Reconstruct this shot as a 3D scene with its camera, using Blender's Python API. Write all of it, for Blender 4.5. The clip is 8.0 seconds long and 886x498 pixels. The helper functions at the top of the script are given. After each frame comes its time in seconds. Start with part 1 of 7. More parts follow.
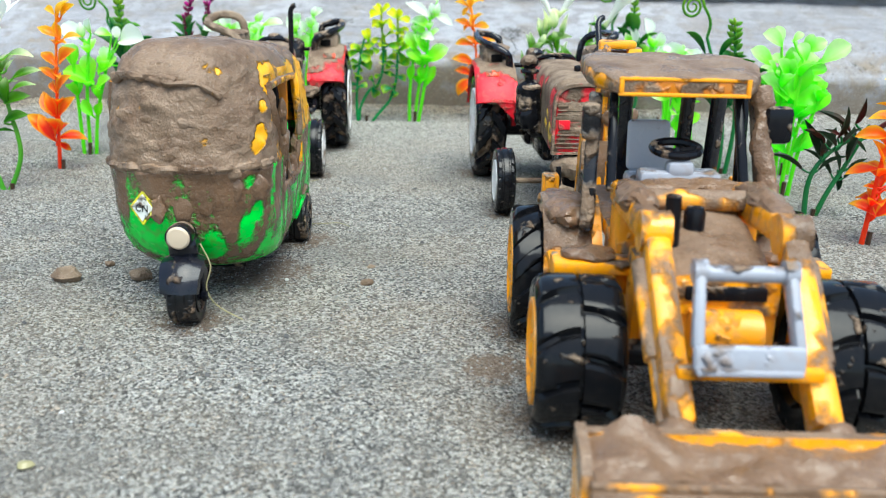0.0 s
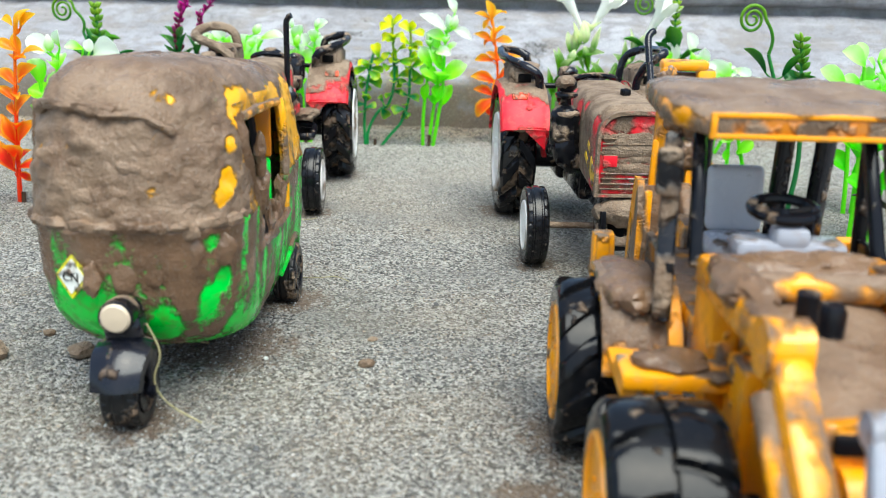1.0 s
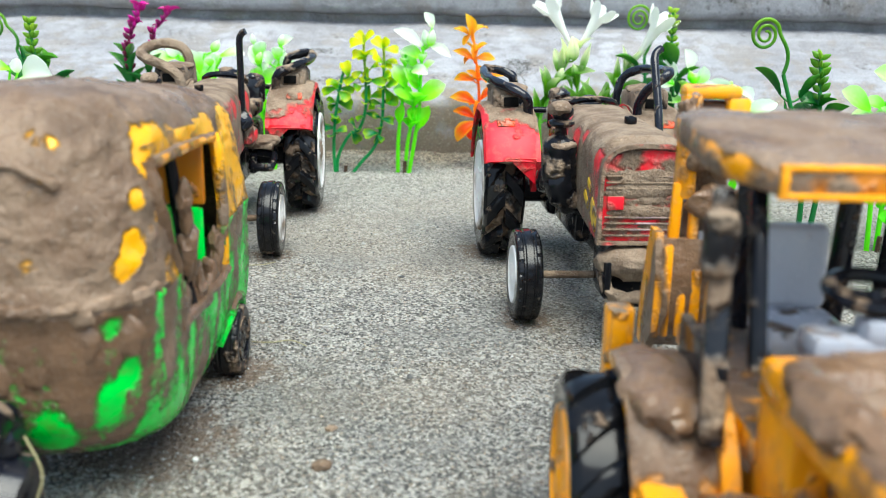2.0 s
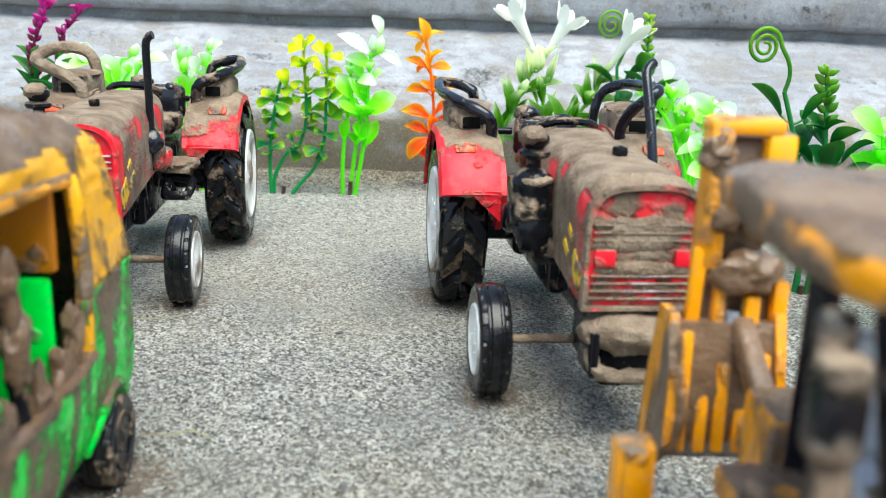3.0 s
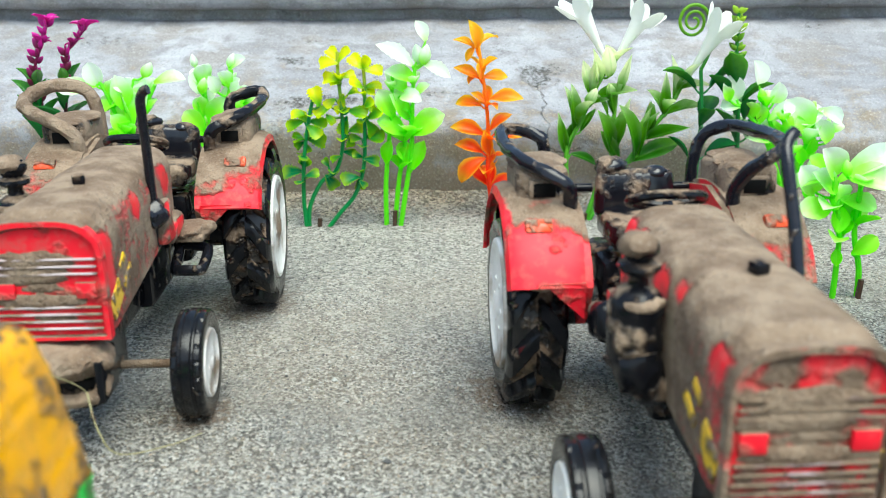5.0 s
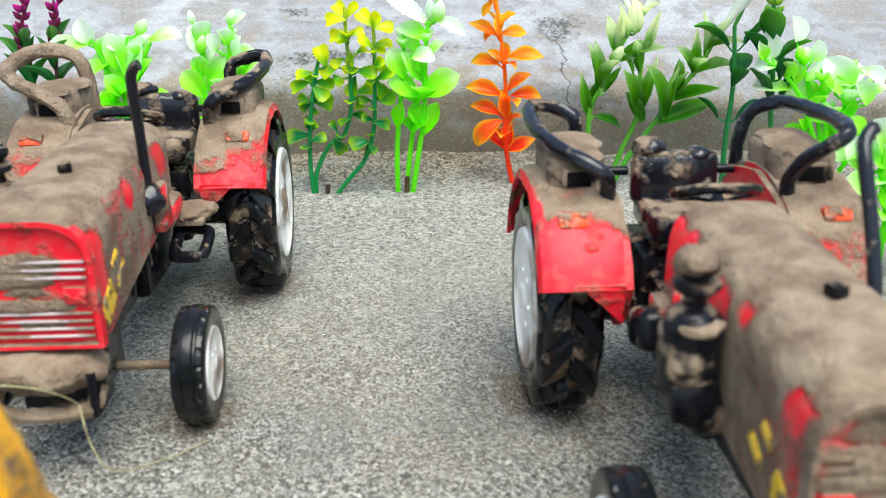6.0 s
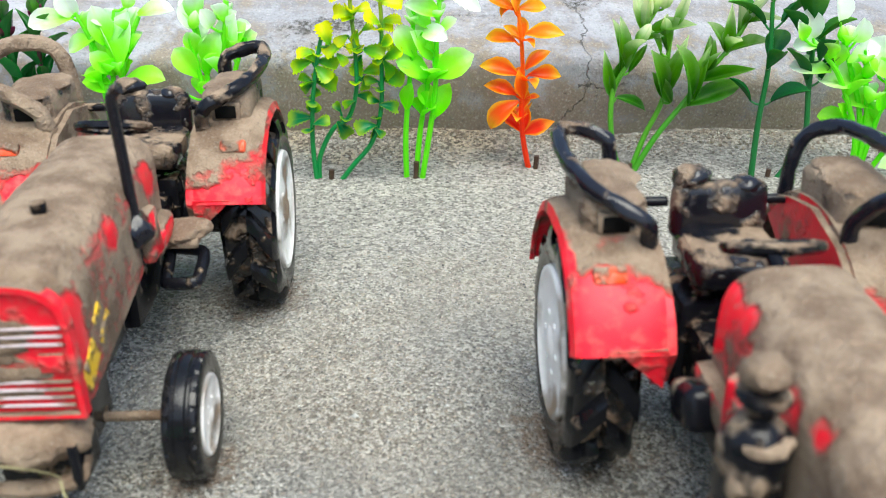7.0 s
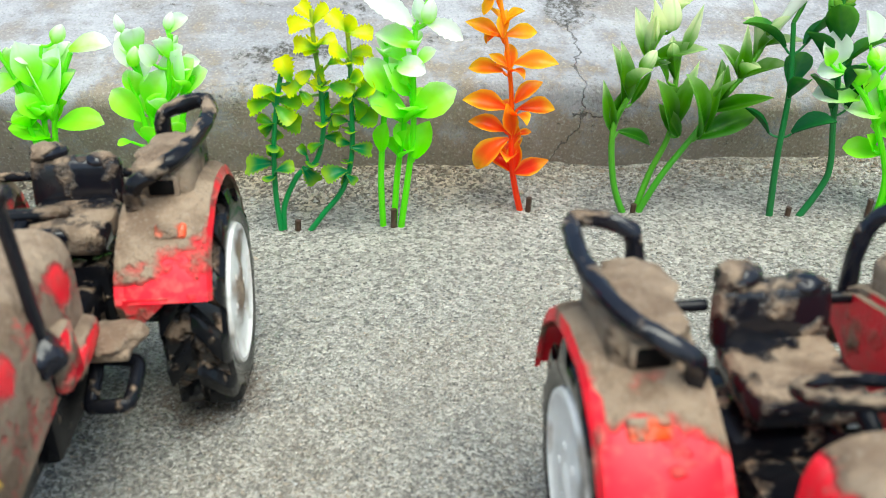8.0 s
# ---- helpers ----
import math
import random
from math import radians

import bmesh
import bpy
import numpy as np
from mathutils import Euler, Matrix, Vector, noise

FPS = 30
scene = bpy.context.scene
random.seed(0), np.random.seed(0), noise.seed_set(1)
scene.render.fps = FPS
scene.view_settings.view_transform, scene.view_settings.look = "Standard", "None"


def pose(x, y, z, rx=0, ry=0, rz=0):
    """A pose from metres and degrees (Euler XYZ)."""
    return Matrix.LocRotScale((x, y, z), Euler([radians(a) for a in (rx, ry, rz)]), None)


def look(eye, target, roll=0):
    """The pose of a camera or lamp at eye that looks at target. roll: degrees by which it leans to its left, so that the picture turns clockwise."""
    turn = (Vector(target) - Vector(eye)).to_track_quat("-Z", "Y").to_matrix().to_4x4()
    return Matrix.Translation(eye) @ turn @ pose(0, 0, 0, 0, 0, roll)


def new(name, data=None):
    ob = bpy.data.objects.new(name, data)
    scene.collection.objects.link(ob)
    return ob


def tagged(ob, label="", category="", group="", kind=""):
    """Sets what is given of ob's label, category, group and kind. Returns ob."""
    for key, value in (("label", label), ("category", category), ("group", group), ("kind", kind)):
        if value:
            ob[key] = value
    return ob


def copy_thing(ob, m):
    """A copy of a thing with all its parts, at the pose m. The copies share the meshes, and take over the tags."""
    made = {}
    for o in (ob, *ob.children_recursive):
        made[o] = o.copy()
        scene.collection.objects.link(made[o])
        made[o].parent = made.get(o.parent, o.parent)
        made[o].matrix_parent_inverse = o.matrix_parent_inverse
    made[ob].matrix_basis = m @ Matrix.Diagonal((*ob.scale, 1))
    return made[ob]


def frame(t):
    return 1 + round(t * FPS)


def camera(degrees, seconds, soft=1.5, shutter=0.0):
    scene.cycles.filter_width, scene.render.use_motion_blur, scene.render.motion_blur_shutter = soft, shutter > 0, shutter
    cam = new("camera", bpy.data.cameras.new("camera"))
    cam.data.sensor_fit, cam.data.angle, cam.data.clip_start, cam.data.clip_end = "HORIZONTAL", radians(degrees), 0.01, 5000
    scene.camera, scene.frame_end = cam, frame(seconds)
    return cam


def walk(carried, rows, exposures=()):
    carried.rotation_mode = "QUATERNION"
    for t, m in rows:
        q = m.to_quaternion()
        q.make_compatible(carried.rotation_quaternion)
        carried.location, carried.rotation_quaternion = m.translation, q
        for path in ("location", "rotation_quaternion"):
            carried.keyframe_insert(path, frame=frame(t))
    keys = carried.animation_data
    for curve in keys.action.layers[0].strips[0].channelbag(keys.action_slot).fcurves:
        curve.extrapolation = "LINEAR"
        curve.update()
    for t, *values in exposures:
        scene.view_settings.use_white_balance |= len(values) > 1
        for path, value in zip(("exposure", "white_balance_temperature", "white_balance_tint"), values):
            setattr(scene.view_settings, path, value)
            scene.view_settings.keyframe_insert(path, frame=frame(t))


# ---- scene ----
cam = camera(51.0, 8.0, 1.0)
# a small phone lens held close: things nearer than a hand's breadth go soft
cam.data.dof.use_dof, cam.data.dof.focus_distance, cam.data.dof.aperture_fstop = True, 0.41, 18.5
PATH = [
    (0, (0.015, 0.007, 0.132), (-0.012, 1.918, -0.457), 1.0),
    (0.5, (0.014, 0.046, 0.13), (-0.024, 1.961, -0.446), 1.0),
    (1, (0.011, 0.092, 0.127), (-0.045, 2.01, -0.436), 1.2),
    (1.5, (0.011, 0.121, 0.128), (-0.043, 2.045, -0.418), 1.3),
    (1.7, (0.011, 0.133, 0.127), (-0.027, 2.058, -0.414), 1.2),
    (2.8, (0.01, 0.218, 0.121), (0.067, 2.15, -0.393), 1.9),
    (3, (0.013, 0.228, 0.123), (0.095, 2.157, -0.399), 2.0),
    (3.5, (0.011, 0.245, 0.127), (0.073, 2.162, -0.44), 2.1),
    (4, (0.011, 0.263, 0.137), (0.037, 2.175, -0.451), 1.5),
    (4.5, (0.009, 0.286, 0.146), (0.004, 2.194, -0.453), 0.5),
    (4.7, (0.009, 0.296, 0.147), (-0.009, 2.202, -0.459), -0.1),
    (5.8, (0.005, 0.338, 0.154), (-0.015, 2.209, -0.553), -0.4),
    (6, (0.003, 0.341, 0.156), (-0.024, 2.196, -0.591), -0.4),
    (6.5, (0.0, 0.353, 0.172), (-0.038, 2.167, -0.671), -0.3),
    (7, (-0.002, 0.38, 0.175), (-0.033, 2.169, -0.719), -0.2),
    (7.5, (-0.003, 0.408, 0.178), (-0.019, 2.189, -0.732), -0.5),
    (8, (-0.004, 0.441, 0.179), (0.009, 2.218, -0.74), -1.0),
]
walk(cam, [(t, look(eye, target, roll)) for t, eye, target, roll in PATH],
     exposures=[(0.0, 1.03, 6150, -0.5), (0.5, 1.03, 6320, 1.5), (1.5, 1.10, 6350, 0.5), (3.0, 1.18, 6280, -1.0), (4.5, 1.08, 6280, -3.5), (6.0, 1.07, 6430, 1.0), (7.0, 1.09, 6430, 3.0), (7.5, 1.07, 6570, 3.0), (8.0, 1.03, 6500, -1.5)])

# ---- daylight: bright overcast sky, one wide soft sun ----
world = bpy.data.worlds.new("sky")
scene.world = world
world.use_nodes = True
wn = world.node_tree
sky = wn.nodes.new("ShaderNodeTexSky")
sky.sky_type, sky.sun_disc = "NISHITA", False
sky.sun_elevation, sky.sun_rotation = radians(68), radians(163)
sky.dust_density, sky.ozone_density = 3.0, 1.5
wn.links.new(sky.outputs[0], wn.nodes["Background"].inputs[0])
wn.nodes["Background"].inputs[1].default_value = 0.122
sun = new("sun", bpy.data.lights.new("sun", "SUN"))
sun.data.energy, sun.data.angle, sun.data.color = 2.15, radians(50), (1.0, 0.985, 0.95)
sun.matrix_world = look((0.34, -0.5, 2.0), (0, 0.3, 0))


# ---- materials ----
def link(nt, a, b):
    nt.links.new(a, b)


def node(nt, kind, **inputs):
    n = nt.nodes.new("ShaderNode" + kind)
    for k, v in inputs.items():
        key = int(k[1:]) if k[0] == "i" and k[1:].isdigit() else k.replace("_", " ")
        if hasattr(v, "is_output"):
            nt.links.new(v, n.inputs[key])
        else:
            n.inputs[key].default_value = v
    return n


def math_node(nt, op, a, b=0.0, clamp=False):
    n = nt.nodes.new("ShaderNodeMath")
    n.operation, n.use_clamp = op, clamp
    for i, v in enumerate((a, b)):
        if hasattr(v, "is_output"):
            nt.links.new(v, n.inputs[i])
        else:
            n.inputs[i].default_value = v
    return n.outputs[0]


def mixed(nt, fac, a, b):
    n = nt.nodes.new("ShaderNodeMix")
    n.data_type = "RGBA"
    for key, v in ((0, fac), (6, a), (7, b)):
        if hasattr(v, "is_output"):
            nt.links.new(v, n.inputs[key])
        else:
            n.inputs[key].default_value = (*v, 1) if isinstance(v, tuple) else v
    return n.outputs[2]


def spread(nt, v, lo, hi, a=0.0, b=1.0):
    n = nt.nodes.new("ShaderNodeMapRange")
    n.interpolation_type = "SMOOTHSTEP"
    link(nt, v, n.inputs[0])
    for i, x in enumerate((lo, hi, a, b)):
        n.inputs[i + 1].default_value = x
    return n.outputs[0]


def noise_at(nt, vec, scale, detail=3.0, rough=0.55):
    n = node(nt, "TexNoise", Vector=vec, Scale=scale, Detail=detail, Roughness=rough)
    return n.outputs[0]


def blank(name):
    mat = bpy.data.materials.new(name)
    mat.use_nodes = True
    nt = mat.node_tree
    return mat, nt, nt.nodes["Principled BSDF"]


def bump(nt, bsdf, height, dist, strength=1.0):
    b = node(nt, "Bump", Height=height, Distance=dist, Strength=strength)
    link(nt, b.outputs[0], bsdf.inputs["Normal"])


MUD_LIGHT, MUD_DARK = (0.335, 0.250, 0.175), (0.182, 0.124, 0.083)


def mud_colour(nt, pos, wet=0.0):
    a = noise_at(nt, pos, 90, 4)
    b = noise_at(nt, pos, 1100, 2)
    c = mixed(nt, spread(nt, a, 0.35, 0.65), MUD_DARK, MUD_LIGHT)
    if wet:
        c = mixed(nt, wet, c, (0.170, 0.096, 0.052))
        soak = noise_at(nt, pos, 55, 5, 0.62)
        c = mixed(nt, spread(nt, soak, 0.46, 0.72, 0.0, 0.75), c, (0.092, 0.052, 0.028))
        c = mixed(nt, spread(nt, soak, 0.48, 0.28, 0.0, 0.6 - 0.25 * wet), c, (0.25, 0.175, 0.122))
    c = mixed(nt, spread(nt, b, 0.55, 0.75, 0, 0.55 - 0.3 * min(1.0, wet)), c, (0.35, 0.30, 0.245))
    pits = noise_at(nt, pos, 620, 3, 0.65)
    c = mixed(nt, spread(nt, pits, 0.60, 0.74, 0, 0.5), c, (0.10, 0.07, 0.05))
    return c, b


def muddy(name, paint, bias=0.0, up=0.25, scale=130.0, rough=0.3, drip=1.0, edge=0.075, grad=None, sheen=0.5, dust=0.16, wet=0.0, up_from=0.35, bare=(), rag=0.9, frayed=0.0, tall=1.0, film_tint=(0.26, 0.2, 0.15)):
    """Paint (or plastic) under dried mud: the mud lies in patches, thicker where it could settle."""
    mat, nt, bs = blank(name)
    geo = nt.nodes.new("ShaderNodeNewGeometry")
    pos = geo.outputs["Position"]
    mapped = node(nt, "Mapping", Vector=pos, Scale=(1, 1, drip)).outputs[0]
    n1 = noise_at(nt, mapped, scale, 2.5, 0.5)
    mud, grain = mud_colour(nt, pos, wet)
    nz = node(nt, "SeparateXYZ", Vector=geo.outputs["Normal"]).outputs[2]
    m = math_node(nt, "ADD", n1, spread(nt, nz, up_from, 0.97, 0.0, up))
    m = math_node(nt, "ADD", m, math_node(nt, "MULTIPLY", math_node(nt, "SUBTRACT", grain, 0.5), 0.05))
    if grad:
        pz = node(nt, "SeparateXYZ", Vector=pos).outputs[2]
        m = math_node(nt, "ADD", m, math_node(nt, "MULTIPLY", math_node(nt, "SUBTRACT", pz, grad[0]), grad[1]))
    if bare or frayed:
        m = math_node(nt, "ADD", m, math_node(nt, "MULTIPLY", math_node(nt, "SUBTRACT", noise_at(nt, pos, 420, 4, 0.65), 0.5), rag if bare else frayed))
    drawn = node(nt, "Mapping", Vector=pos, Scale=(1, 1, 1 / tall)).outputs[0]
    for spot, reach, amount in bare:
        d = nt.nodes.new("ShaderNodeVectorMath")
        d.operation = "DISTANCE"
        link(nt, drawn, d.inputs[0])
        d.inputs[1].default_value = (spot[0], spot[1], spot[2] / tall)
        m = math_node(nt, "SUBTRACT", m, spread(nt, d.outputs["Value"], 0.0, reach, amount, 0.0))
    mask = spread(nt, math_node(nt, "ADD", m, bias), 0.5 - edge, 0.5 + edge)
    film = spread(nt, noise_at(nt, pos, 260, 3), 0.45, 0.8, 0.0, dust)
    base = mixed(nt, film, paint, film_tint)
    link(nt, mixed(nt, mask, base, mud), bs.inputs["Base Color"])
    r = math_node(nt, "ADD", math_node(nt, "MULTIPLY", mask, 0.75 - 0.5 * wet - rough), rough)
    if wet:
        # still damp in places
        r = math_node(nt, "SUBTRACT", r, spread(nt, noise_at(nt, pos, 75, 3), 0.48, 0.62, 0.0, 0.38 * min(1.0, wet + 0.2)), True)
    link(nt, math_node(nt, "ADD", r, math_node(nt, "MULTIPLY", film, 0.5), True), bs.inputs["Roughness"])
    link(nt, math_node(nt, "SUBTRACT", sheen, math_node(nt, "MULTIPLY", mask, sheen * 0.6 * (1.0 - min(1.0, wet)))), bs.inputs["Specular IOR Level"])
    h = math_node(nt, "ADD", math_node(nt, "MULTIPLY", mask, 0.35), math_node(nt, "MULTIPLY", math_node(nt, "MULTIPLY", grain, mask), 0.6))
    clods = math_node(nt, "MULTIPLY", math_node(nt, "MULTIPLY", noise_at(nt, pos, 330, 5, 0.68), mask), 2.4 - 1.9 * min(1.0, wet * 1.3))
    h = math_node(nt, "ADD", h, clods)
    if wet:
        h = math_node(nt, "ADD", h, math_node(nt, "MULTIPLY", math_node(nt, "MULTIPLY", noise_at(nt, pos, 140, 3, 0.5), mask), 2.4))
    bump(nt, bs, h, 0.0009 - 0.00035 * min(1.0, wet))
    return mat


RED, AMBER, GREEN, BLACK = (0.80, 0.010, 0.028), (0.94, 0.36, 0.003), (0.008, 0.80, 0.05), (0.006, 0.0065, 0.009)
m_red = muddy("red_plastic", RED, -0.13, 0.42, 80, up_from=0.72, rough=0.42, sheen=0.3, dust=0.35, edge=0.1, frayed=0.2)
m_red_grille = muddy("red_grille", RED, 0.14, 0.30, 110, edge=0.12, dust=0.7)
m_red_panel = muddy("red_grille_panel", RED, 0.0, 0.1, 120, edge=0.1, dust=0.6)
HOME_A, HOME_B = (0.0705, 0.607), (-0.1150, 0.692)
# a clean band across the front of one mudguard, with mud above and below it
WIPED = [((-0.0880, 0.6562, 0.0545), 0.0065, 0.5), ((-0.0830, 0.6560, 0.0560), 0.0065, 0.55), ((-0.0780, 0.6562, 0.0575), 0.0065, 0.55), ((-0.0735, 0.6568, 0.0590), 0.0065, 0.5), ((-0.0850, 0.6590, 0.0620), 0.0055, 0.4), ((-0.0890, 0.6570, 0.0640), 0.0050, 0.4), ((-0.0880, 0.6575, 0.0455), 0.0060, 0.35), ((-0.0690, 0.6650, 0.0540), 0.0060, 0.45), ((-0.0680, 0.6800, 0.0660), 0.0090, 0.4),
         ((-0.1380, 0.6590, 0.0640), 0.0060, 0.45), ((-0.1450, 0.6560, 0.0580), 0.0060, 0.45)]
m_red_guard = muddy("red_mudguard", RED, 0.05, 0.3, 75, up_from=0.6, edge=0.1, rough=0.42, sheen=0.3, dust=0.45, bare=WIPED, rag=0.3)
# red paint rubbed clean on the bonnets
SHINY = [((0.0625, 0.4820, 0.0695), 0.007, 0.5), ((0.0570, 0.5640, 0.0620), 0.009, 0.6), ((0.0570, 0.5620, 0.0720), 0.010, 0.6), ((0.0580, 0.5500, 0.0770), 0.008, 0.5), ((0.0605, 0.5250, 0.0680), 0.010, 0.55), ((0.0615, 0.5120, 0.0740), 0.007, 0.5),
         ((-0.0935, 0.6000, 0.0690), 0.008, 0.55), ((-0.0910, 0.5650, 0.0650), 0.009, 0.5), ((-0.0920, 0.5640, 0.0570), 0.008, 0.5), ((-0.0970, 0.6400, 0.0680), 0.009, 0.5), ((-0.1340, 0.5650, 0.0680), 0.009, 0.5)]
m_red_hood = muddy("red_hood", RED, 0.13, 0.3, 60, bare=SHINY, rag=0.55, dust=0.5, edge=0.12)
m_red_side = muddy("red_side", RED, 0.02, 0.2, 110)
CAB = (1.0, 0.46, 0.004)
m_amber = muddy("amber_plastic", AMBER, -0.19, 0.14, 120, dust=0.38)
m_amber_mud = muddy("amber_muddy", AMBER, -0.04, 0.2, 90, drip=0.5, dust=0.4, wet=0.6)
m_bucket_lip = muddy("amber_bucket_lip", AMBER, 0.10, 0.2, 90, drip=0.6, dust=0.5, wet=0.8, frayed=0.2)
m_amber_roof = muddy("amber_roof", AMBER, -0.04, 0.45, 110, wet=0.6, dust=0.35)
m_amber_side = muddy("amber_side", CAB, -0.06, 0.2, 80, drip=0.6, dust=0.25, frayed=0.35, wet=0.4)
m_green_side = muddy("green_flank", GREEN, -0.005, 0.05, 85, drip=0.35, wet=0.6, edge=0.07, dust=0.4, frayed=0.35, film_tint=(0.17, 0.13, 0.03))
# places where the mud has been rubbed off the rickshaw's canopy
RUBBED = [((-0.0580, 0.3690, 0.0885), 0.0115, 0.95), ((-0.0590, 0.3620, 0.0865), 0.0065, 0.75), ((-0.0590, 0.3560, 0.0795), 0.0055, 0.75), ((-0.0588, 0.3525, 0.0700), 0.006, 0.7), ((-0.0600, 0.3495, 0.0650), 0.006, 0.7), ((-0.0770, 0.3490, 0.0935), 0.0055, 0.5), ((-0.0730, 0.3490, 0.0915), 0.0055, 0.46), ((-0.0565, 0.3870, 0.0900), 0.007, 0.5)]
# green paint showing through on the rickshaw's nose
STREAKS = [((-0.0640, 0.3470, 0.0530), 0.0045, 0.55), ((-0.0660, 0.3480, 0.0460), 0.0042, 0.55), ((-0.0560, 0.3600, 0.0560), 0.006, 0.6), ((-0.0615, 0.3510, 0.0400), 0.0045, 0.5), ((-0.0660, 0.3490, 0.0350), 0.006, 0.5),
           ((-0.0565, 0.3660, 0.0450), 0.007, 0.65), ((-0.0570, 0.3660, 0.0360), 0.007, 0.65), ((-0.0580, 0.3690, 0.0270), 0.009, 0.65), ((-0.0600, 0.3620, 0.0215), 0.009, 0.6), ((-0.0780, 0.3470, 0.0280), 0.009, 0.55),
           ((-0.1000, 0.3460, 0.0320), 0.012, 0.6), ((-0.1080, 0.3530, 0.0500), 0.008, 0.6)]
m_green = muddy("green_body", GREEN, 0.10, 0.05, 95, drip=0.3, grad=(0.034, 6.0), wet=1.0, edge=0.10, dust=0.5, bare=STREAKS, rag=0.55, tall=1.5, film_tint=(0.17, 0.13, 0.03))
m_canopy = muddy("amber_canopy", CAB, 0.28, 0.10, 85, wet=0.55, bare=RUBBED, rag=0.5)
m_mud_wet = muddy("wet_mud", MUD_DARK, 0.6, wet=0.9)
m_green_in = muddy("green_inside", GREEN, -0.16, 0.15, 110)
m_amber_in = muddy("amber_inside", (0.7, 0.22, 0.01), -0.12, 0.15, 110)
m_gloss = muddy("glossy_black", (0.008, 0.009, 0.014), -0.19, 0.08, 150, rough=0.14, dust=0.03, up_from=0.6, sheen=0.38)
m_black = muddy("black_plastic", BLACK, -0.16, 0.08, 170, rough=0.2, dust=0.02, sheen=0.18)
m_black_mud = muddy("black_plastic_muddy", BLACK, -0.12, 0.13, 120, rough=0.18, dust=0.02, sheen=0.22)
m_rubber = muddy("tyre_rubber", (0.006, 0.0065, 0.008), -0.19, 0.0, 170, rough=0.17, edge=0.06, dust=0.03, sheen=0.3)
m_tyre_gloss = muddy("glossy_tyre", (0.006, 0.0065, 0.008), -0.17, 0.0, 150, rough=0.11, edge=0.06, dust=0.02, sheen=0.2)
m_rubber_mud = muddy("tyre_rubber_muddy", (0.006, 0.0065, 0.008), -0.10, 0.03, 150, rough=0.32, edge=0.05, dust=0.05, sheen=0.35)
m_white_rim = muddy("white_rim", (0.90, 0.88, 0.84), -0.07, 0.0, 45, dust=0.12, edge=0.1)
m_groove = muddy("mud_in_tread", (0.008, 0.008, 0.009), -0.02, 0.0, 140, rough=0.3, wet=0.35)
m_amber_rim = muddy("amber_rim", AMBER, -0.14, 0.0, 120)
m_grey = muddy("grey_plastic", (0.33, 0.345, 0.395), -0.17, 0.10, 120, rough=0.42, sheen=0.35, dust=0.35, wet=0.4)
m_seat = muddy("pale_grey_seat", (0.60, 0.61, 0.64), -0.2, 0.1, 150, rough=0.25)
m_lamp_bar = muddy("amber_lamp_bar", (0.62, 0.20, 0.004), 0.02, 0.2, 140, dust=0.4)
m_amber_arm = muddy("amber_arm", AMBER, -0.12, 0.14, 95, drip=0.35, dust=0.5, wet=0.85, frayed=0.2)
m_amber_streaked = muddy("amber_streaked", AMBER, 0.0, 0.1, 110, drip=0.25, dust=0.5, wet=0.5)
m_black_caked = muddy("black_plastic_caked", BLACK, -0.04, 0.15, 100, rough=0.25, dust=0.1, sheen=0.4)
m_tool_box = muddy("black_box_caked", BLACK, 0.08, 0.2, 90, rough=0.22, sheen=0.4, frayed=0.2)
m_hollow_shade = muddy("black_hollow_shade", (0.004, 0.004, 0.004), -0.25, 0.0, 150, rough=0.6, sheen=0.1, dust=0.02)
m_tractor_seat = muddy("black_seat_smeared", (0.006, 0.0065, 0.010), -0.10, 0.15, 95, rough=0.16, sheen=0.5, dust=0.04, frayed=0.25)
m_roof = muddy("amber_cab_roof", AMBER, 0.07, 0.45, 110, dust=0.35, wet=0.55)
m_orange_lamp = muddy("orange_lamp", (0.80, 0.07, 0.01), -0.03, 0.12, 200, edge=0.1, dust=0.5)
m_silver = muddy("silver_stripe", (0.36, 0.27, 0.27), 0.06, 0.05, 90, rough=0.5, dust=0.7, sheen=0.3)
m_pale_bar = muddy("pale_grey_bar", (0.50, 0.42, 0.43), -0.03, 0.05, 90, rough=0.4, dust=0.3, sheen=0.4)
m_amber_link = muddy("amber_link", AMBER, -0.10, 0.1, 120, drip=0.3, dust=0.3, wet=0.6)
m_sticker = muddy("yellow_sticker", (0.85, 0.52, 0.02), -0.05, 0.0, 220)
m_mud = muddy("mud", MUD_DARK, 0.6)
m_cream = muddy("cream_plastic", (0.58, 0.47, 0.34), -0.2, 0.0)
m_white_card = muddy("white_sticker", (0.72, 0.74, 0.68), -0.05, 0.0, 200)
m_yellow_card = muddy("sticker_border", (0.74, 0.68, 0.02), -0.04, 0.0, 200)
m_ink = muddy("black_ink", (0.01, 0.01, 0.01), -0.3, 0.0)


WHEEL_MARKS = [(-0.0775, 0.689, 0.020), (-0.152, 0.689, 0.020), (0.0335, 0.604, 0.020), (0.1075, 0.604, 0.020), (-0.0755, 0.588, 0.012), (0.041, 0.504, 0.012),
               (-0.086, 0.336, 0.015), (-0.062, 0.446, 0.016), (-0.117, 0.446, 0.016), (0.0505, 0.262, 0.022), (0.045, 0.335, 0.020), (0.030, 0.300, 0.013), (-0.075, 0.395, 0.028)]


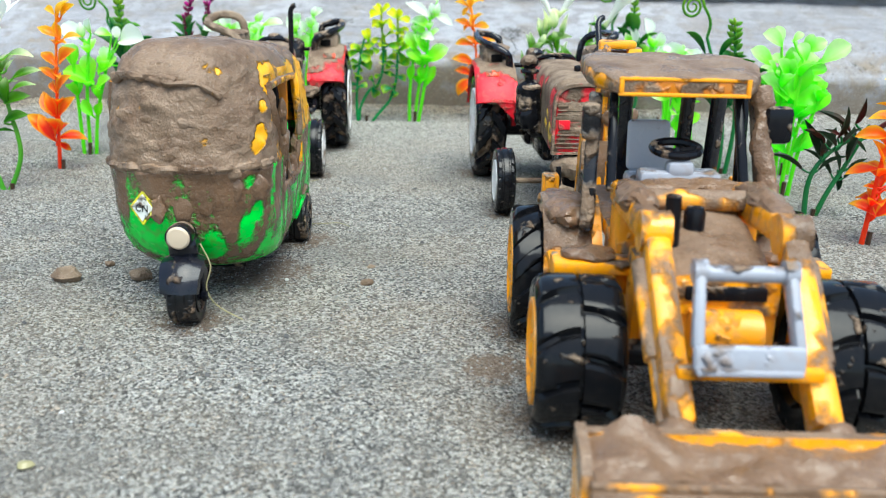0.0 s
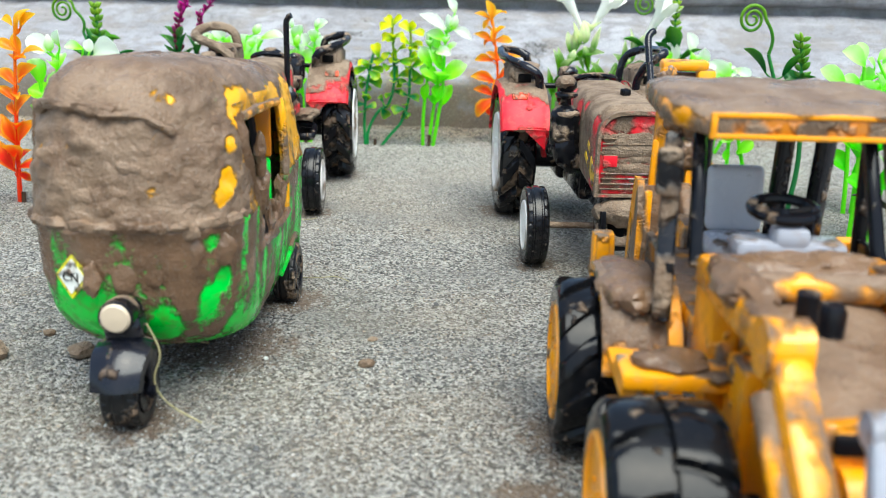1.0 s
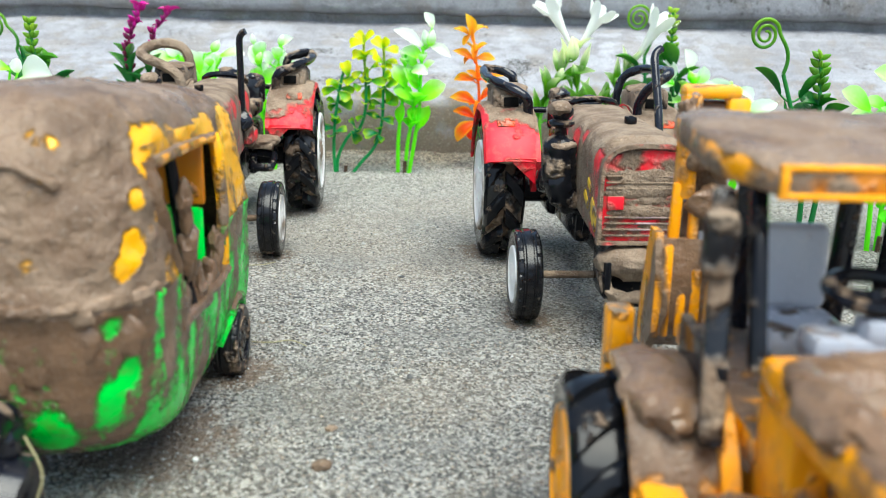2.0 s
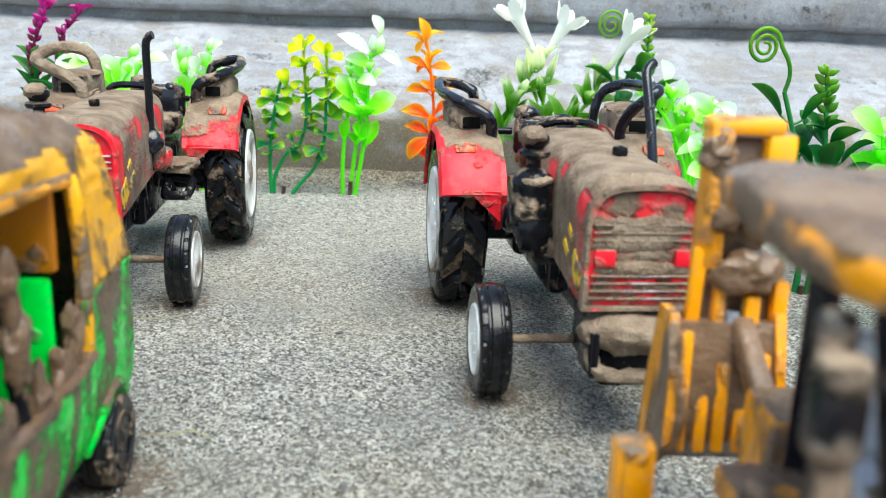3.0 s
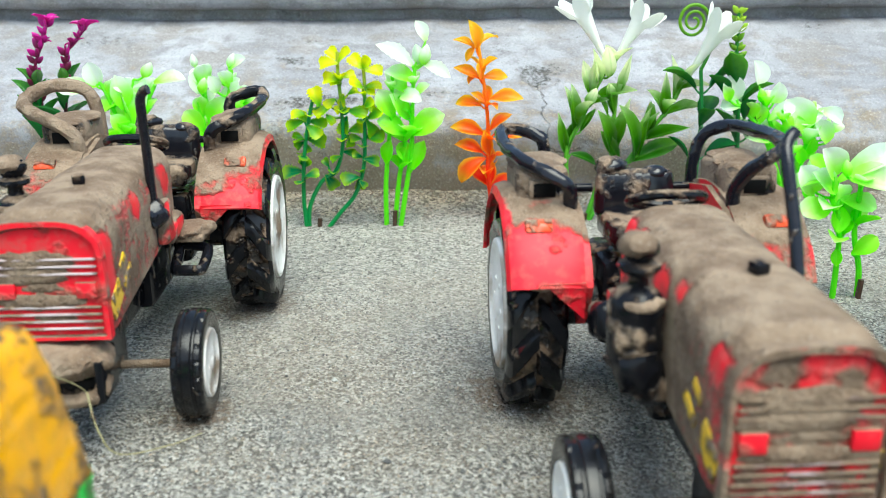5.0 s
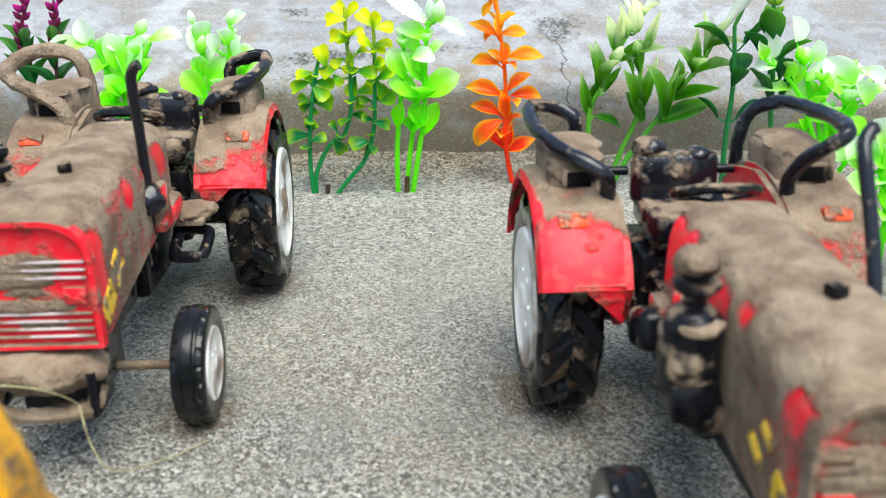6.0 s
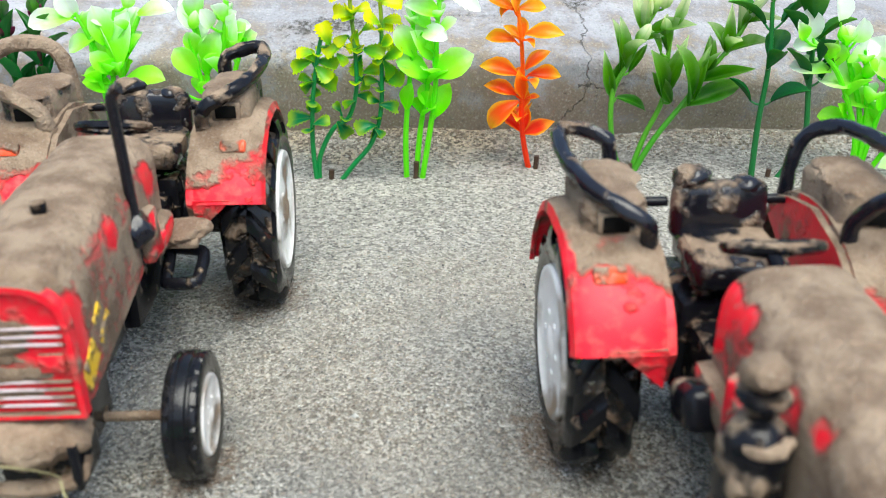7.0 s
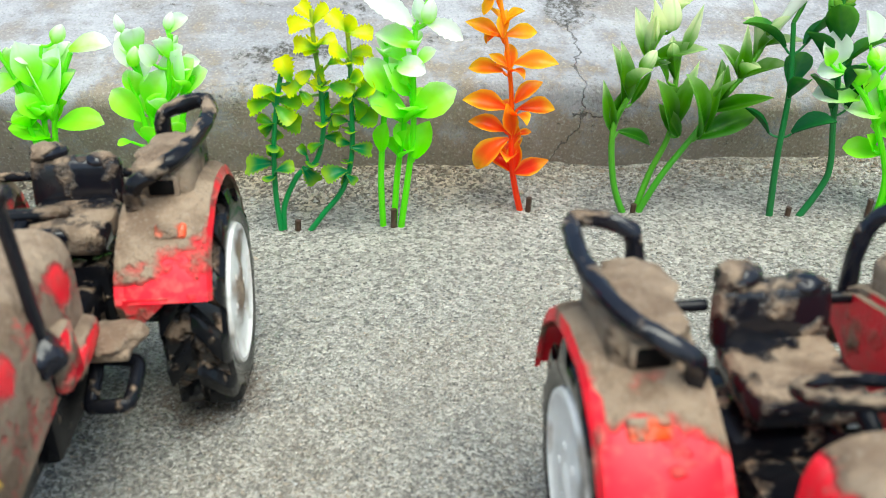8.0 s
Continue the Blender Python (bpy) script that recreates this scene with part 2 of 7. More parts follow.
def sand_material():
    mat, nt, bs = blank("sand")
    pos = nt.nodes.new("ShaderNodeNewGeometry").outputs["Position"]
    v = nt.nodes.new("ShaderNodeTexVoronoi")
    link(nt, pos, v.inputs["Vector"])
    v.inputs["Scale"].default_value = 1080
    cell = node(nt, "SeparateColor", Color=v.outputs["Color"])
    v2 = nt.nodes.new("ShaderNodeTexVoronoi")
    link(nt, pos, v2.inputs["Vector"])
    v2.inputs["Scale"].default_value = 640
    cell2 = node(nt, "SeparateColor", Color=v2.outputs["Color"])
    c = mixed(nt, spread(nt, cell.outputs[0], 0.0, 1.0), (0.16, 0.155, 0.138), (0.57, 0.552, 0.495))
    c = mixed(nt, spread(nt, cell.outputs[1], 0.74, 0.78, 0.0, 0.9), c, (0.05, 0.05, 0.05))
    c = mixed(nt, spread(nt, cell.outputs[2], 0.90, 0.93, 0.0, 0.6), c, (0.36, 0.29, 0.21))
    c = mixed(nt, spread(nt, cell2.outputs[1], 0.82, 0.85, 0, 0.5), c, (0.10, 0.10, 0.098))
    c = mixed(nt, spread(nt, cell2.outputs[2], 0.88, 0.92, 0, 0.35), c, (0.57, 0.56, 0.53))
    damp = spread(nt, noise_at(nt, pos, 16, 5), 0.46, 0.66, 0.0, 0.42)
    tint = spread(nt, noise_at(nt, pos, 11, 3), 0.4, 0.62, 0.0, 0.28)
    c = mixed(nt, tint, c, (0.30, 0.24, 0.165))
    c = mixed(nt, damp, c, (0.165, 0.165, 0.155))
    # dry: paler sand in the open middle between vehicles and plinth; paints brighter light
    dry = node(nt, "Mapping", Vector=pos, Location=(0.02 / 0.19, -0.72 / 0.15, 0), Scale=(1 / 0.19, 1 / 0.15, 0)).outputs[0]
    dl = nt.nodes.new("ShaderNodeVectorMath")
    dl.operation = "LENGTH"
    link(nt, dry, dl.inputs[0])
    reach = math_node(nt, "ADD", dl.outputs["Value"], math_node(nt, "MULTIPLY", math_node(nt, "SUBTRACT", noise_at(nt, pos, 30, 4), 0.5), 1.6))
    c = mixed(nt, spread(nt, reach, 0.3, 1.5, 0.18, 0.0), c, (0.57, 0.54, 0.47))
    # earth carried in on the wheels
    rough_edge = math_node(nt, "MULTIPLY", math_node(nt, "SUBTRACT", noise_at(nt, pos, 210, 4, 0.65), 0.5), 2.2)
    for wx, wy, reach in WHEEL_MARKS:
        off = node(nt, "Mapping", Vector=pos, Location=(-wx / reach, -wy / reach, 0), Scale=(1 / reach, 1 / reach, 0)).outputs[0]
        ln = nt.nodes.new("ShaderNodeVectorMath")
        ln.operation = "LENGTH"
        link(nt, off, ln.inputs[0])
        c = mixed(nt, spread(nt, math_node(nt, "ADD", ln.outputs["Value"], rough_edge), 0.5, 1.15, 0.75, 0.0), c, (0.17, 0.115, 0.075))
    # coarser, cleaner grains towards the plinth
    yy = node(nt, "SeparateXYZ", Vector=pos).outputs[1]
    coarse = mixed(nt, cell2.outputs[0], (0.075, 0.07, 0.06), (0.70, 0.67, 0.595))
    c = mixed(nt, spread(nt, yy, 0.62, 0.80, 0.0, 0.55), c, coarse)
    # brown grit washed down along the foot of the plinth
    wash = math_node(nt, "ADD", math_node(nt, "MULTIPLY", math_node(nt, "SUBTRACT", yy, 0.83), 16.0), math_node(nt, "MULTIPLY", math_node(nt, "SUBTRACT", noise_at(nt, pos, 45, 4), 0.5), 2.2))
    warm = mixed(nt, spread(nt, cell2.outputs[0], 0.2, 0.8), (0.075, 0.052, 0.032), (0.50, 0.405, 0.285))
    xx = node(nt, "SeparateXYZ", Vector=pos).outputs[0]
    wash = math_node(nt, "SUBTRACT", wash, spread(nt, xx, 0.0, 0.06, 0.0, 0.55))
    c = mixed(nt, spread(nt, wash, -0.3, 0.6, 0.0, 0.75), c, warm)
    fine = noise_at(nt, pos, 1600, 2)
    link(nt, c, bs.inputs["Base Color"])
    bs.inputs["Roughness"].default_value = 0.9
    bs.inputs["Specular IOR Level"].default_value = 0.25
    h = math_node(nt, "ADD", math_node(nt, "SUBTRACT", 1.0, v.outputs["Distance"]), math_node(nt, "MULTIPLY", fine, 0.6))
    h = math_node(nt, "ADD", h, math_node(nt, "MULTIPLY", math_node(nt, "SUBTRACT", 1.0, v2.outputs["Distance"]), 1.0))
    bump(nt, bs, h, 0.0013)
    return mat


def grain_material():
    mat, nt, bs = blank("sand_grains")
    geo = nt.nodes.new("ShaderNodeNewGeometry")
    ramp = nt.nodes.new("ShaderNodeValToRGB")
    link(nt, geo.outputs["Random Per Island"], ramp.inputs[0])
    stops = [(0.0, (0.06, 0.06, 0.06)), (0.30, (0.11, 0.11, 0.108)), (0.38, (0.29, 0.295, 0.27)), (0.75, (0.42, 0.425, 0.395)), (0.9, (0.36, 0.28, 0.20)), (1.0, (0.58, 0.585, 0.57))]
    els = ramp.color_ramp.elements
    while len(els) < len(stops):
        els.new(0.5)
    for e, (p, col) in zip(els, stops):
        e.position, e.color = p, (*col, 1)
    # browner along the foot of the plinth
    yy = node(nt, "SeparateXYZ", Vector=geo.outputs["Position"]).outputs[1]
    link(nt, mixed(nt, spread(nt, yy, 0.825, 0.85, 0.0, 0.55), ramp.outputs[0], (0.23, 0.165, 0.10)), bs.inputs["Base Color"])
    bs.inputs["Roughness"].default_value = 0.7
    return mat


def concrete_material():
    mat, nt, bs = blank("weathered_concrete")
    pos = nt.nodes.new("ShaderNodeNewGeometry").outputs["Position"]
    xyz = node(nt, "SeparateXYZ", Vector=pos)
    n1 = noise_at(nt, pos, 9, 5)
    n2 = noise_at(nt, pos, 60, 5)
    n3 = noise_at(nt, pos, 700, 3)
    c = mixed(nt, spread(nt, n1, 0.3, 0.7), (0.22, 0.222, 0.24), (0.345, 0.35, 0.375))
    c = mixed(nt, spread(nt, n2, 0.44, 0.60, 0.0, 0.8), c, (0.19, 0.185, 0.195))
    c = mixed(nt, spread(nt, noise_at(nt, pos, 27, 6, 0.65), 0.49, 0.60, 0.0, 0.7), c, (0.215, 0.195, 0.18))
    c = mixed(nt, spread(nt, noise_at(nt, node(nt, "Mapping", Vector=pos, Scale=(1.0, 5.0, 5.0)).outputs[0], 26, 4), 0.5, 0.7, 0.0, 0.25), c, (0.45, 0.45, 0.475))
    # brown earth washed up the riser; the upright face's shade is painted in too
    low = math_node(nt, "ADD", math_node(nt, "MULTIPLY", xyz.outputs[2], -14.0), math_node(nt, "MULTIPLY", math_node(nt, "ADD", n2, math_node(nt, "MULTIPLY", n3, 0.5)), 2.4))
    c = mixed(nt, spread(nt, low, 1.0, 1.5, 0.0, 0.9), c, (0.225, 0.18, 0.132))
    c = mixed(nt, spread(nt, n3, 0.52, 0.74, 0.0, 0.5), c, (0.46, 0.45, 0.44))
    c = mixed(nt, spread(nt, n3, 0.46, 0.30, 0.0, 0.5), c, (0.13, 0.125, 0.12))
    # dark lichen blots on the slope and on the upper block
    streak = node(nt, "Mapping", Vector=pos, Scale=(1.0, 2.2, 2.2)).outputs[0]
    blot = math_node(nt, "ADD", noise_at(nt, streak, 14, 2), math_node(nt, "MULTIPLY", math_node(nt, "SUBTRACT", noise_at(nt, pos, 190, 6, 0.72), 0.5), 1.5))
    for bx, by, wide, deep in ((-0.086, 0.8895, 0.019, 0.008), (-0.060, 0.8905, 0.02, 0.006), (0.062, 0.912, 0.016, 0.018), (0.012, 0.897, 0.024, 0.005), (-0.098, 0.940, 0.014, 0.006)):
        off = node(nt, "Mapping", Vector=pos, Location=(-bx / wide, -by / deep, 0), Scale=(1 / wide, 1 / deep, 0)).outputs[0]
        ln = nt.nodes.new("ShaderNodeVectorMath")
        ln.operation = "LENGTH"
        link(nt, off, ln.inputs[0])
        blot = math_node(nt, "ADD", blot, spread(nt, ln.outputs["Value"], 0.0, 1.7, 0.40, 0.0))
    fleck = spread(nt, noise_at(nt, pos, 460, 4, 0.7), 0.40, 0.58, 0.25, 1.0)
    c = mixed(nt, math_node(nt, "MULTIPLY", spread(nt, blot, 0.70, 0.92, 0.0, 0.95), fleck), c, (0.04, 0.037, 0.03))
    speck = spread(nt, noise_at(nt, pos, 330, 2), 0.70, 0.76, 0.0, 0.6)
    c = mixed(nt, speck, c, (0.10, 0.095, 0.085))
    # one long crack that climbs the riser
    wob = math_node(nt, "MULTIPLY", math_node(nt, "SUBTRACT", noise_at(nt, pos, 45, 4), 0.5), 0.03)
    wob = math_node(nt, "ADD", wob, math_node(nt, "MULTIPLY", math_node(nt, "SUBTRACT", noise_at(nt, pos, 380, 3), 0.5), 0.004))
    steep = math_node(nt, "ADD", math_node(nt, "MULTIPLY", xyz.outputs[2], 0.14), 0.0579)
    shallow = math_node(nt, "ADD", math_node(nt, "MULTIPLY", xyz.outputs[2], 0.45), 0.04975)
    line = math_node(nt, "ADD", math_node(nt, "SUBTRACT", xyz.outputs[0], math_node(nt, "MINIMUM", steep, shallow)), wob)
    gape = spread(nt, noise_at(nt, pos, 150, 2), 0.3, 0.7, 0.0, 0.0005)
    crack = spread(nt, math_node(nt, "SUBTRACT", math_node(nt, "ABSOLUTE", line), gape), 0.0, 0.0004, 1.0, 0.0)
    crack = math_node(nt, "MULTIPLY", crack, spread(nt, xyz.outputs[2], 0.062, 0.075, 1.0, 0.0))
    # its side branch
    fork = math_node(nt, "SUBTRACT", math_node(nt, "SUBTRACT", xyz.outputs[2], math_node(nt, "MULTIPLY", xyz.outputs[0], 0.3)), 0.0085)
    fork = spread(nt, math_node(nt, "ABSOLUTE", math_node(nt, "ADD", fork, wob)), 0.0002, 0.0006, 1.0, 0.0)
    fork = math_node(nt, "MULTIPLY", fork, math_node(nt, "MULTIPLY", spread(nt, xyz.outputs[0], 0.0615, 0.0625), spread(nt, xyz.outputs[0], 0.082, 0.09, 1.0, 0.0)))
    fork = math_node(nt, "MULTIPLY", fork, spread(nt, xyz.outputs[1], 0.868, 0.87, 1.0, 0.0))
    crack = math_node(nt, "MAXIMUM", crack, fork)
    c = mixed(nt, math_node(nt, "MULTIPLY", crack, 0.65), c, (0.05, 0.045, 0.04))
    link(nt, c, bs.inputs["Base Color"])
    bs.inputs["Roughness"].default_value = 0.88
    h = math_node(nt, "ADD", math_node(nt, "MULTIPLY", n2, 1.2), math_node(nt, "MULTIPLY", n3, 0.5))
    h = math_node(nt, "SUBTRACT", h, math_node(nt, "MULTIPLY", crack, 1.0))
    bump(nt, bs, h, 0.0012)
    return mat


def leaf_material(name, low, mid, high, z0, z1, rough=0.32, vein=0.25, tip=0.0, glow_through=0.5, rim=0.0, rim_tint=None):
    """Dyed plastic leaf whose colour runs from the plant's foot to its tip."""
    mat, nt, bs = blank(name)
    geo = nt.nodes.new("ShaderNodeNewGeometry")
    pos = geo.outputs["Position"]
    z = node(nt, "SeparateXYZ", Vector=pos).outputs[2]
    rnd = nt.nodes.new("ShaderNodeObjectInfo").outputs["Random"]
    f = math_node(nt, "DIVIDE", math_node(nt, "SUBTRACT", z, z0), z1 - z0)
    f = math_node(nt, "ADD", f, math_node(nt, "MULTIPLY", math_node(nt, "SUBTRACT", rnd, 0.5), 0.25))
    f = math_node(nt, "ADD", f, math_node(nt, "MULTIPLY", math_node(nt, "SUBTRACT", noise_at(nt, pos, 160, 2), 0.5), 0.3))
    tc = nt.nodes.new("ShaderNodeTexCoord")
    loc = node(nt, "SeparateXYZ", Vector=tc.outputs["Object"])
    if tip:
        f = math_node(nt, "ADD", f, math_node(nt, "MULTIPLY", math_node(nt, "SUBTRACT", loc.outputs[1], 0.5), tip))
    c = mixed(nt, spread(nt, f, 0.0, 0.55), low, mid)
    c = mixed(nt, spread(nt, f, 0.5, 1.0), c, high)
    if rim:
        uv = nt.nodes.new("ShaderNodeUVMap")
        uv.uv_map = "blade"
        blade = node(nt, "SeparateXYZ", Vector=uv.outputs[0])
        pale = math_node(nt, "MAXIMUM", spread(nt, blade.outputs[0], 0.5, 1.0), spread(nt, blade.outputs[1], 0.5, 0.95))
        pale = math_node(nt, "MULTIPLY", pale, spread(nt, noise_at(nt, pos, 130, 2), 0.35, 0.6, 0.55, 1.0))
        c = mixed(nt, math_node(nt, "MULTIPLY", pale, rim), c, rim_tint or high)
    rib = spread(nt, math_node(nt, "ABSOLUTE", loc.outputs[0]), 0.0, 0.05, vein, 0.0)
    c = mixed(nt, rib, c, tuple(min(1.0, v * 1.3 + 0.02) for v in mid))
    link(nt, c, bs.inputs["Base Color"])
    bs.inputs["Roughness"].default_value = rough
    glow = node(nt, "BsdfTranslucent", Color=c)
    both = nt.nodes.new("ShaderNodeMixShader")
    both.inputs[0].default_value = glow_through
    link(nt, bs.outputs[0], both.inputs[1])
    link(nt, glow.outputs[0], both.inputs[2])
    link(nt, both.outputs[0], nt.nodes["Material Output"].inputs[0])
    bump(nt, bs, noise_at(nt, pos, 500, 2), 0.0003)
    return mat


m_lime = leaf_material("lime_leaf", (0.32, 0.98, 0.004), (0.54, 1.0, 0.06), (0.92, 1.0, 0.88), 0.022, 0.102, glow_through=0.62, tip=0.5, vein=0.1)
m_lime_green = leaf_material("lime_leaf_green", (0.14, 0.86, 0.01), (0.36, 0.98, 0.03), (0.80, 1.0, 0.55), 0.02, 0.105, glow_through=0.6, tip=0.4, vein=0.1)
m_lime_white = leaf_material("lime_leaf_white", (0.34, 0.97, 0.004), (0.60, 0.99, 0.14), (0.94, 0.99, 0.90), -0.01, 0.075, tip=0.5, vein=0.1, glow_through=0.6)
m_lime_low = leaf_material("lime_leaf_low", (0.34, 0.97, 0.004), (0.54, 1.0, 0.08), (0.92, 1.0, 0.90), 0.0, 0.074, tip=0.5, vein=0.1, glow_through=0.6)
m_orange_leaf = leaf_material("orange_leaf", (1.0, 0.06, 0.02), (1.0, 0.25, 0.010), (1.0, 0.60, 0.03), 0.014, 0.098, glow_through=0.62, tip=0.25, vein=0.1, rim=0.8, rim_tint=(1.0, 0.80, 0.05))
m_yellowgreen = leaf_material("yellow_green_leaf", (0.005, 0.30, 0.085), (0.20, 0.60, 0.015), (0.93, 0.95, 0.01), 0.022, 0.092, tip=0.55, vein=0.1, glow_through=0.65, rim=0.4)
m_lily_leaf = leaf_material("lily_leaf", (0.055, 0.30, 0.006), (0.20, 0.52, 0.012), (0.97, 1.0, 0.74), 0.032, 0.090, glow_through=0.68, tip=0.5, rim=0.12)
m_petal = leaf_material("white_petal", (0.62, 0.78, 0.32), (0.88, 0.92, 0.78), (0.94, 0.95, 0.90), 0.070, 0.095)
m_dark_leaf = leaf_material("dark_leaf", (0.008, 0.12, 0.028), (0.018, 0.20, 0.03), (0.14, 0.42, 0.03), 0.01, 0.115, rough=0.2, tip=0.3)
m_tip = leaf_material("pale_bud", (0.02, 0.14, 0.02), (0.16, 0.42, 0.03), (0.45, 0.65, 0.05), 0.06, 0.115)
m_darkred_leaf = leaf_material("dark_red_leaf", (0.006, 0.06, 0.02), (0.02, 0.05, 0.02), (0.24, 0.015, 0.03), 0.0, 0.075, tip=-0.4)
m_curl = leaf_material("fern_curl", (0.012, 0.15, 0.02), (0.06, 0.28, 0.02), (0.26, 0.52, 0.02), 0.075, 0.115)
m_purple = leaf_material("purple_bud", (0.025, 0.05, 0.022), (0.22, 0.015, 0.07), (0.75, 0.02, 0.42), 0.055, 0.112, tip=0.3)
m_stem_lime = leaf_material("lime_stem", (0.17, 0.85, 0.008), (0.24, 0.88, 0.012), (0.40, 0.9, 0.10), 0.0, 0.11)
m_stem_dark = leaf_material("dark_stem", (0.006, 0.14, 0.03), (0.01, 0.16, 0.03), (0.04, 0.25, 0.02), 0.0, 0.1, glow_through=0.15)
m_stem_yg = leaf_material("two_tone_stem", (0.006, 0.26, 0.055), (0.012, 0.26, 0.05), (0.55, 0.6, 0.01), 0.02, 0.095, glow_through=0.25)
m_stem_mid = leaf_material("green_stem", (0.05, 0.34, 0.012), (0.12, 0.40, 0.02), (0.24, 0.50, 0.05), 0.0, 0.1, glow_through=0.25)
m_stub = muddy("dark_stub", (0.045, 0.022, 0.012), -0.22, 0.0, 200)
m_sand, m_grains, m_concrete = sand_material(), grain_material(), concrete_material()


# ---- mesh tools: shapes in millimetres, added to a bmesh ----
def add(bm, other):
    me = bpy.data.meshes.new("t")
    other.to_mesh(me)
    other.free()
    bm.from_mesh(me)
    bpy.data.meshes.remove(me)


def box(bm, c, s, r=(0, 0, 0), bev=0.6, seg=2):
    t = bmesh.new()
    bmesh.ops.create_cube(t, size=1)
    bmesh.ops.scale(t, vec=s, verts=t.verts)
    b = min(bev, min(s) * 0.45)
    if b > 0:
        bmesh.ops.bevel(t, geom=t.edges[:], offset=b, segments=seg, profile=0.5, affect="EDGES")
    bmesh.ops.transform(t, matrix=pose(*c, *r), verts=t.verts)
    add(bm, t)
    return bm


def lathe(bm, profile, c=(0, 0, 0), axis="x", seg=40):
    """Turns (radius, along) pairs about an axis through c."""
    rings = []
    for rad, h in profile:
        ring = []
        for i in range(seg):
            a = 2 * math.pi * i / seg
            u, v = rad * math.cos(a), rad * math.sin(a)
            p = {"x": (h, u, v), "y": (v, h, u), "z": (u, v, h)}[axis]
            ring.append(bm.verts.new((p[0] + c[0], p[1] + c[1], p[2] + c[2])))
        rings.append(ring)
    for a, b in zip(rings, rings[1:]):
        for i in range(seg):
            j = (i + 1) % seg
            bm.faces.new((a[i], a[j], b[j], b[i]))
    for ring in (rings[0], rings[-1]):
        if len(ring) > 2:
            bm.faces.new(ring)
    bmesh.ops.recalc_face_normals(bm, faces=bm.faces)
    return bm


def smooth_path(pts, n=4):
    P = [Vector(p) for p in pts]
    if len(P) < 3:
        return P
    out = []
    for i in range(len(P) - 1):
        p0, p1, p2, p3 = P[max(i - 1, 0)], P[i], P[i + 1], P[min(i + 2, len(P) - 1)]
        for k in range(n):
            t = k / n
            out.append(0.5 * ((2 * p1) + (p2 - p0) * t + (2 * p0 - 5 * p1 + 4 * p2 - p3) * t * t + (3 * p1 - p0 - 3 * p2 + p3) * t ** 3))
    return out + [P[-1]]


def tube(bm, pts, r, seg=8, n=4, lumpy=0.0):
    P = smooth_path(pts, n)
    rings, side = [], None
    for i, p in enumerate(P):
        d = (P[min(i + 1, len(P) - 1)] - P[max(i - 1, 0)]).normalized()
        if side is None:
            side = d.orthogonal().normalized()
        side = (side - d * side.dot(d)).normalized()
        up = d.cross(side)
        f = i / max(len(P) - 1, 1)
        rad = r if not isinstance(r, tuple) else r[0] + (r[1] - r[0]) * f
        ring = []
        for k in range(seg):
            a = 2 * math.pi * k / seg
            q = side * math.cos(a) + up * math.sin(a)
            rr = rad * (1 + lumpy * noise.noise((p + q * rad) * 0.35))
            ring.append(bm.verts.new(p + q * rr))
        rings.append(ring)
    for a, b in zip(rings, rings[1:]):
        for k in range(seg):
            j = (k + 1) % seg
            bm.faces.new((a[k], a[j], b[j], b[k]))
    bm.faces.new(rings[0][::-1])
    bm.faces.new(rings[-1])
    return bm


def cyl(bm, p0, p1, r, r1=None, seg=18):
    return tube(bm, [p0, p1], (r, r if r1 is None else r1), seg)


def lump(bm, c, s, amp=0.25, freq=0.16, seed=0, sub=3):
    """A knobbly blob of dried mud."""
    t = bmesh.new()
    bmesh.ops.create_icosphere(t, subdivisions=sub, radius=1)
    for v in t.verts:
        d = v.co.copy()
        q = Vector((d.x * s[0], d.y * s[1], d.z * s[2]))
        k = 1 + amp * noise.fractal(q * freq + Vector((seed * 7.3, seed * 1.7, 3)), 0.8, 2.1, 3)
        v.co = Vector(c) + q * k
    add(bm, t)
    return bm


def loft(bm, rings, caps=True, closed=True):
    V = [[bm.verts.new(p) for p in ring] for ring in rings]
    n = len(rings[0])
    for a, b in zip(V, V[1:]):
        for i in range(n if closed else n - 1):
            j = (i + 1) % n
            bm.faces.new((a[i], a[j], b[j], b[i]))
    if caps:
        bm.faces.new(V[0][::-1])
        bm.faces.new(V[-1])
    bmesh.ops.recalc_face_normals(bm, faces=bm.faces)
    return bm


def crusty(bm, amp, freq=0.12, seed=0.0, keep=None):
    bm.normal_update()
    moves = []
    for v in bm.verts:
        k = noise.fractal(v.co * freq + Vector((seed, 2 * seed, seed)), 0.75, 2.2, 4)
        moves.append(v.normal * amp * k * (keep(v.co) if keep else 1.0))
    for v, m in zip(bm.verts, moves):
        v.co += m
    return bm


def mesh_of(name, bm, material, sharp=38, unit=0.001):
    me = bpy.data.meshes.new(name)
    if unit != 1:
        bmesh.ops.scale(bm, vec=(unit, unit, unit), verts=bm.verts)
    bm.to_mesh(me)
    bm.free()
    me.materials.append(material)
    me.polygons.foreach_set("use_smooth", [True] * len(me.polygons))
    me.set_sharp_from_angle(angle=radians(sharp))
    return me


def part(name, bm, material, parent, label="", sharp=38):
    ob = new(name, mesh_of(name, bm, material, sharp))
    ob.parent = parent
    return tagged(ob, label)


def B():
    return bmesh.new()


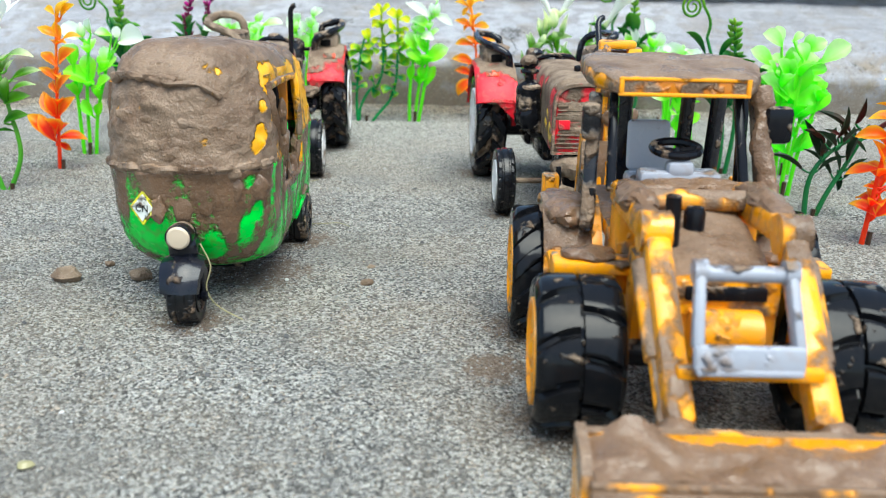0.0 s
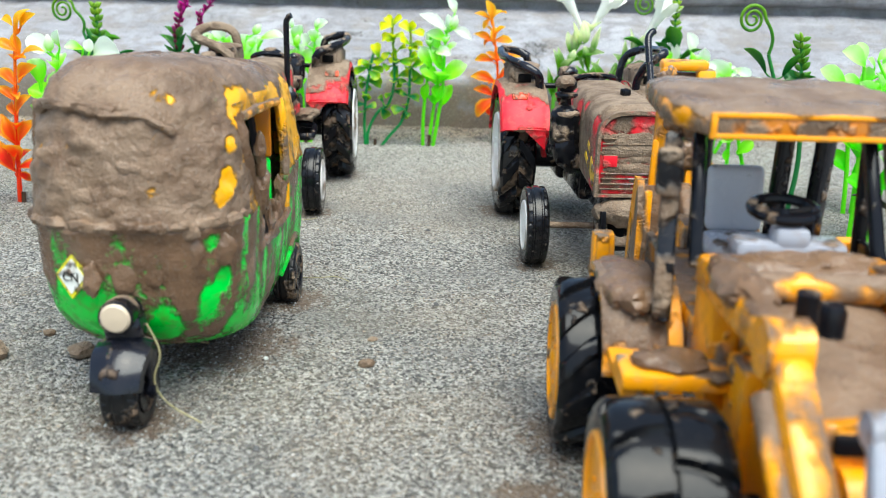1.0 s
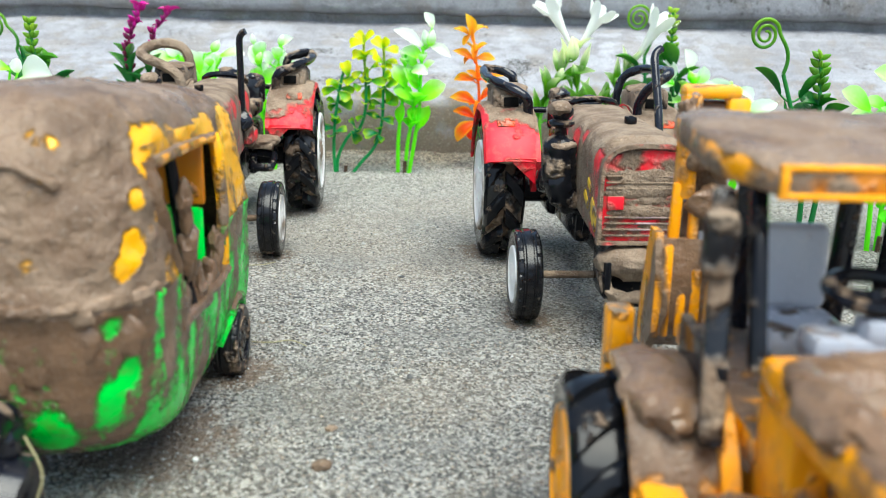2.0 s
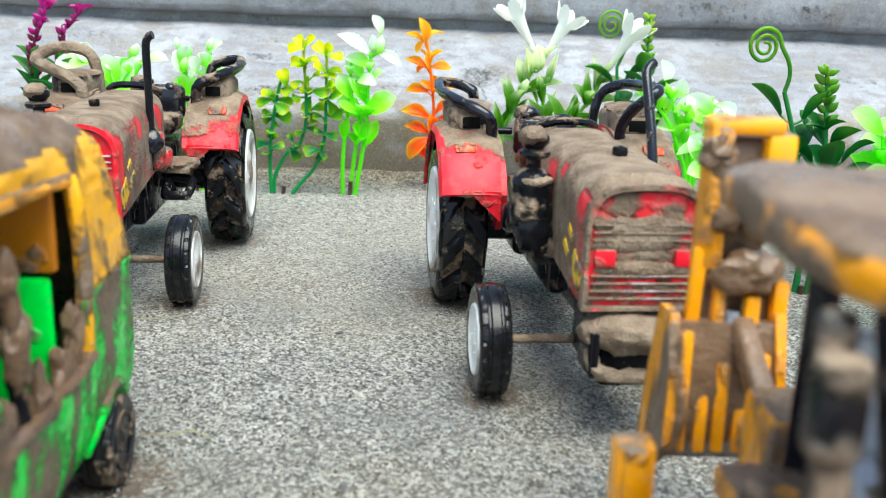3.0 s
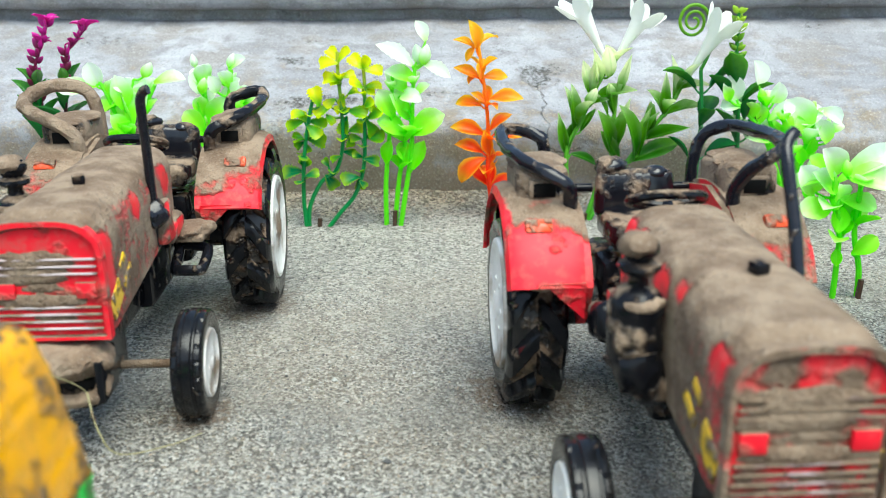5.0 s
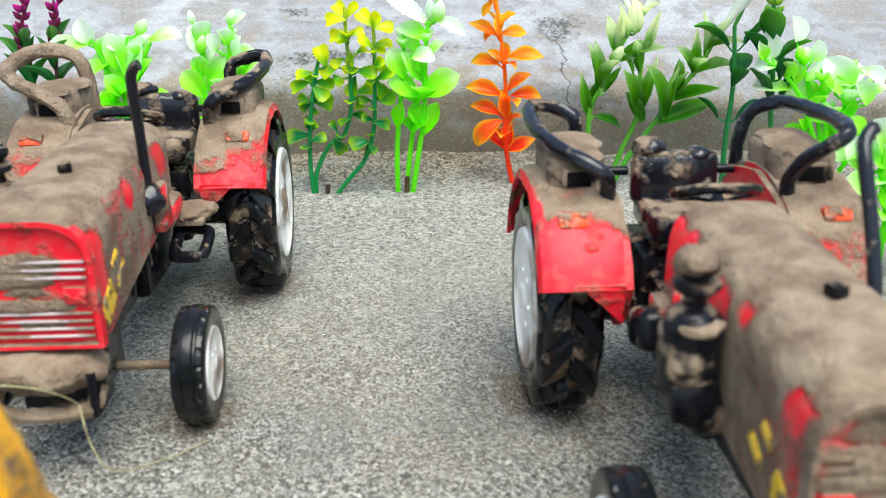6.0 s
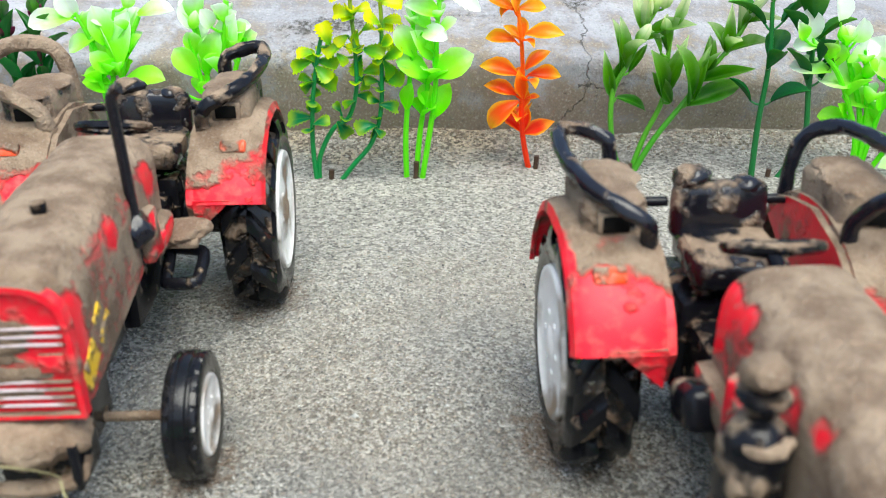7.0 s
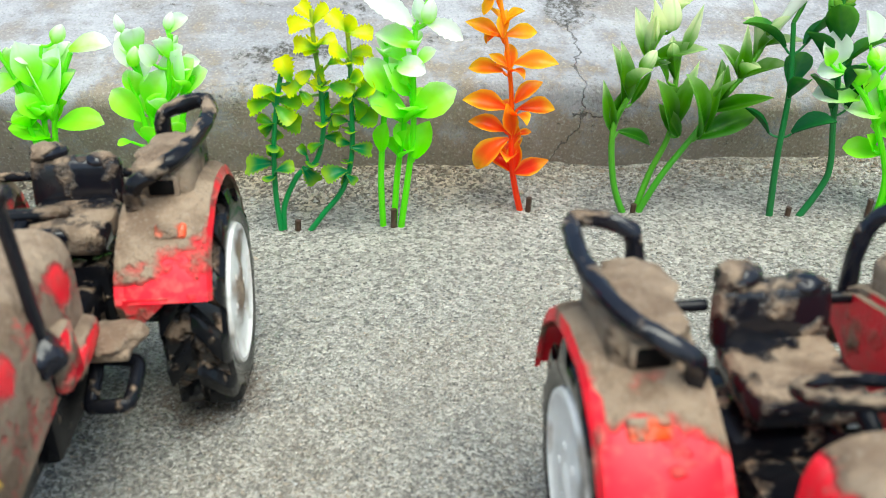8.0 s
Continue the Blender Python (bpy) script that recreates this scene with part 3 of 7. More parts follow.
# ---- ground: one sheet of coarse sand ----
def graded(lo, hi, step, far):
    core = list(np.arange(lo, hi + step / 2, step))
    out, d, x = [], step * 2, hi
    while x < far:
        x += d
        d *= 1.6
        out.append(x)
    low, d, x = [], step * 2, lo
    while x > -far:
        x -= d
        d *= 1.6
        low.append(x)
    return np.array(low[::-1] + core + out)


PITS = [(-0.051, 0.664, 0.010, 0.0016), (-0.031, 0.404, 0.006, 0.001), (-0.03, 0.39, 0.007, 0.0012), (-0.145, 0.40, 0.013, 0.0018),
        (-0.02, 0.54, 0.016, 0.0010), (0.005, 0.50, 0.012, 0.0008), (-0.006, 0.33, 0.012, 0.001), (0.02, 0.42, 0.014, 0.0008)]


def ground_height(x, y):
    z = 0.0012 * noise.fractal(Vector((x * 22, y * 22, 0)), 0.9, 2.0, 3)
    z += 0.0007 * noise.noise(Vector((x * 150, y * 150, 1))) + 0.00045 * noise.noise(Vector((x * 420, y * 420, 5)))
    for px, py, r, d in PITS:
        q = ((x - px) ** 2 + (y - py) ** 2) / (r * r)
        if q < 4:
            z -= d * math.exp(-q)
    bank = min(max((y - 0.815) / 0.045, 0), 1)
    z += bank * bank * (0.0055 + 0.006 * noise.noise(Vector((x * 18, 4.0, 0))))
    return z


def ground():
    xs, ys = graded(-0.36, 0.36, 0.0022, 40), graded(0.12, 0.872, 0.0022, 40)
    nx, ny = len(xs), len(ys)
    co = np.zeros((ny, nx, 3))
    co[:, :, 0], co[:, :, 1] = xs[None, :], ys[:, None]
    for j in range(ny):
        for i in range(nx):
            if -0.4 < xs[i] < 0.4 and 0.0 < ys[j] < 0.89:
                co[j, i, 2] = ground_height(xs[i], ys[j])
    idx = np.arange(nx * ny).reshape(ny, nx)
    f = np.stack([idx[:-1, :-1], idx[:-1, 1:], idx[1:, 1:], idx[1:, :-1]], -1).reshape(-1, 4)
    me = bpy.data.meshes.new("ground")
    me.from_pydata(co.reshape(-1, 3), [], f.tolist())
    me.materials.append(m_sand)
    me.polygons.foreach_set("use_smooth", [True] * len(me.polygons))
    return tagged(new("ground", me), "pale grey-brown coarse sand strewn with fine grit", "sand", kind="structure")


ground()


def grains():
    """Loose grit: small faceted stones strewn on the sand."""
    rng = np.random.default_rng(7)
    n = 60000
    shape = np.array([(1, 0, 0), (-1, 0, 0), (0, 1, 0), (0, -1, 0), (0, 0, 1), (0, 0, -1)], float)
    tri = np.array([(0, 2, 4), (2, 1, 4), (1, 3, 4), (3, 0, 4), (2, 0, 5), (1, 2, 5), (3, 1, 5), (0, 3, 5)])
    x, y = rng.uniform(-0.30, 0.27, n), rng.uniform(0.17, 0.862, n)
    size = 0.00028 + 0.00034 * rng.random(n) ** 3
    size[:140] = rng.uniform(0.0008, 0.0014, 140)
    # crumbs heaped along the foot of the plinth
    y[200:6000] = 0.862 - 0.028 * rng.random(5800) ** 2
    size[200:6000] *= 1.35
    size[200:1500] *= rng.uniform(1.1, 2.2, 1300)
    jit = shape * (1 + rng.uniform(-0.35, 0.35, (n, 6, 1))) + rng.uniform(-0.2, 0.2, (n, 6, 3))
    a = rng.uniform(0, 6.3, n)
    turn = np.zeros((n, 3, 3))
    turn[:, 0, 0], turn[:, 0, 1], turn[:, 1, 0], turn[:, 1, 1], turn[:, 2, 2] = np.cos(a), np.sin(a), -np.sin(a), np.cos(a), 0.75
    z = np.array([ground_height(px, py) for px, py in zip(x, y)]) + size * 0.25
    verts = jit @ turn * size[:, None, None] + np.stack([x, y, z], -1)[:, None, :]
    faces = (tri[None] + 6 * np.arange(n)[:, None, None]).reshape(-1, 3)
    me = bpy.data.meshes.new("grit")
    me.from_pydata(verts.reshape(-1, 3), [], faces.tolist())
    me.materials.append(m_grains)
    tagged(new("grit", me), "loose pale and dark grit lying on the sand", "grit", kind="stuff")


grains()


# ---- the stepped concrete plinth behind the plants ----
def plinth():
    prof = [(0.872, -0.03), (0.868, 0.0), (0.864, 0.02), (0.861, 0.040), (0.8612, 0.0452), (0.8635, 0.0480), (0.870, 0.0508), (0.885, 0.0565), (0.90, 0.0620),
            (0.92, 0.0692), (0.94, 0.0764), (0.96, 0.0836), (0.98, 0.0908), (0.995, 0.0955), (1.0, 0.097), (1.005, 0.0985), (1.006, 0.1052), (0.998, 0.1065), (0.993, 0.108), (0.9905, 0.112),
            (0.99, 0.13), (0.99, 0.15), (0.99, 0.168), (1.0, 0.176), (1.6, 0.18), (1.6, -0.03)]
    xs = graded(-0.45, 0.45, 0.004, 6)
    rings = []
    for x in xs:
        ring = []
        for k, (y, z) in enumerate(prof):
            w = 0.0022 * noise.fractal(Vector((x * 16, y * 16, z * 16)), 0.8, 2, 4) if abs(x) < 0.6 and z < 0.15 else 0
            if 3 <= k <= 6:
                w += 0.0030 * min(0.0, noise.fractal(Vector((x * 40, 3.0, z * 30)), 0.7, 2, 3) + 0.15)
            dip = -0.008 * min(max((x - 0.075) / 0.04, 0), 1) if 3 <= k <= 6 else 0
            ring.append((x, y - w * 0.6, z + w + dip * (1 if k < 6 else 0.4)))
        rings.append(ring)
    bm = B()
    loft(bm, rings)
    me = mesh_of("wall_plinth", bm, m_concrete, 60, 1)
    tagged(new("wall_plinth", me), "stained grey concrete step with a sloping cracked top", "plinth", kind="structure")


plinth()


# ---- wheels ----
def step(d, edge, soft):
    """1 where d lies inside edge, falling to 0 over soft."""
    f = min(max((edge + soft - d) / soft, 0.0), 1.0)
    return f * f * (3 - 2 * f)


def moulded_tyre(R, w, base, depth, relief, seg, skew=lambda u: 0.0):
    """One skin of rubber: sidewalls and a tread whose relief(turn, across) stands up to depth over the base radius;
    skew(across) rakes the rows round the axle."""
    h = w / 2
    q = R * base
    across = [-1.0, -0.97, -0.92, -0.85] + [-0.75 + 0.1 * k for k in range(8)] + [-0.03, 0.03] + [0.05 + 0.1 * k for k in range(8)] + [0.85, 0.92, 0.97, 1.0]
    rings = []
    for i in range(seg):
        turn = i / seg
        line = [(R * 0.58, -h * 0.74), (R * 0.64, -h * 0.90), (R * 0.74, -h * 0.98), (R * 0.82, -h * 1.0)]
        for u in across:
            fall = max(0.0, (abs(u) - 0.82) / 0.18)
            r = q * (1 - 0.045 * fall ** 1.6 - 0.022 * u * u) + depth * relief(turn, u) * (1 - 0.55 * fall ** 2)
            line.append((r, u * h))
        line += [(R * 0.82, h * 1.0), (R * 0.74, h * 0.98), (R * 0.64, h * 0.90), (R * 0.58, h * 0.74)]
        ring = []
        for r, x in line:
            a = 2 * math.pi * (turn + skew(min(abs(x / h), 1.0)))
            ring.append((x, r * math.cos(a), r * math.sin(a)))
        rings.append(ring)
    bm = B()
    V = [[bm.verts.new(p) for p in ring] for ring in rings]
    for i in range(seg):
        a, b = V[i], V[(i + 1) % seg]
        for k in range(len(a) - 1):
            bm.faces.new((a[k], a[k + 1], b[k + 1], b[k]))
    bmesh.ops.recalc_face_normals(bm, faces=bm.faces)
    return bm


def ribbed_tyre(R, w):
    """Small front tyre with three ribs and notched shoulders."""
    def relief(turn, u):
        d = abs((turn * 22 + (0.5 if u > 0 else 0)) % 1 - 0.5)
        if abs(u) < 0.3:
            return 1.0
        if abs(u) < 0.46:
            return 0.5
        return 0.85 if abs(u) < 0.62 else 0.85 * (0.5 + 0.5 * step(d, 0.34, 0.08))
    return moulded_tyre(R, w, 0.93, R * 0.07, relief, 132)


def lug_tyre(R, w, count, lug=0.115):
    """Tractor tyre with raked chevron lugs, left and right set half a pitch apart."""
    def relief(turn, u):
        d = abs((turn * count + (0.5 if u > 0 else 0)) % 1 - 0.5)
        return step(d, 0.16 + 0.04 * abs(u), 0.06)
    return moulded_tyre(R, w, 1 - lug, R * lug, relief, count * 16, lambda u: 0.66 * u ** 1.3 / count)


def block_tyre(R, w, count):
    """Wide loader tyre with stepped blocks that meet in the middle."""
    def relief(turn, u):
        d = abs((turn * count + (0.5 if u > 0 else 0)) % 1 - 0.5)
        return step(d, 0.40 - 0.10 * max(0.0, abs(u) - 0.5), 0.06) * (0.25 if abs(u) < 0.04 else 1.0)
    return moulded_tyre(R, w, 0.90, R * 0.1, relief, count * 17, lambda u: 0.35 * u * u / count)


def wheel(parent, c, R, w, tyre, rim_mat, out, tyre_mat, hub=0.6, clogged=None):
    """Hub at c with its tyre and dished rim; out is the side the rim faces."""
    bm = B()
    lathe(bm, [(R * 0.16, -w * 0.30), (R * 0.16, w * 0.48), (R * 0.10, w * 0.53), (0.01, w * 0.54)], seg=16)
    bmesh.ops.scale(bm, vec=(out, 1, 1), verts=bm.verts)
    bmesh.ops.recalc_face_normals(bm, faces=bm.faces)
    bmesh.ops.translate(bm, vec=c, verts=bm.verts)
    hubob = part("wheel", bm, rim_mat, parent)
    bmesh.ops.translate(tyre, vec=c, verts=tyre.verts)
    rubber = part("tyre", tyre, tyre_mat, hubob, "", 30)
    if clogged:
        # mud left in the grooves of the tread
        rubber.data.materials.append(m_groove)
        for f in rubber.data.polygons:
            q = f.center * 1000 - Vector(c)
            if abs(q.x) < w * 0.42 and math.hypot(q.y, q.z) < R * clogged:
                f.material_index = 1 if math.hypot(q.y, q.z) > R * 0.83 else 0
    bm = B()
    lathe(bm, [(R * (hub + 0.02), -w * 0.36), (R * (hub + 0.03), w * 0.47), (R * (hub + 0.02), w * 0.51), (R * (hub - 0.02), w * 0.515), (R * (hub - 0.05), w * 0.47), (R * 0.36, w * 0.45), (R * 0.28, w * 0.48), (R * 0.15, w * 0.49)], seg=40)
    bmesh.ops.scale(bm, vec=(out, 1, 1), verts=bm.verts)
    bmesh.ops.recalc_face_normals(bm, faces=bm.faces)
    for i in range(6):
        a = 2 * math.pi * i / 6
        lathe(bm, [(R * 0.03, 0), (R * 0.03, out * w * 0.50), (0.01, out * w * 0.51)], (0, R * 0.25 * math.cos(a), R * 0.25 * math.sin(a)), seg=6)
    bmesh.ops.translate(bm, vec=c, verts=bm.verts)
    part("rim", bm, rim_mat, hubob)
    return hubob


def thing(name, label, category, group=""):
    return tagged(new(name), label, category, group)


# ---- toy tractor: origin on the ground under its rear axle, front towards -y ----
def hood_ring(y, hw, zb, zs, zt, n=9):
    """Arched bonnet outline at y: straight sides to zs, then a round top."""
    pts = [(-hw, y, zb)]
    for k in range(1, 6):
        pts.append((-hw, y, zb + (zs - zb) * k / 6))
    for k in range(n * 2 + 1):
        a = math.pi * (1 - k / (n * 2))
        ca, sa = math.cos(a), math.sin(a)
        e = 0.62
        pts.append((hw * math.copysign(abs(ca) ** e, ca), y, zs + (zt - zs) * abs(sa) ** e))
    for k in range(5, 0, -1):
        pts.append((hw, y, zb + (zs - zb) * k / 6))
    pts.append((hw, y, zb))
    return pts


def fender(sgn, bm):
    R0, R1, cy, cz = 38.2, 40.2, 0, 34
    rings = []
    for k in range(25):
        a = radians(203 - 8 * k + 0)
        ring = []
        for x, rr in ((24, R1), (26, R1 + 0.5), (30, R1 + 0.8), (38, R1 + 0.8), (44, R1 + 0.3), (46.5, R1 - 0.8), (47.5, R1 - 3.5), (46.2, R1 - 3.5), (45.4, R0), (38, R0), (28, R0), (24, R0)):
            ca, sa = math.cos(a), math.sin(a)
            e = 0.94
            yy = cy + rr * math.copysign(abs(ca) ** e, ca) * (1.0 if ca > 0 else 0.98)
            zz = cz + rr * math.copysign(abs(sa) ** e, sa)
            ring.append((sgn * x, yy, zz))
        rings.append(ring)
    rings = [r for r in rings if r[0][2] > 51 or r[0][1] > 0]
    return loft(bm, rings)


PLAIN = [(26, -14, 66), (26, -16, 75), (28, -18, 79.5), (33, -16, 82), (39.5, -9, 84.5), (43, 6, 86), (43.5, 18, 87.5), (42, 25, 88.2), (37, 26.5, 88), (30, 25, 86), (27.8, 24.5, 82), (27.5, 24, 66)]
BENT_UP = [(26, -14, 66), (26, -16, 76), (28.5, -20, 83), (33, -24, 88), (37.5, -22.5, 91), (39.5, -10, 91.3), (38.5, 8, 90.5), (35, 19, 89.6), (28.5, 23, 86), (25.2, 23.5, 78), (25, 23.5, 66)]
SPLAYED = [(26, -13, 66), (27.5, -15, 77), (36, -14, 83), (46, -8, 86), (52, 2, 88), (49.5, 12, 91.5), (41, 18, 93), (32, 20.5, 90), (28.5, 21, 80), (28, 21, 66)]


def grab_handle(sgn, way, thick=2.2):
    return tube(B(), [(sgn * x, y, z) for x, y, z in way], thick, 10, 4, 0.25)


def exhaust(way):
    return tube(B(), way, 1.65, 12, 4)


def tractor():
    t = thing("toy_tractor", "", "toy tractor", "toy tractors")
    # bonnet
    rings = []
    for k in range(29):
        f = k / 28
        y = -130.4 + 88.4 * f
        nose = math.sqrt(max(0, 1 - (1 - min(f / 0.05, 1)) ** 2))
        hw = 17.3 - 1.5 * f
        rings.append(hood_ring(y, hw * (0.93 + 0.07 * nose), 41 + 8 * f, 62 + 3 * f, 75.2 + 2.5 * nose + 1.2 * f))
    bm = loft(B(), rings)
    crusty(bm, 0.55, 0.05, 3, lambda c: 0.25 + 0.75 * min(max((c.z - 58) / 14, 0), 1))
    part("bonnet", bm, m_red_hood, t, "red bonnet caked with dried mud on top")
    # grille: surround, backing and bars
    bm = B()
    outer, inner = hood_ring(-134.2, 17.4, 40, 61, 76), hood_ring(-134.2, 16.1, 41.0, 60.4, 74.4)
    oo, ii = [Vector(p) for p in outer], [Vector(p) for p in inner]
    back = [p + Vector((0, 3.4, 0)) for p in oo]
    loft(bm, [[tuple(p) for p in back], [tuple(p) for p in oo], [tuple(p) for p in ii], [tuple(p + Vector((0, 2.2, 0))) for p in ii]], caps=False)
    surround = part("grille_surround", crusty(bm, 0.2, 0.2, 2), m_red_grille, t, "muddy red arched grille surround")
    bm = B()
    pts = [tuple(Vector(p) + Vector((0, 1.8, 0))) for p in hood_ring(-134.2, 15.6, 41.2, 60, 73.5)]
    loft(bm, [pts, [(x, y + 2, z) for x, y, z in pts]])
    part("grille_panel", bm, m_red_panel, surround)
    for z in (43.2, 45.4, 47.6, 49.8, 60.0, 62.2, 64.4):
        part("grille_bar", box(B(), (0, -132.9, z), (30.2, 1.1, 0.7), (0, 0, 0), 0.25, 1), m_silver, surround)
    for x in (-11.5, 11.5):
        part("headlamp", box(B(), (x, -132.9, 55), (6, 1.6, 5), (0, 0, 0), 0.6), m_red, surround)
    for c, r, seed in (((-1.5, -132.0, 64.0), (14.5, 1.5, 3.2), 2), ((0, -132.0, 51.4), (15.5, 1.5, 2.8), 5), ((-2, -132.0, 59.4), (14.5, 1.4, 2.8), 9), ((2, -131.8, 55.6), (9, 1.1, 1.8), 12), ((4, -131.8, 46.5), (10, 1.2, 1.6), 15)):
        part("mud_crust", lump(B(), c, r, 0.3, 0.2, seed, 4), m_mud, surround, "dried mud packed in the grille")
    # side decals
    for sgn in (-1, 1):
        for y, z, l, w, r in ((-125, 49, 11, 7.5, 28), (-112, 52, 9, 3, 28), (-116, 58, 6, 2.6, 28)):
            part("decal", box(B(), (sgn * 17.15, y, z), (0.7, l, w), (r, 0, 0), 0.2, 1), m_sticker, t, "yellow side sticker")
    # front weight, engine, gearbox
    bm = lump(B(), (0, -132, 33), (16, 10, 6), 0.22, 0.12, 8, 4)
    part("front_weight", bm, m_mud, t, "mud-covered front weight block")
    bm = tube(B(), [(-13.4, -133, 28), (-13, -136.5, 23.5), (-6, -137.5, 22), (6, -137.5, 22), (13, -136.5, 23.5), (13.4, -133, 28)], 2.2, 8, 4, 0.5)
    part("tow_bar", bm, m_mud, t, "muddy tow bar")
    for sgn in (-1, 1):
        part("bracket", box(B(), (sgn * 13.6, -131, 28), (2.6, 15, 14), (0, 0, 0), 1), m_black_mud, t)
    bm = box(B(), (0, -112, 27), (19, 34, 25), (0, 0, 0), 2)
    box(bm, (0, -83, 36), (16, 40, 24), (0, 0, 0), 2)
    box(bm, (0, -76, 47), (20, 26, 10), (0, 0, 0), 1.5)
    for sgn in (-1, 1):
        for y in (-92, -82, -72):
            cyl(bm, (sgn * 7, y, 38), (sgn * 9.5, y, 38), 3.6, seg=12)
    part("engine", bm, m_black, t, "black engine block")
    bm = box(B(), (0, -35, 34), (22, 60, 24), (0, 0, 0), 2.5)
    box(bm, (0, 5, 36), (27, 30, 30), (0, 0, 0), 3)
    part("gearbox", bm, m_black, t)
    part("rear_axle", cyl(B(), (-28, 0, 34), (28, 0, 34), 8), m_black, t)
    part("firewall", box(B(), (0, -57, 60), (24, 9, 32), (0, 0, 0), 2), m_black, t)
    part("front_axle", cyl(B(), (-37, -104, 18.2), (37, -104, 18.2), 1.5, seg=10), m_mud, t, "thin rusty front axle")
    # wheels
    for sgn in (-1, 1):
        wheel(t, (sgn * 37, -104, 18.2), 18.2, 10, ribbed_tyre(18.2, 10), m_white_rim, sgn, m_rubber)
        wheel(t, (sgn * 37, 0, 34), 34, 19, lug_tyre(34, 19, 11), m_white_rim, sgn, m_tyre_gloss, 0.62, 0.92)
    # mudguards with lamps and grab handles
    for sgn in (-1, 1):
        bm = fender(sgn, B())
        crusty(bm, 0.7, 0.12, 5 + sgn, lambda c: min(max((c.z - 62) / 10, 0.1), 1))
        part("mudguard", bm, m_red_guard if sgn > 0 else m_red, t, "red rear mudguard with mud on top")
        bm = B()
        side = [(-36, 52), (-33, 58), (-27, 64), (-17, 70), (0, 73.5), (17, 70), (26, 60), (10, 52), (-8, 48), (-18, 40), (-25, 36), (-31, 41)]
        loft(bm, [[(sgn * 22, y, z) for y, z in side], [(sgn * 24.4, y, z) for y, z in side]])
        part("side_plate", bm, m_red, t)
        flap = [(24.2, 53.5), (36.5, 53.5), (33.5, 50.2), (29, 46), (24.2, 41.5)]
        part("front_flap", loft(B(), [[(sgn * x, -36.2 + (52.5 - z) * 0.12, z) for x, z in flap], [(sgn * x, -34.8 + (52.5 - z) * 0.12, z) for x, z in flap]]), m_red, t, "red pointed lower corner of the mudguard")
        part("lamp", box(B(), (sgn * 37, -23.5, 67.3), (8.5, 4.2, 4.6), (-35, 0, 0), 1), m_orange_lamp, t, "orange indicator lamp")
        bm = box(B(), (sgn * 33.5, 3, 75.2), (17, 29, 13.5), (-4, 0, 0), 3.2, 4)
        tool = part("tool_box", crusty(bm, 0.6, 0.16, sgn), m_tool_box, t, "black box on the mudguard under mud")
        part("mud_crust", lump(B(), (sgn * 33.5, 3.5, 81.0), (9.0, 14.5, 2.4), 0.3, 0.12, 4 + sgn, 4), m_mud, tool, "slab of dried mud")
        bm = box(B(), (sgn * 33.5, -11.8, 76.0), (9.6, 1.8, 6.4), (0, 0, 0), 0.6)
        part("socket_rim", crusty(bm, 0.3, 0.3, 2), m_tool_box, tool)
        # no cavity here: a near-black block paints the shade inside the socket
        part("socket", box(B(), (sgn * 33.5, -12.2, 76.0), (7.2, 1.8, 4.6), (0, 0, 0), 0.5), m_hollow_shade, tool, "black block painted as the shaded inside of a square socket")
        part("grab_handle", grab_handle(sgn, BENT_UP if sgn > 0 else PLAIN), m_gloss, t, "black grab handle")
        part("seat_rail", cyl(B(), (sgn * 12, 17, 69), (sgn * 27, 17, 69), 1.5, seg=10), m_black, t)
        if sgn > 0:
            bm = tube(B(), [(15, -43, 42), (17.5, -45, 40), (17.5, -55, 34.5), (19, -56.5, 34), (26, -56.5, 34), (27.5, -55, 34.5), (28, -45, 38), (26, -43, 39), (17.5, -43, 40)], 2.0, 10, 3)
            box(bm, (22.5, -56.3, 34), (11, 4.6, 3.6), (-28, 0, 0), 1.0)
            part("footplate", lump(box(B(), (21, -42, 44), (13, 15, 3), (0, 0, 0), 1), (21.5, -43, 46), (8, 8, 3.2), 0.3, 0.14, 9, 4), m_mud, t, "footplate heaped with dried mud")
        else:
            bm = box(B(), (-20, -49, 47), (11, 15, 11), (-20, 0, 0), 3, 3)
        part("footstep", bm, m_black, t, "black loop-shaped footstep" if sgn > 0 else "black footstep folded up")
        bm = box(B(), (sgn * 17.5, -66, 56), (5, 11, 16), (0, 0, 0), 2)
        box(bm, (sgn * 16, -52, 50), (8, 22, 9), (0, 0, 0), 2.4)
        crusty(bm, 1.0, 0.12, 11)
        part("side_box", bm, m_red_side, t)
    # seat
    bm = box(B(), (2, 0, 59), (26, 26, 9), (0, 0, 0), 3.2, 3)
    crusty(bm, 0.6, 0.2, 4)
    part("seat", bm, m_tractor_seat, t, "black seat smeared with mud")
    bm = box(B(), (2, 14, 67.5), (27, 8, 17), (-8, 0, 0), 3.2, 3)
    lump(bm, (-6, 15.5, 77), (5.5, 4.5, 3.6), 0.2, 0.2, 3)
    lump(bm, (9, 15, 74.5), (5, 4.5, 2.4), 0.2, 0.2, 4)
    part("backrest", crusty(bm, 0.5, 0.2, 6), m_tractor_seat, t)
    # steering
    bm = B()
    ring = [(0.5 + 11 * math.cos(a), -28 + 9.5 * math.sin(a), 76.5 - 4.2 * math.sin(a)) for a in [2 * math.pi * k / 14 for k in range(15)]]
    tube(bm, ring, 1.5, 8, 3, 0.2)
    tube(bm, [(-10.5, -28, 76.5), (0.5, -29, 75), (11.5, -28, 76.5)], 1.2, 6)
    part("steering_wheel", bm, m_black_mud, t, "muddy steering wheel")
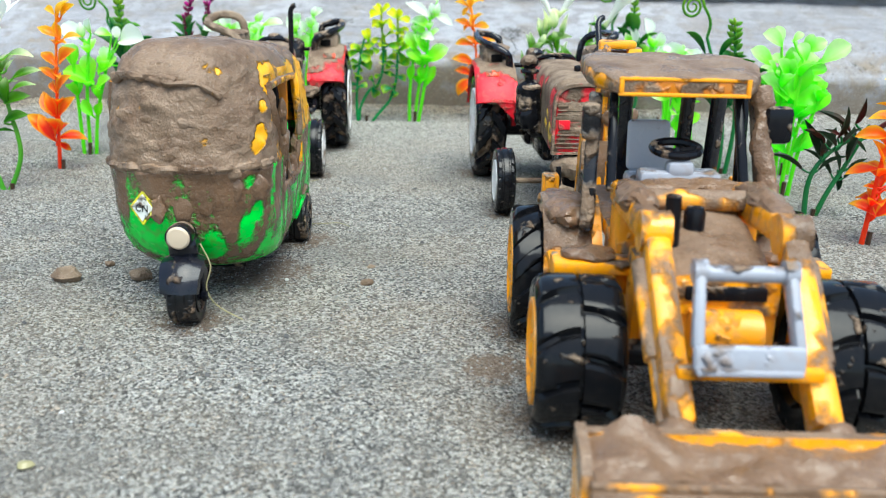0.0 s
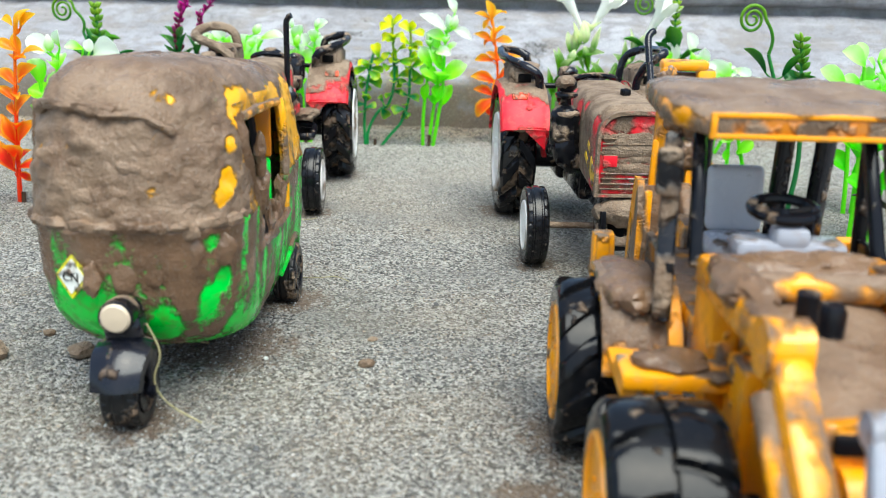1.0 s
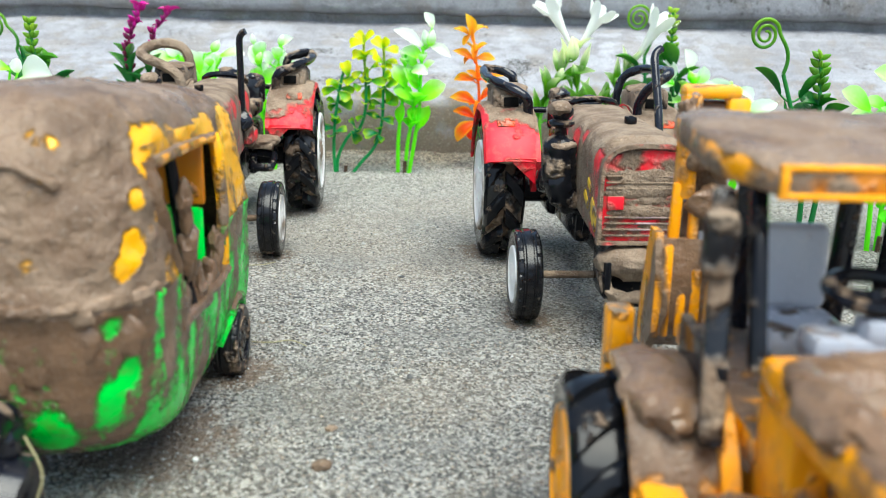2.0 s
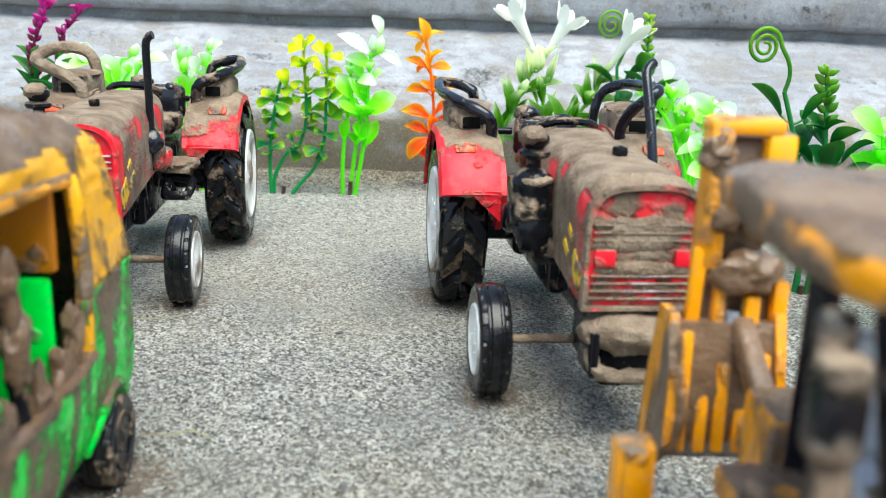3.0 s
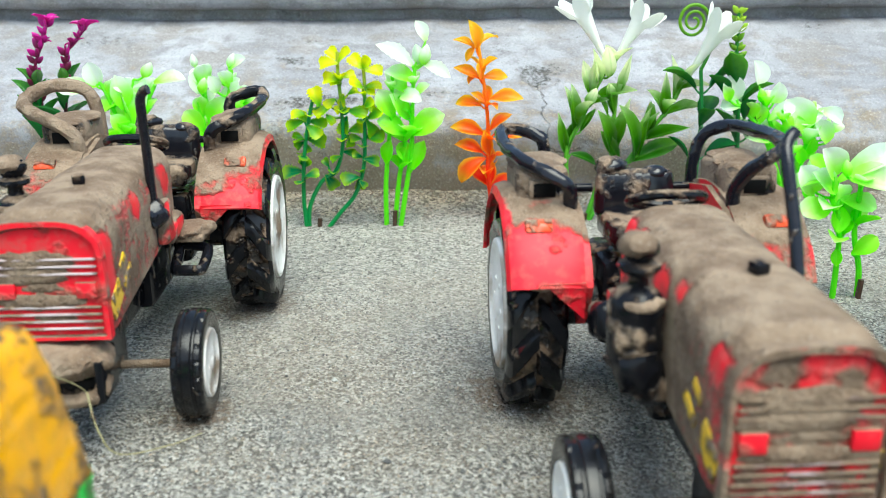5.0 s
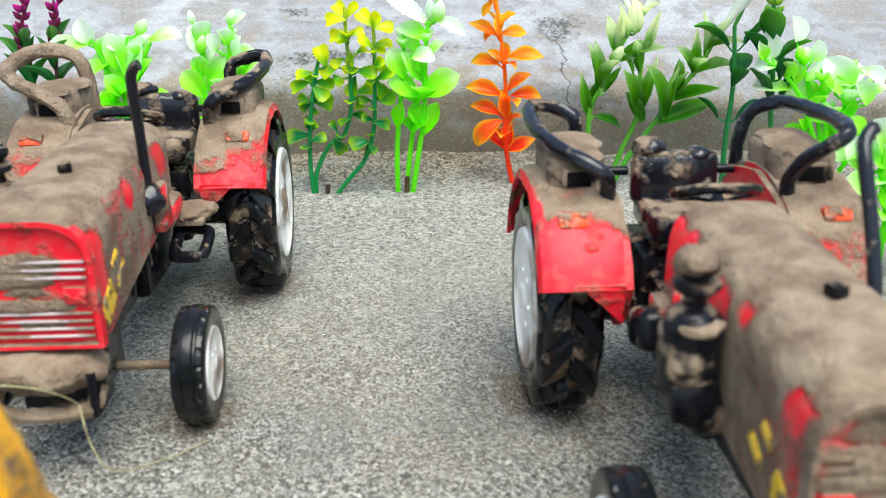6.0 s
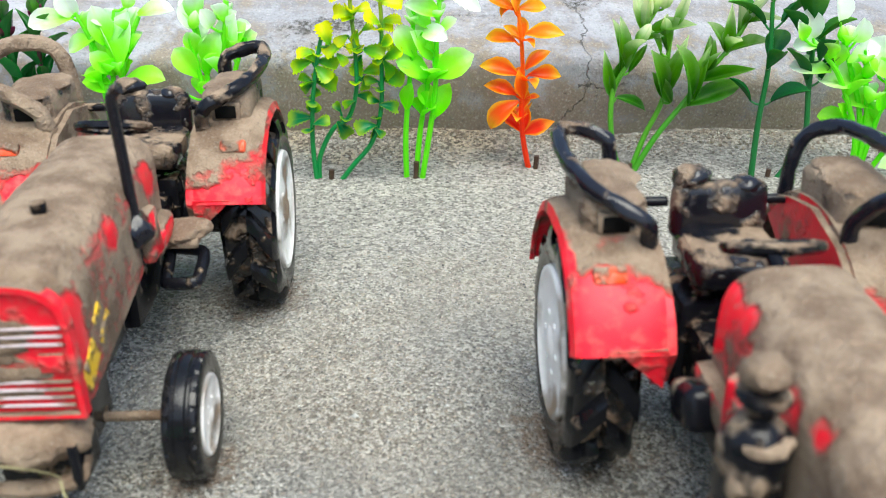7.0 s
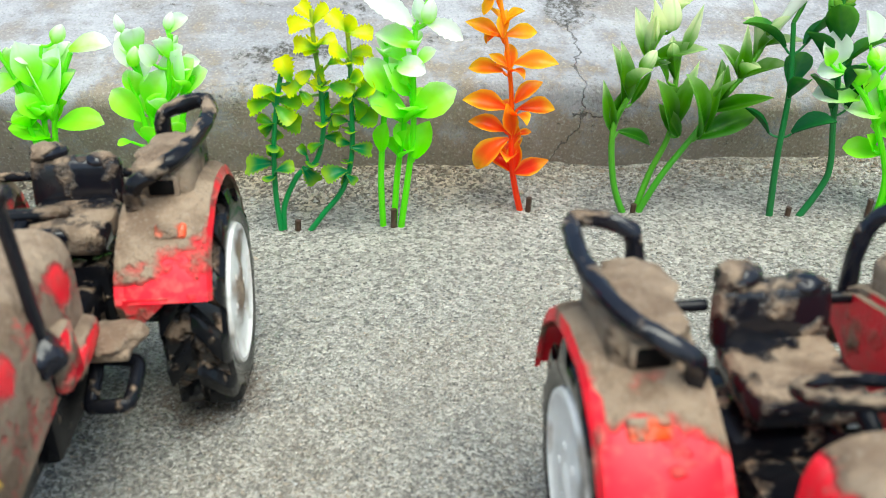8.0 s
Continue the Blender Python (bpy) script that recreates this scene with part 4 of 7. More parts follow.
    part("steering_column", cyl(B(), (0.5, -29, 75), (0, -50, 66), 2.0, seg=10), m_black, t)
    # exhaust and air cleaner
    bm = exhaust([(15.5, -92, 50), (15.8, -87, 70), (16, -82, 82), (15.6, -74.5, 97), (16, -71.5, 101.5), (17.5, -70, 103.6), (19, -69, 104.4)])
    lump(bm, (15.6, -88, 68), (4, 4.5, 4), 0.3, 0.2, 1)
    part("exhaust_pipe", bm, m_gloss, t, "bent black exhaust pipe")
    bm = B()
    lathe(bm, [(0.1, 49), (4.2, 49.6), (6.4, 52.5), (7.0, 57), (6.7, 62), (6.5, 64), (6.9, 65.2), (6.9, 67), (6.0, 69.5), (4.0, 71.2), (2.5, 72), (2.3, 75), (4.6, 75.4), (5.2, 76.4), (5.0, 77.4), (3.0, 78.2), (3.4, 78.8), (4.5, 80.2), (4.6, 81.6), (3.6, 83.4), (1.6, 84.4), (0.1, 84.6)], (-23.5, -87, 0), "z", 28)
    crusty(bm, 0.35, 0.2, 2)
    cleaner = part("air_cleaner", bm, m_black_mud, t, "black stacked air cleaner with mud")
    part("mud_crust", lump(B(), (-23.8, -88, 82), (4.6, 4.6, 3.4), 0.25, 0.2, 3), m_mud, cleaner)
    part("mud_crust", lump(B(), (-22.6, -91.0, 68.4), (4.6, 3.6, 2.0), 0.35, 0.25, 6), m_mud, cleaner)
    bm = tube(B(), [(-23.5, -88, 55), (-22, -89, 49.5), (-17, -87, 46), (-10, -84, 45)], (6.6, 5.4), 14, 5, 0.25)
    part("intake_pipe", bm, m_black_mud, t, "thick black elbow pipe smeared with mud")
    part("bonnet_cap", box(B(), (1, -98, 79.4), (4, 4, 3.4), (0, 0, 20), 1), m_black_mud, t)
    return t


TRACTOR_A = tractor()
TRACTOR_A.matrix_world = pose(*HOME_A, 0, 0, 0, 4.0)
part("mud_crust", lump(B(), (-37, -34.6, 52.4), (6.0, 1.9, 1.7), 0.4, 0.25, 7), m_mud, TRACTOR_A, "clod of mud on the mudguard's lip")
tagged(TRACTOR_A, "red toy tractor caked in dried mud, standing on the sand")
TRACTOR_B = copy_thing(TRACTOR_A, pose(*HOME_B, 0, 0, 0, 3.2))
# its axles have slid sideways in their bearings
for ob in TRACTOR_B.children:
    if ob.name.startswith("wheel") or ob.name.startswith("front_axle"):
        front = min((ob.matrix_basis @ Vector(c)).y for c in ob.bound_box) < -0.05
        ob.location.x += -0.003 if front else 0.003
    # mud lies thicker on it, and its grab handles are plastered over
    if ob.name.startswith(("mudguard", "side_plate", "front_flap")):
        ob.material_slots[0].link = "OBJECT"
        ob.material_slots[0].material = m_red_guard
    if ob.name.startswith("exhaust_pipe"):
        bent = exhaust([(15.5, -69.5, 48), (16.2, -71.5, 62), (16.8, -75, 82), (17.2, -78, 97), (17.6, -79, 101.5), (19, -79.5, 104), (20.5, -79.8, 104.8)])
        ob.data = mesh_of("exhaust_pipe", lump(bent, (16, -72, 60), (5, 6, 5), 0.35, 0.2, 4), m_gloss)
    if ob.name.startswith("grab_handle"):
        outer = max(c[0] for c in ob.bound_box) < 0
        ob.data = mesh_of("grab_handle", grab_handle(-1, SPLAYED, 2.9) if outer else grab_handle(1, PLAIN, 2.5), m_mud if outer else m_black_mud)
# its grille is cleaner towards the edges
for ob in TRACTOR_B.children_recursive:
    if ob.parent.name.startswith("grille_surround") and ob.name.startswith("mud_crust"):
        ob.scale = (0.88, 1.0, 1.0)
        ob.location.x -= 0.002
    if ob.name.startswith(("grille_surround", "grille_panel", "headlamp", "grille_bar")):
        ob.material_slots[0].link = "OBJECT"
        ob.material_slots[0].material = m_pale_bar if ob.name.startswith("grille_bar") else m_red
# the other tractor's front wheels are steered back a little
for ob in TRACTOR_A.children:
    if ob.name.startswith("wheel") or ob.name.startswith("front_axle"):
        if min((ob.matrix_basis @ Vector(c)).y for c in ob.bound_box) < -0.05:
            ob.location.y += 0.006
tagged(TRACTOR_B, "mud-smeared red toy tractor with white rims near the plinth")


# ---- toy auto rickshaw: origin on the ground, front towards -y ----
LEVELS = [(10.5, 20.5, -22, 58), (12, 25, -33, 63), (15.5, 28.2, -43, 66), (21, 30, -51, 68.5), (28, 31, -56.5, 69), (36, 31.6, -59.5, 67.5), (46, 32, -61, 65), (54, 32.4, -62, 63), (57, 32.8, -63, 62.5), (59, 32.4, -62, 62),
          (66, 32, -61, 60.5), (74, 31.2, -60.5, 58.5), (82, 30, -58.5, 57), (88, 28.8, -55.5, 56), (92, 27, -52, 53.5), (95.5, 23.5, -46, 48.5), (97.5, 18, -39, 40), (98.6, 10, -22, 24), (98.9, 4, -8, 11)]


def rick_level(z):
    for a, b in zip(LEVELS, LEVELS[1:]):
        if a[0] <= z <= b[0]:
            f = (z - a[0]) / (b[0] - a[0])
            return [a[i] + (b[i] - a[i]) * f for i in range(4)]
    return LEVELS[-1]


def rick_ring(z, inset=0.0):
    """Plan outline at height z: broad blunt nose, straight sides, square tail."""
    _, hw, y0, y1 = rick_level(z)
    hw, y0, y1 = hw - inset, y0 + inset, y1 - inset
    nose = min(28.0, (y1 - y0) * 0.3)
    pts = []
    for i in range(49):
        a = math.pi * i / 48
        c, s = math.cos(a), math.sin(a)
        pts.append((-hw * math.copysign(abs(c) ** 0.82, c), (y0 + nose) - nose * abs(s) ** 0.9, z))
    mid = min(26.0, y0 + nose + (y1 - y0 - nose) * 0.6)
    side = list(np.linspace(y0 + nose, mid, 17)[1:]) + list(np.linspace(mid, y1 - 4, 9)[1:])
    right = [(hw, y, z) for y in side] + [(hw - 1.2, y1 - 1.2, z), (hw - 4, y1, z)]
    pts += right
    pts += [((hw - 4) * f, y1, z) for f in (0.75, 0.5, 0.25, 0.0, -0.25, -0.5, -0.75)]
    pts += [(-x, y, z) for x, y, z in right[::-1]]
    return pts


def rick_shell(z0, z1, step, hole):
    zs = sorted(set([z0, z1] + [z for z in (38.0, 62.0, 86.0) if z0 < z < z1] + list(np.arange(z0, z1, step))))
    zs = [z for i, z in enumerate(zs) if i == 0 or z - zs[i - 1] > 0.3]
    bm = loft(B(), [rick_ring(z) for z in zs], caps=False)
    if hole:
        dead = []
        for f in bm.faces:
            c = f.calc_center_median()
            if abs(c.x) > 23 and -37 + max(0.0, (78 - c.z) * 0.5) < c.y < 26 and hole[0] < c.z < hole[1]:
                dead.append(f)
        bmesh.ops.delete(bm, geom=dead, context="FACES")
    return bm


def solid(ob, mm):
    m = ob.modifiers.new("thickness", "SOLIDIFY")
    m.thickness, m.offset = mm * 0.001, -1
    return ob


def on_nose(x, z):
    """The point of the rickshaw's nose at that x and z."""
    _, hw, y0, _ = rick_level(z)
    nose = 28.0
    c = min(1.0, abs(x) / hw) ** (1 / 0.82)
    return Vector((x, (y0 + nose) - nose * math.sqrt(max(0, 1 - c * c)) ** 0.9, z))


def rickshaw():
    t = thing("toy_auto_rickshaw", "green and yellow toy auto rickshaw caked in brown mud", "toy rickshaw")
    bm = rick_shell(10.5, 57, 1.8, (41, 64))
    crusty(bm, 0.8, 0.09, 4, lambda c: min(max((c.z - 12) / 30, 0.15), 1))
    bm.faces.index_update()
    flank = [f.index for f in bm.faces if f.calc_center_median().y > -40]
    body = solid(part("body", bm, m_green, t, "green lower body with mud running down", 50), 1.4)
    body.data.materials.append(m_green_side)
    for i in flank:
        body.data.polygons[i].material_index = 1
    bm = rick_shell(57, 98.9, 1.2, (38, 82))
    # the roof is highest over the brow and falls away to the tail
    for v in bm.verts:
        v.co.z += min(max((v.co.z - 74) / 20, 0), 1) * (4.5 - 9.0 * min(max((v.co.y + 30) / 90, 0), 1))
    # sagging crust along the brow and knobbly sheet of mud over the windscreen
    for v in bm.verts:
        if v.co.y < -40:
            v.co.y -= 1.8 * max(0, noise.fractal(v.co * 0.09 + Vector((4, 0, 1)), 0.8, 2, 3))
    crusty(bm, 1.5, 0.085, 9, lambda c: 1.0 if c.z > 87 or c.y < -47 else 0.4)
    crusty(bm, 0.9, 0.21, 2, lambda c: 1.0 if c.y < -40 else 0.4)
    crusty(bm, 0.4, 0.45, 6)
    bmesh.ops.holes_fill(bm, edges=[e for e in bm.edges if e.is_boundary and all(v.co.z > 95.0 and abs(v.co.x) < 8 for v in e.verts)], sides=200)
    flank = [f.index for f in bm.faces if abs(f.calc_center_median().x) > 24.5 and f.calc_center_median().y > -38 and f.calc_center_median().z < 90]
    bm.faces.index_update()
    canopy = solid(part("canopy", bm, m_canopy, t, "yellow canopy buried under lumpy brown mud", 60), 1.6)
    canopy.data.materials.append(m_amber_side)
    for i in flank:
        canopy.data.polygons[i].material_index = 1
    # ridge where the canopy meets the body, and flakes of crust
    front = sorted([p for p in rick_ring(58.0, 0.6) if p[1] < -42], key=lambda p: p[0])
    bm = tube(B(), front, 1.7, 8, 2, 0.9)
    part("mud_crust", bm, m_canopy, t, "ridge of dried mud")
    bm = tube(B(), [(-26, -46, 89.5), (-20, -51.5, 90.6), (-14, -54.6, 90.6), (-7, -56.6, 90.2), (-3, -57.4, 88.6), (3, -58, 88.8), (8.5, -58, 88.2), (12, -57.4, 86.4), (15.5, -55.6, 84)], (1.9, 1.0), 8, 4, 0.9)
    part("mud_crust", lump(B(), (-6, -56.6, 90.0), (5, 1.9, 1.9), 0.5, 0.25, 4), m_canopy, t)
    part("mud_crust", bm, m_canopy, t, "curled flake of mud under the brow")
    for i, (x, z, r) in enumerate(((19, 50, 2.6), (8, 44, 2.6), (0, 43, 3.0), (-8, 47, 2.2), (25.5, 50, 3.6))):
        p = on_nose(x, z)
        part("mud_crust", lump(B(), (p.x, p.y + r * 0.25, p.z), (r * 1.4, r * 0.36, r * 1.8), 0.3, 0.14, i + 2), m_mud_wet, t)
    rng = random.Random(12)
    for i in range(12):
        x, z, r = rng.uniform(-18, 22), rng.uniform(56, 84), rng.uniform(1.2, 2.8)
        p = on_nose(x, z)
        part("mud_crust", lump(B(), (p.x, p.y + r * 0.2, p.z), (r * rng.uniform(1.2, 2.2), r * 0.36, r * rng.uniform(0.9, 1.6)), 0.45, 0.3, i + 20), m_canopy, t)
    # openings: pillars, cabin inside, hanging clods
    for sgn in (-1, 1):
        for y, slant, mat in ((-37.5, 14.0, m_mud_wet), (26.5, 0.0, m_amber_side)):
            bm = tube(B(), [(sgn * 30.6, y + slant, 42), (sgn * 31.4, y + slant * 0.6, 60), (sgn * 30.4, y, 78), (sgn * 29.2, y, 84.5 - y * 0.05)], 1.9, 8, 3, 0.5)
            part("pillar", bm, mat, t, "yellow door pillar")
        part("roof_rail", tube(B(), [(sgn * 29.6, -37, 86), (sgn * 29.8, -8, 85), (sgn * 29.4, 27, 82.5)], 1.5, 8, 4, 0.4), m_amber_mud, t)
        part("sill", tube(B(), [(sgn * 31.0, -24, 42), (sgn * 31.2, 0, 41), (sgn * 31.0, 27, 42)], 1.9, 8, 5, 0.7), m_mud_wet, t)
        bm = tube(B(), [(sgn * 27, -14, 88), (sgn * 28, -11, 70), (sgn * 29, -10, 56), (sgn * 30, -10, 42)], 1.7, 8, 4, 0.3)
        part("grab_rail", bm, m_black_mud, t, "black rail hung with mud")
        for i, (y, z, sy, sz) in enumerate(((-12, 70, 3, 7), (-10, 56, 4.4, 9), (-21, 46, 6, 5), (-2, 45, 5, 6), (12, 44, 5, 5), (-25, 52, 4, 6), (20, 50, 4, 8))):
            part("mud_crust", lump(B(), (sgn * 30.2, y, z), (2.2, sy * 0.8, sz), 0.6, 0.22, i + 3), m_mud_wet, t)
    bm = box(B(), (0, 14, 40), (57, 3, 48), (0, 0, 0), 1)
    part("seat_partition", bm, m_green_in, t, "green inner panel")
    part("rear_panel", box(B(), (0, 22, 75), (55, 3, 24), (0, 0, 0), 1), m_amber_in, t)
    part("cabin_floor", box(B(), (0, 10, 17), (44, 90, 3), (0, 0, 0), 1), m_black_mud, t)
    part("driver_seat", crusty(box(B(), (0, -22, 28), (34, 16, 22), (0, 0, 0), 3, 3), 0.8, 0.15), m_black_mud, t)
    part("underbody", box(B(), (0, 16, 11), (32, 84, 5), (0, 0, 0), 2), m_black, t, "black underbody")
    # wheels
    wheel(t, (0.8, -65, 11), 11, 10.5, ribbed_tyre(11, 10.5), m_black_mud, 1, m_rubber_mud)
    for sgn in (-1, 1):
        wheel(t, (sgn * 28.2, 45, 12), 12, 9, ribbed_tyre(12, 9), m_black_mud, sgn, m_rubber_mud)
        part("wheel_arch", crusty(tube(B(), [(sgn * 27.5, 30, 15), (sgn * 30, 35, 23), (sgn * 30.5, 45, 27), (sgn * 30, 55, 23), (sgn * 27.5, 60, 15)], 1.8, 8, 4, 0.5), 0.3), m_green, t)
    # fork cowl, lamp
    # hooded mudguard with a raised middle, flared cheeks and the fork legs
    rings = []
    for k in range(13):
        a = radians(12 + 12 * k)
        r = 13.6
        yc, zc = -65 - r * math.cos(a) * 0.98, 12.5 + r * math.sin(a)
        w = 8.2 - 1.4 * abs(k - 5) / 6
        ring = []
        for x, lift in ((-1.0, -3.2), (-0.96, -0.8), (-0.6, 0.4), (-0.25, 1.2), (0.25, 1.2), (0.6, 0.4), (0.96, -0.8), (1.0, -3.2), (0.8, -2.4), (0.4, -1.0), (-0.4, -1.0), (-0.8, -2.4)):
            ring.append((0.8 + x * w, yc - math.cos(a) * lift, zc + math.sin(a) * lift))
        rings.append(ring)
    bm = loft(B(), rings)
    box(bm, (0.4, -63, 29), (11, 9, 9), (-8, 0, 0), 3, 3)
    box(bm, (0.4, -59, 33), (8, 9, 8), (-8, 0, 0), 3, 3)
    for sgn in (-1, 1):
        box(bm, (0.8 + sgn * 6.6, -64, 16), (1.8, 6, 15), (8, 0, 0), 0.8)
        cyl(bm, (0.8 + sgn * 5.6, -65, 11), (0.8 + sgn * 8.2, -65, 11), 2.2, seg=12)
    part("front_mudguard", crusty(bm, 0.4, 0.3, 2), m_gloss, t, "dark glossy front mudguard")
    lamp = part("headlamp", lathe(B(), [(4.4, 6), (5.0, 2), (5.0, -1.2), (4.3, -1.6)], (0.4, -69, 34.5), "y", 24), m_black_mud, t)
    part("lens", lathe(B(), [(4.4, 0.6), (4.4, -1.5), (3.6, -2.3), (0.1, -2.6)], (0.4, -69, 34.5), "y", 24), m_cream, lamp, "cream headlamp lens")
    # sticker with letters
    p = on_nose(-14.5, 43)
    q = on_nose(-13.5, 43) - on_nose(-15.5, 43)
    yaw = math.degrees(math.atan2(q.y, q.x))
    m = pose(p.x - 0.4, p.y - 1.3, p.z, 0, 0, yaw) @ pose(0, 0, 0, -6, 0, 0)
    for name, s, off, mat in (("sticker", 6.0, 0.0, m_yellow_card), ("sticker_face", 4.7, -0.35, m_white_card)):
        bm = B()
        pts = [(0, -s * 1.1), (s * 0.95, 0), (0, s * 1.1), (-s * 0.95, 0)]
        loft(bm, [[tuple(m @ Vector((x, off, z))) for x, z in pts], [tuple(m @ Vector((x, off + 0.9, z))) for x, z in pts]])
        part(name, bm, mat, t, "diamond fuel sticker with a yellow border" if off == 0 else "")
    cu = bpy.data.curves.new("letters", "FONT")
    cu.body, cu.size, cu.extrude, cu.align_x = "CN", 0.0038, 0.0001, "CENTER"
    txt = new("letters", cu)
    txt.data.materials.append(m_ink)
    txt.parent = t
    mm = m.copy()
    mm.translation = mm.translation * 0.001
    txt.matrix_local = mm @ pose(0.0, -0.0006, -0.0014, 90, 0, 0)
    clod = m @ Vector((6.6, 0.2, -0.5))
    part("mud_crust", lump(B(), tuple(clod), (2.6, 1.5, 4.6), 0.5, 0.3, 6), m_mud_wet, t, "smear of mud over the sticker")
    # wisp of dry grass caught on the fork
    bm = tube(B(), [(6, -62, 30), (10, -64, 22), (8.5, -66, 14), (12, -66, 7), (22, -68, 2)], 0.3, 5, 5)
    part("grass_wisp", bm, m_sticker_straw, t, "thin strand of dry grass")
    return t


m_sticker_straw = muddy("straw", (0.32, 0.29, 0.15), -0.2, 0)
RICK = rickshaw()
RICK.matrix_world = pose(-0.0885, 0.4, 0, 0, 0, 1.6)


# ---- toy backhoe loader: origin on the ground, bucket towards -y ----
def bar(bm, p0, p1, w, h, bev=0.8):
    """A square bar from p0 to p1, w wide across x and h deep."""
    a, b = Vector(p0), Vector(p1)
    d = b - a
    rx = math.degrees(math.atan2(d.z, math.hypot(d.x, d.y)))
    rz = math.degrees(math.atan2(-d.x, d.y)) if math.hypot(d.x, d.y) > 1e-6 else 0
    return box(bm, tuple((a + b) / 2), (w, d.length, h), (rx, 0, rz), bev)


def loader():
    t = thing("toy_backhoe_loader", "orange-yellow toy backhoe loader smeared with mud, bucket lowered to the sand", "toy loader")
    bm = box(B(), (0, 2, 30), (34, 96, 18), (0, 0, 0), 1.5)
    box(bm, (0, -42, 38), (30, 26, 18), (0, 0, 0), 1.2)
    part("chassis", bm, m_amber, t)
    for sgn in (-1, 1):
        part("tower", box(B(), (sgn * 17, -22, 34), (5, 14, 30), (0, 0, 0), 1), m_amber, t)
        part("cowl_side", box(B(), (sgn * 18.5, 0, 46), (7, 18, 32), (0, 0, 0), 1.2), m_amber, t)
    part("axle", cyl(B(), (-40, -40, 23.5), (40, -40, 23.5), 4), m_black, t)
    part("axle", cyl(B(), (-44, 35, 24), (44, 35, 24), 4), m_black, t)
    for sgn in (-1, 1):
        wheel(t, (sgn * 37.8, -40, 23.2), 23.2, 25, block_tyre(23.2, 25, 10), m_amber_rim, sgn, m_tyre_gloss, 0.66)
        wheel(t, (sgn * 43.5, 35, 24), 24, 20, lug_tyre(24, 20, 11, 0.07), m_amber_rim, sgn, m_tyre_gloss, 0.66)
    # bonnet
    rings = []
    for k in range(16):
        f = k / 15
        y, z, hw = -56 + 62 * f, 53 + 9 * f, 14.5 + 0.5 * f
        rings.append([(-hw, y, 42), (-hw, y, 47), (-hw, y, z - 1.5), (-hw + 1.2, y, z - 0.3), (-hw + 3, y, z), (-5, y, z + 0.8), (0, y, z + 1), (5, y, z + 0.8), (hw - 3, y, z), (hw - 1.2, y, z - 0.3), (hw, y, z - 1.5), (hw, y, 47), (hw, y, 42)])
    bm = crusty(loft(B(), rings), 0.8, 0.12, 3)
    part("bonnet", bm, m_amber_roof, t, "yellow bonnet under a coat of mud")
    part("front_grille", box(B(), (0, -56.5, 48.2), (22, 2, 4), (0, 0, 0), 0.6), m_black, t)
    part("drum", cyl(B(), (-9.5, -57, 37), (9.5, -57, 37), 6.8, seg=28), m_amber, t)
    part("exhaust_stub", cyl(B(), (-11.5, -37, 54), (-12, -38, 70.5), 2.3, seg=14), m_black, t, "short black exhaust stub")
    part("filler_cap", lathe(B(), [(3.2, 56), (3.2, 62), (2.4, 63.6), (0.1, 64)], (-3, -27, 1), "z", 18), m_black, t)
    # cab
    part("cab_floor", box(B(), (0, 38, 46), (46, 62, 6), (0, 0, 0), 1.5), m_amber_mud, t)
    bm = lump(B(), (0, 7, 61), (24, 8, 4.5), 0.35, 0.12, 6, 4)
    part("mud_crust", bm, m_mud_wet, t, "bank of mud on the cowl")
    bm = box(B(), (1, 16, 63.5), (27, 10, 6), (0, 0, 0), 1.5)
    box(bm, (1, 15, 67), (9, 8, 6), (0, 0, 0), 2)
    part("dashboard", bm, m_grey, t, "pale grey dashboard")
    bm = B()
    tube(bm, [(0.5 + 7.8 * math.cos(a), 20 + 7 * math.sin(a), 73 + 1.2 * math.sin(a)) for a in [2 * math.pi * k / 14 for k in range(15)]], 1.5, 8, 3)
    tube(bm, [(-7, 20, 73), (0.5, 20, 72), (8, 20, 73)], 1.3, 6)
    cyl(bm, (0.5, 20, 73), (1, 17, 66), 1.6)
    part("steering_wheel", bm, m_black, t, "black steering wheel")
    bm = box(B(), (-2, 47, 55), (18, 18, 7), (0, 0, 0), 2.5)
    box(bm, (-2, 56, 67.5), (16, 4.5, 19), (-8, 0, 0), 2.2, 3)
    part("seat", bm, m_seat, t, "pale grey driver seat")
    for sgn in (-1, 1):
        part("front_pillar", crusty(bar(B(), (sgn * 30, 9, 46), (sgn * 27, 25, 91), 4.6, 4.6, 1.2), 0.8, 0.2, sgn), m_black_caked, t, "black cab pillar caked with mud")
        if sgn > 0:
            part("mud_crust", crusty(tube(B(), [(27.5, 23, 93), (28.6, 19, 84), (28, 16, 74), (29.6, 11, 64), (31, 8, 56)], (3.6, 3.0), 14, 10, 0.0), 1.3, 0.16, 5), m_mud_wet, t, "mud run down the cab pillar")
            part("centre_pillar", bar(B(), (28, 38, 46), (28, 42, 92), 3.4, 3.4), m_black_mud, t)
            part("rear_pillar", bar(B(), (24, 66, 48), (25.5, 64, 92), 5.4, 4.2), m_gloss, t)
        part("windscreen_frame", crusty(bar(B(), (sgn * 22, 11, 60), (sgn * 21, 25, 91), 3.2, 3.4, 1), 0.4, 0.2, sgn), m_black_mud, t)
        part("inner_pillar", bar(B(), (sgn * 11 + 2, 67, 48), (sgn * 12 + 2, 65, 92), 5, 3.4), m_gloss, t)
        part("door_panel", box(B(), (sgn * 28, 26, 54), (2.5, 30, 14), (0, 0, 0), 1), m_black_mud, t)
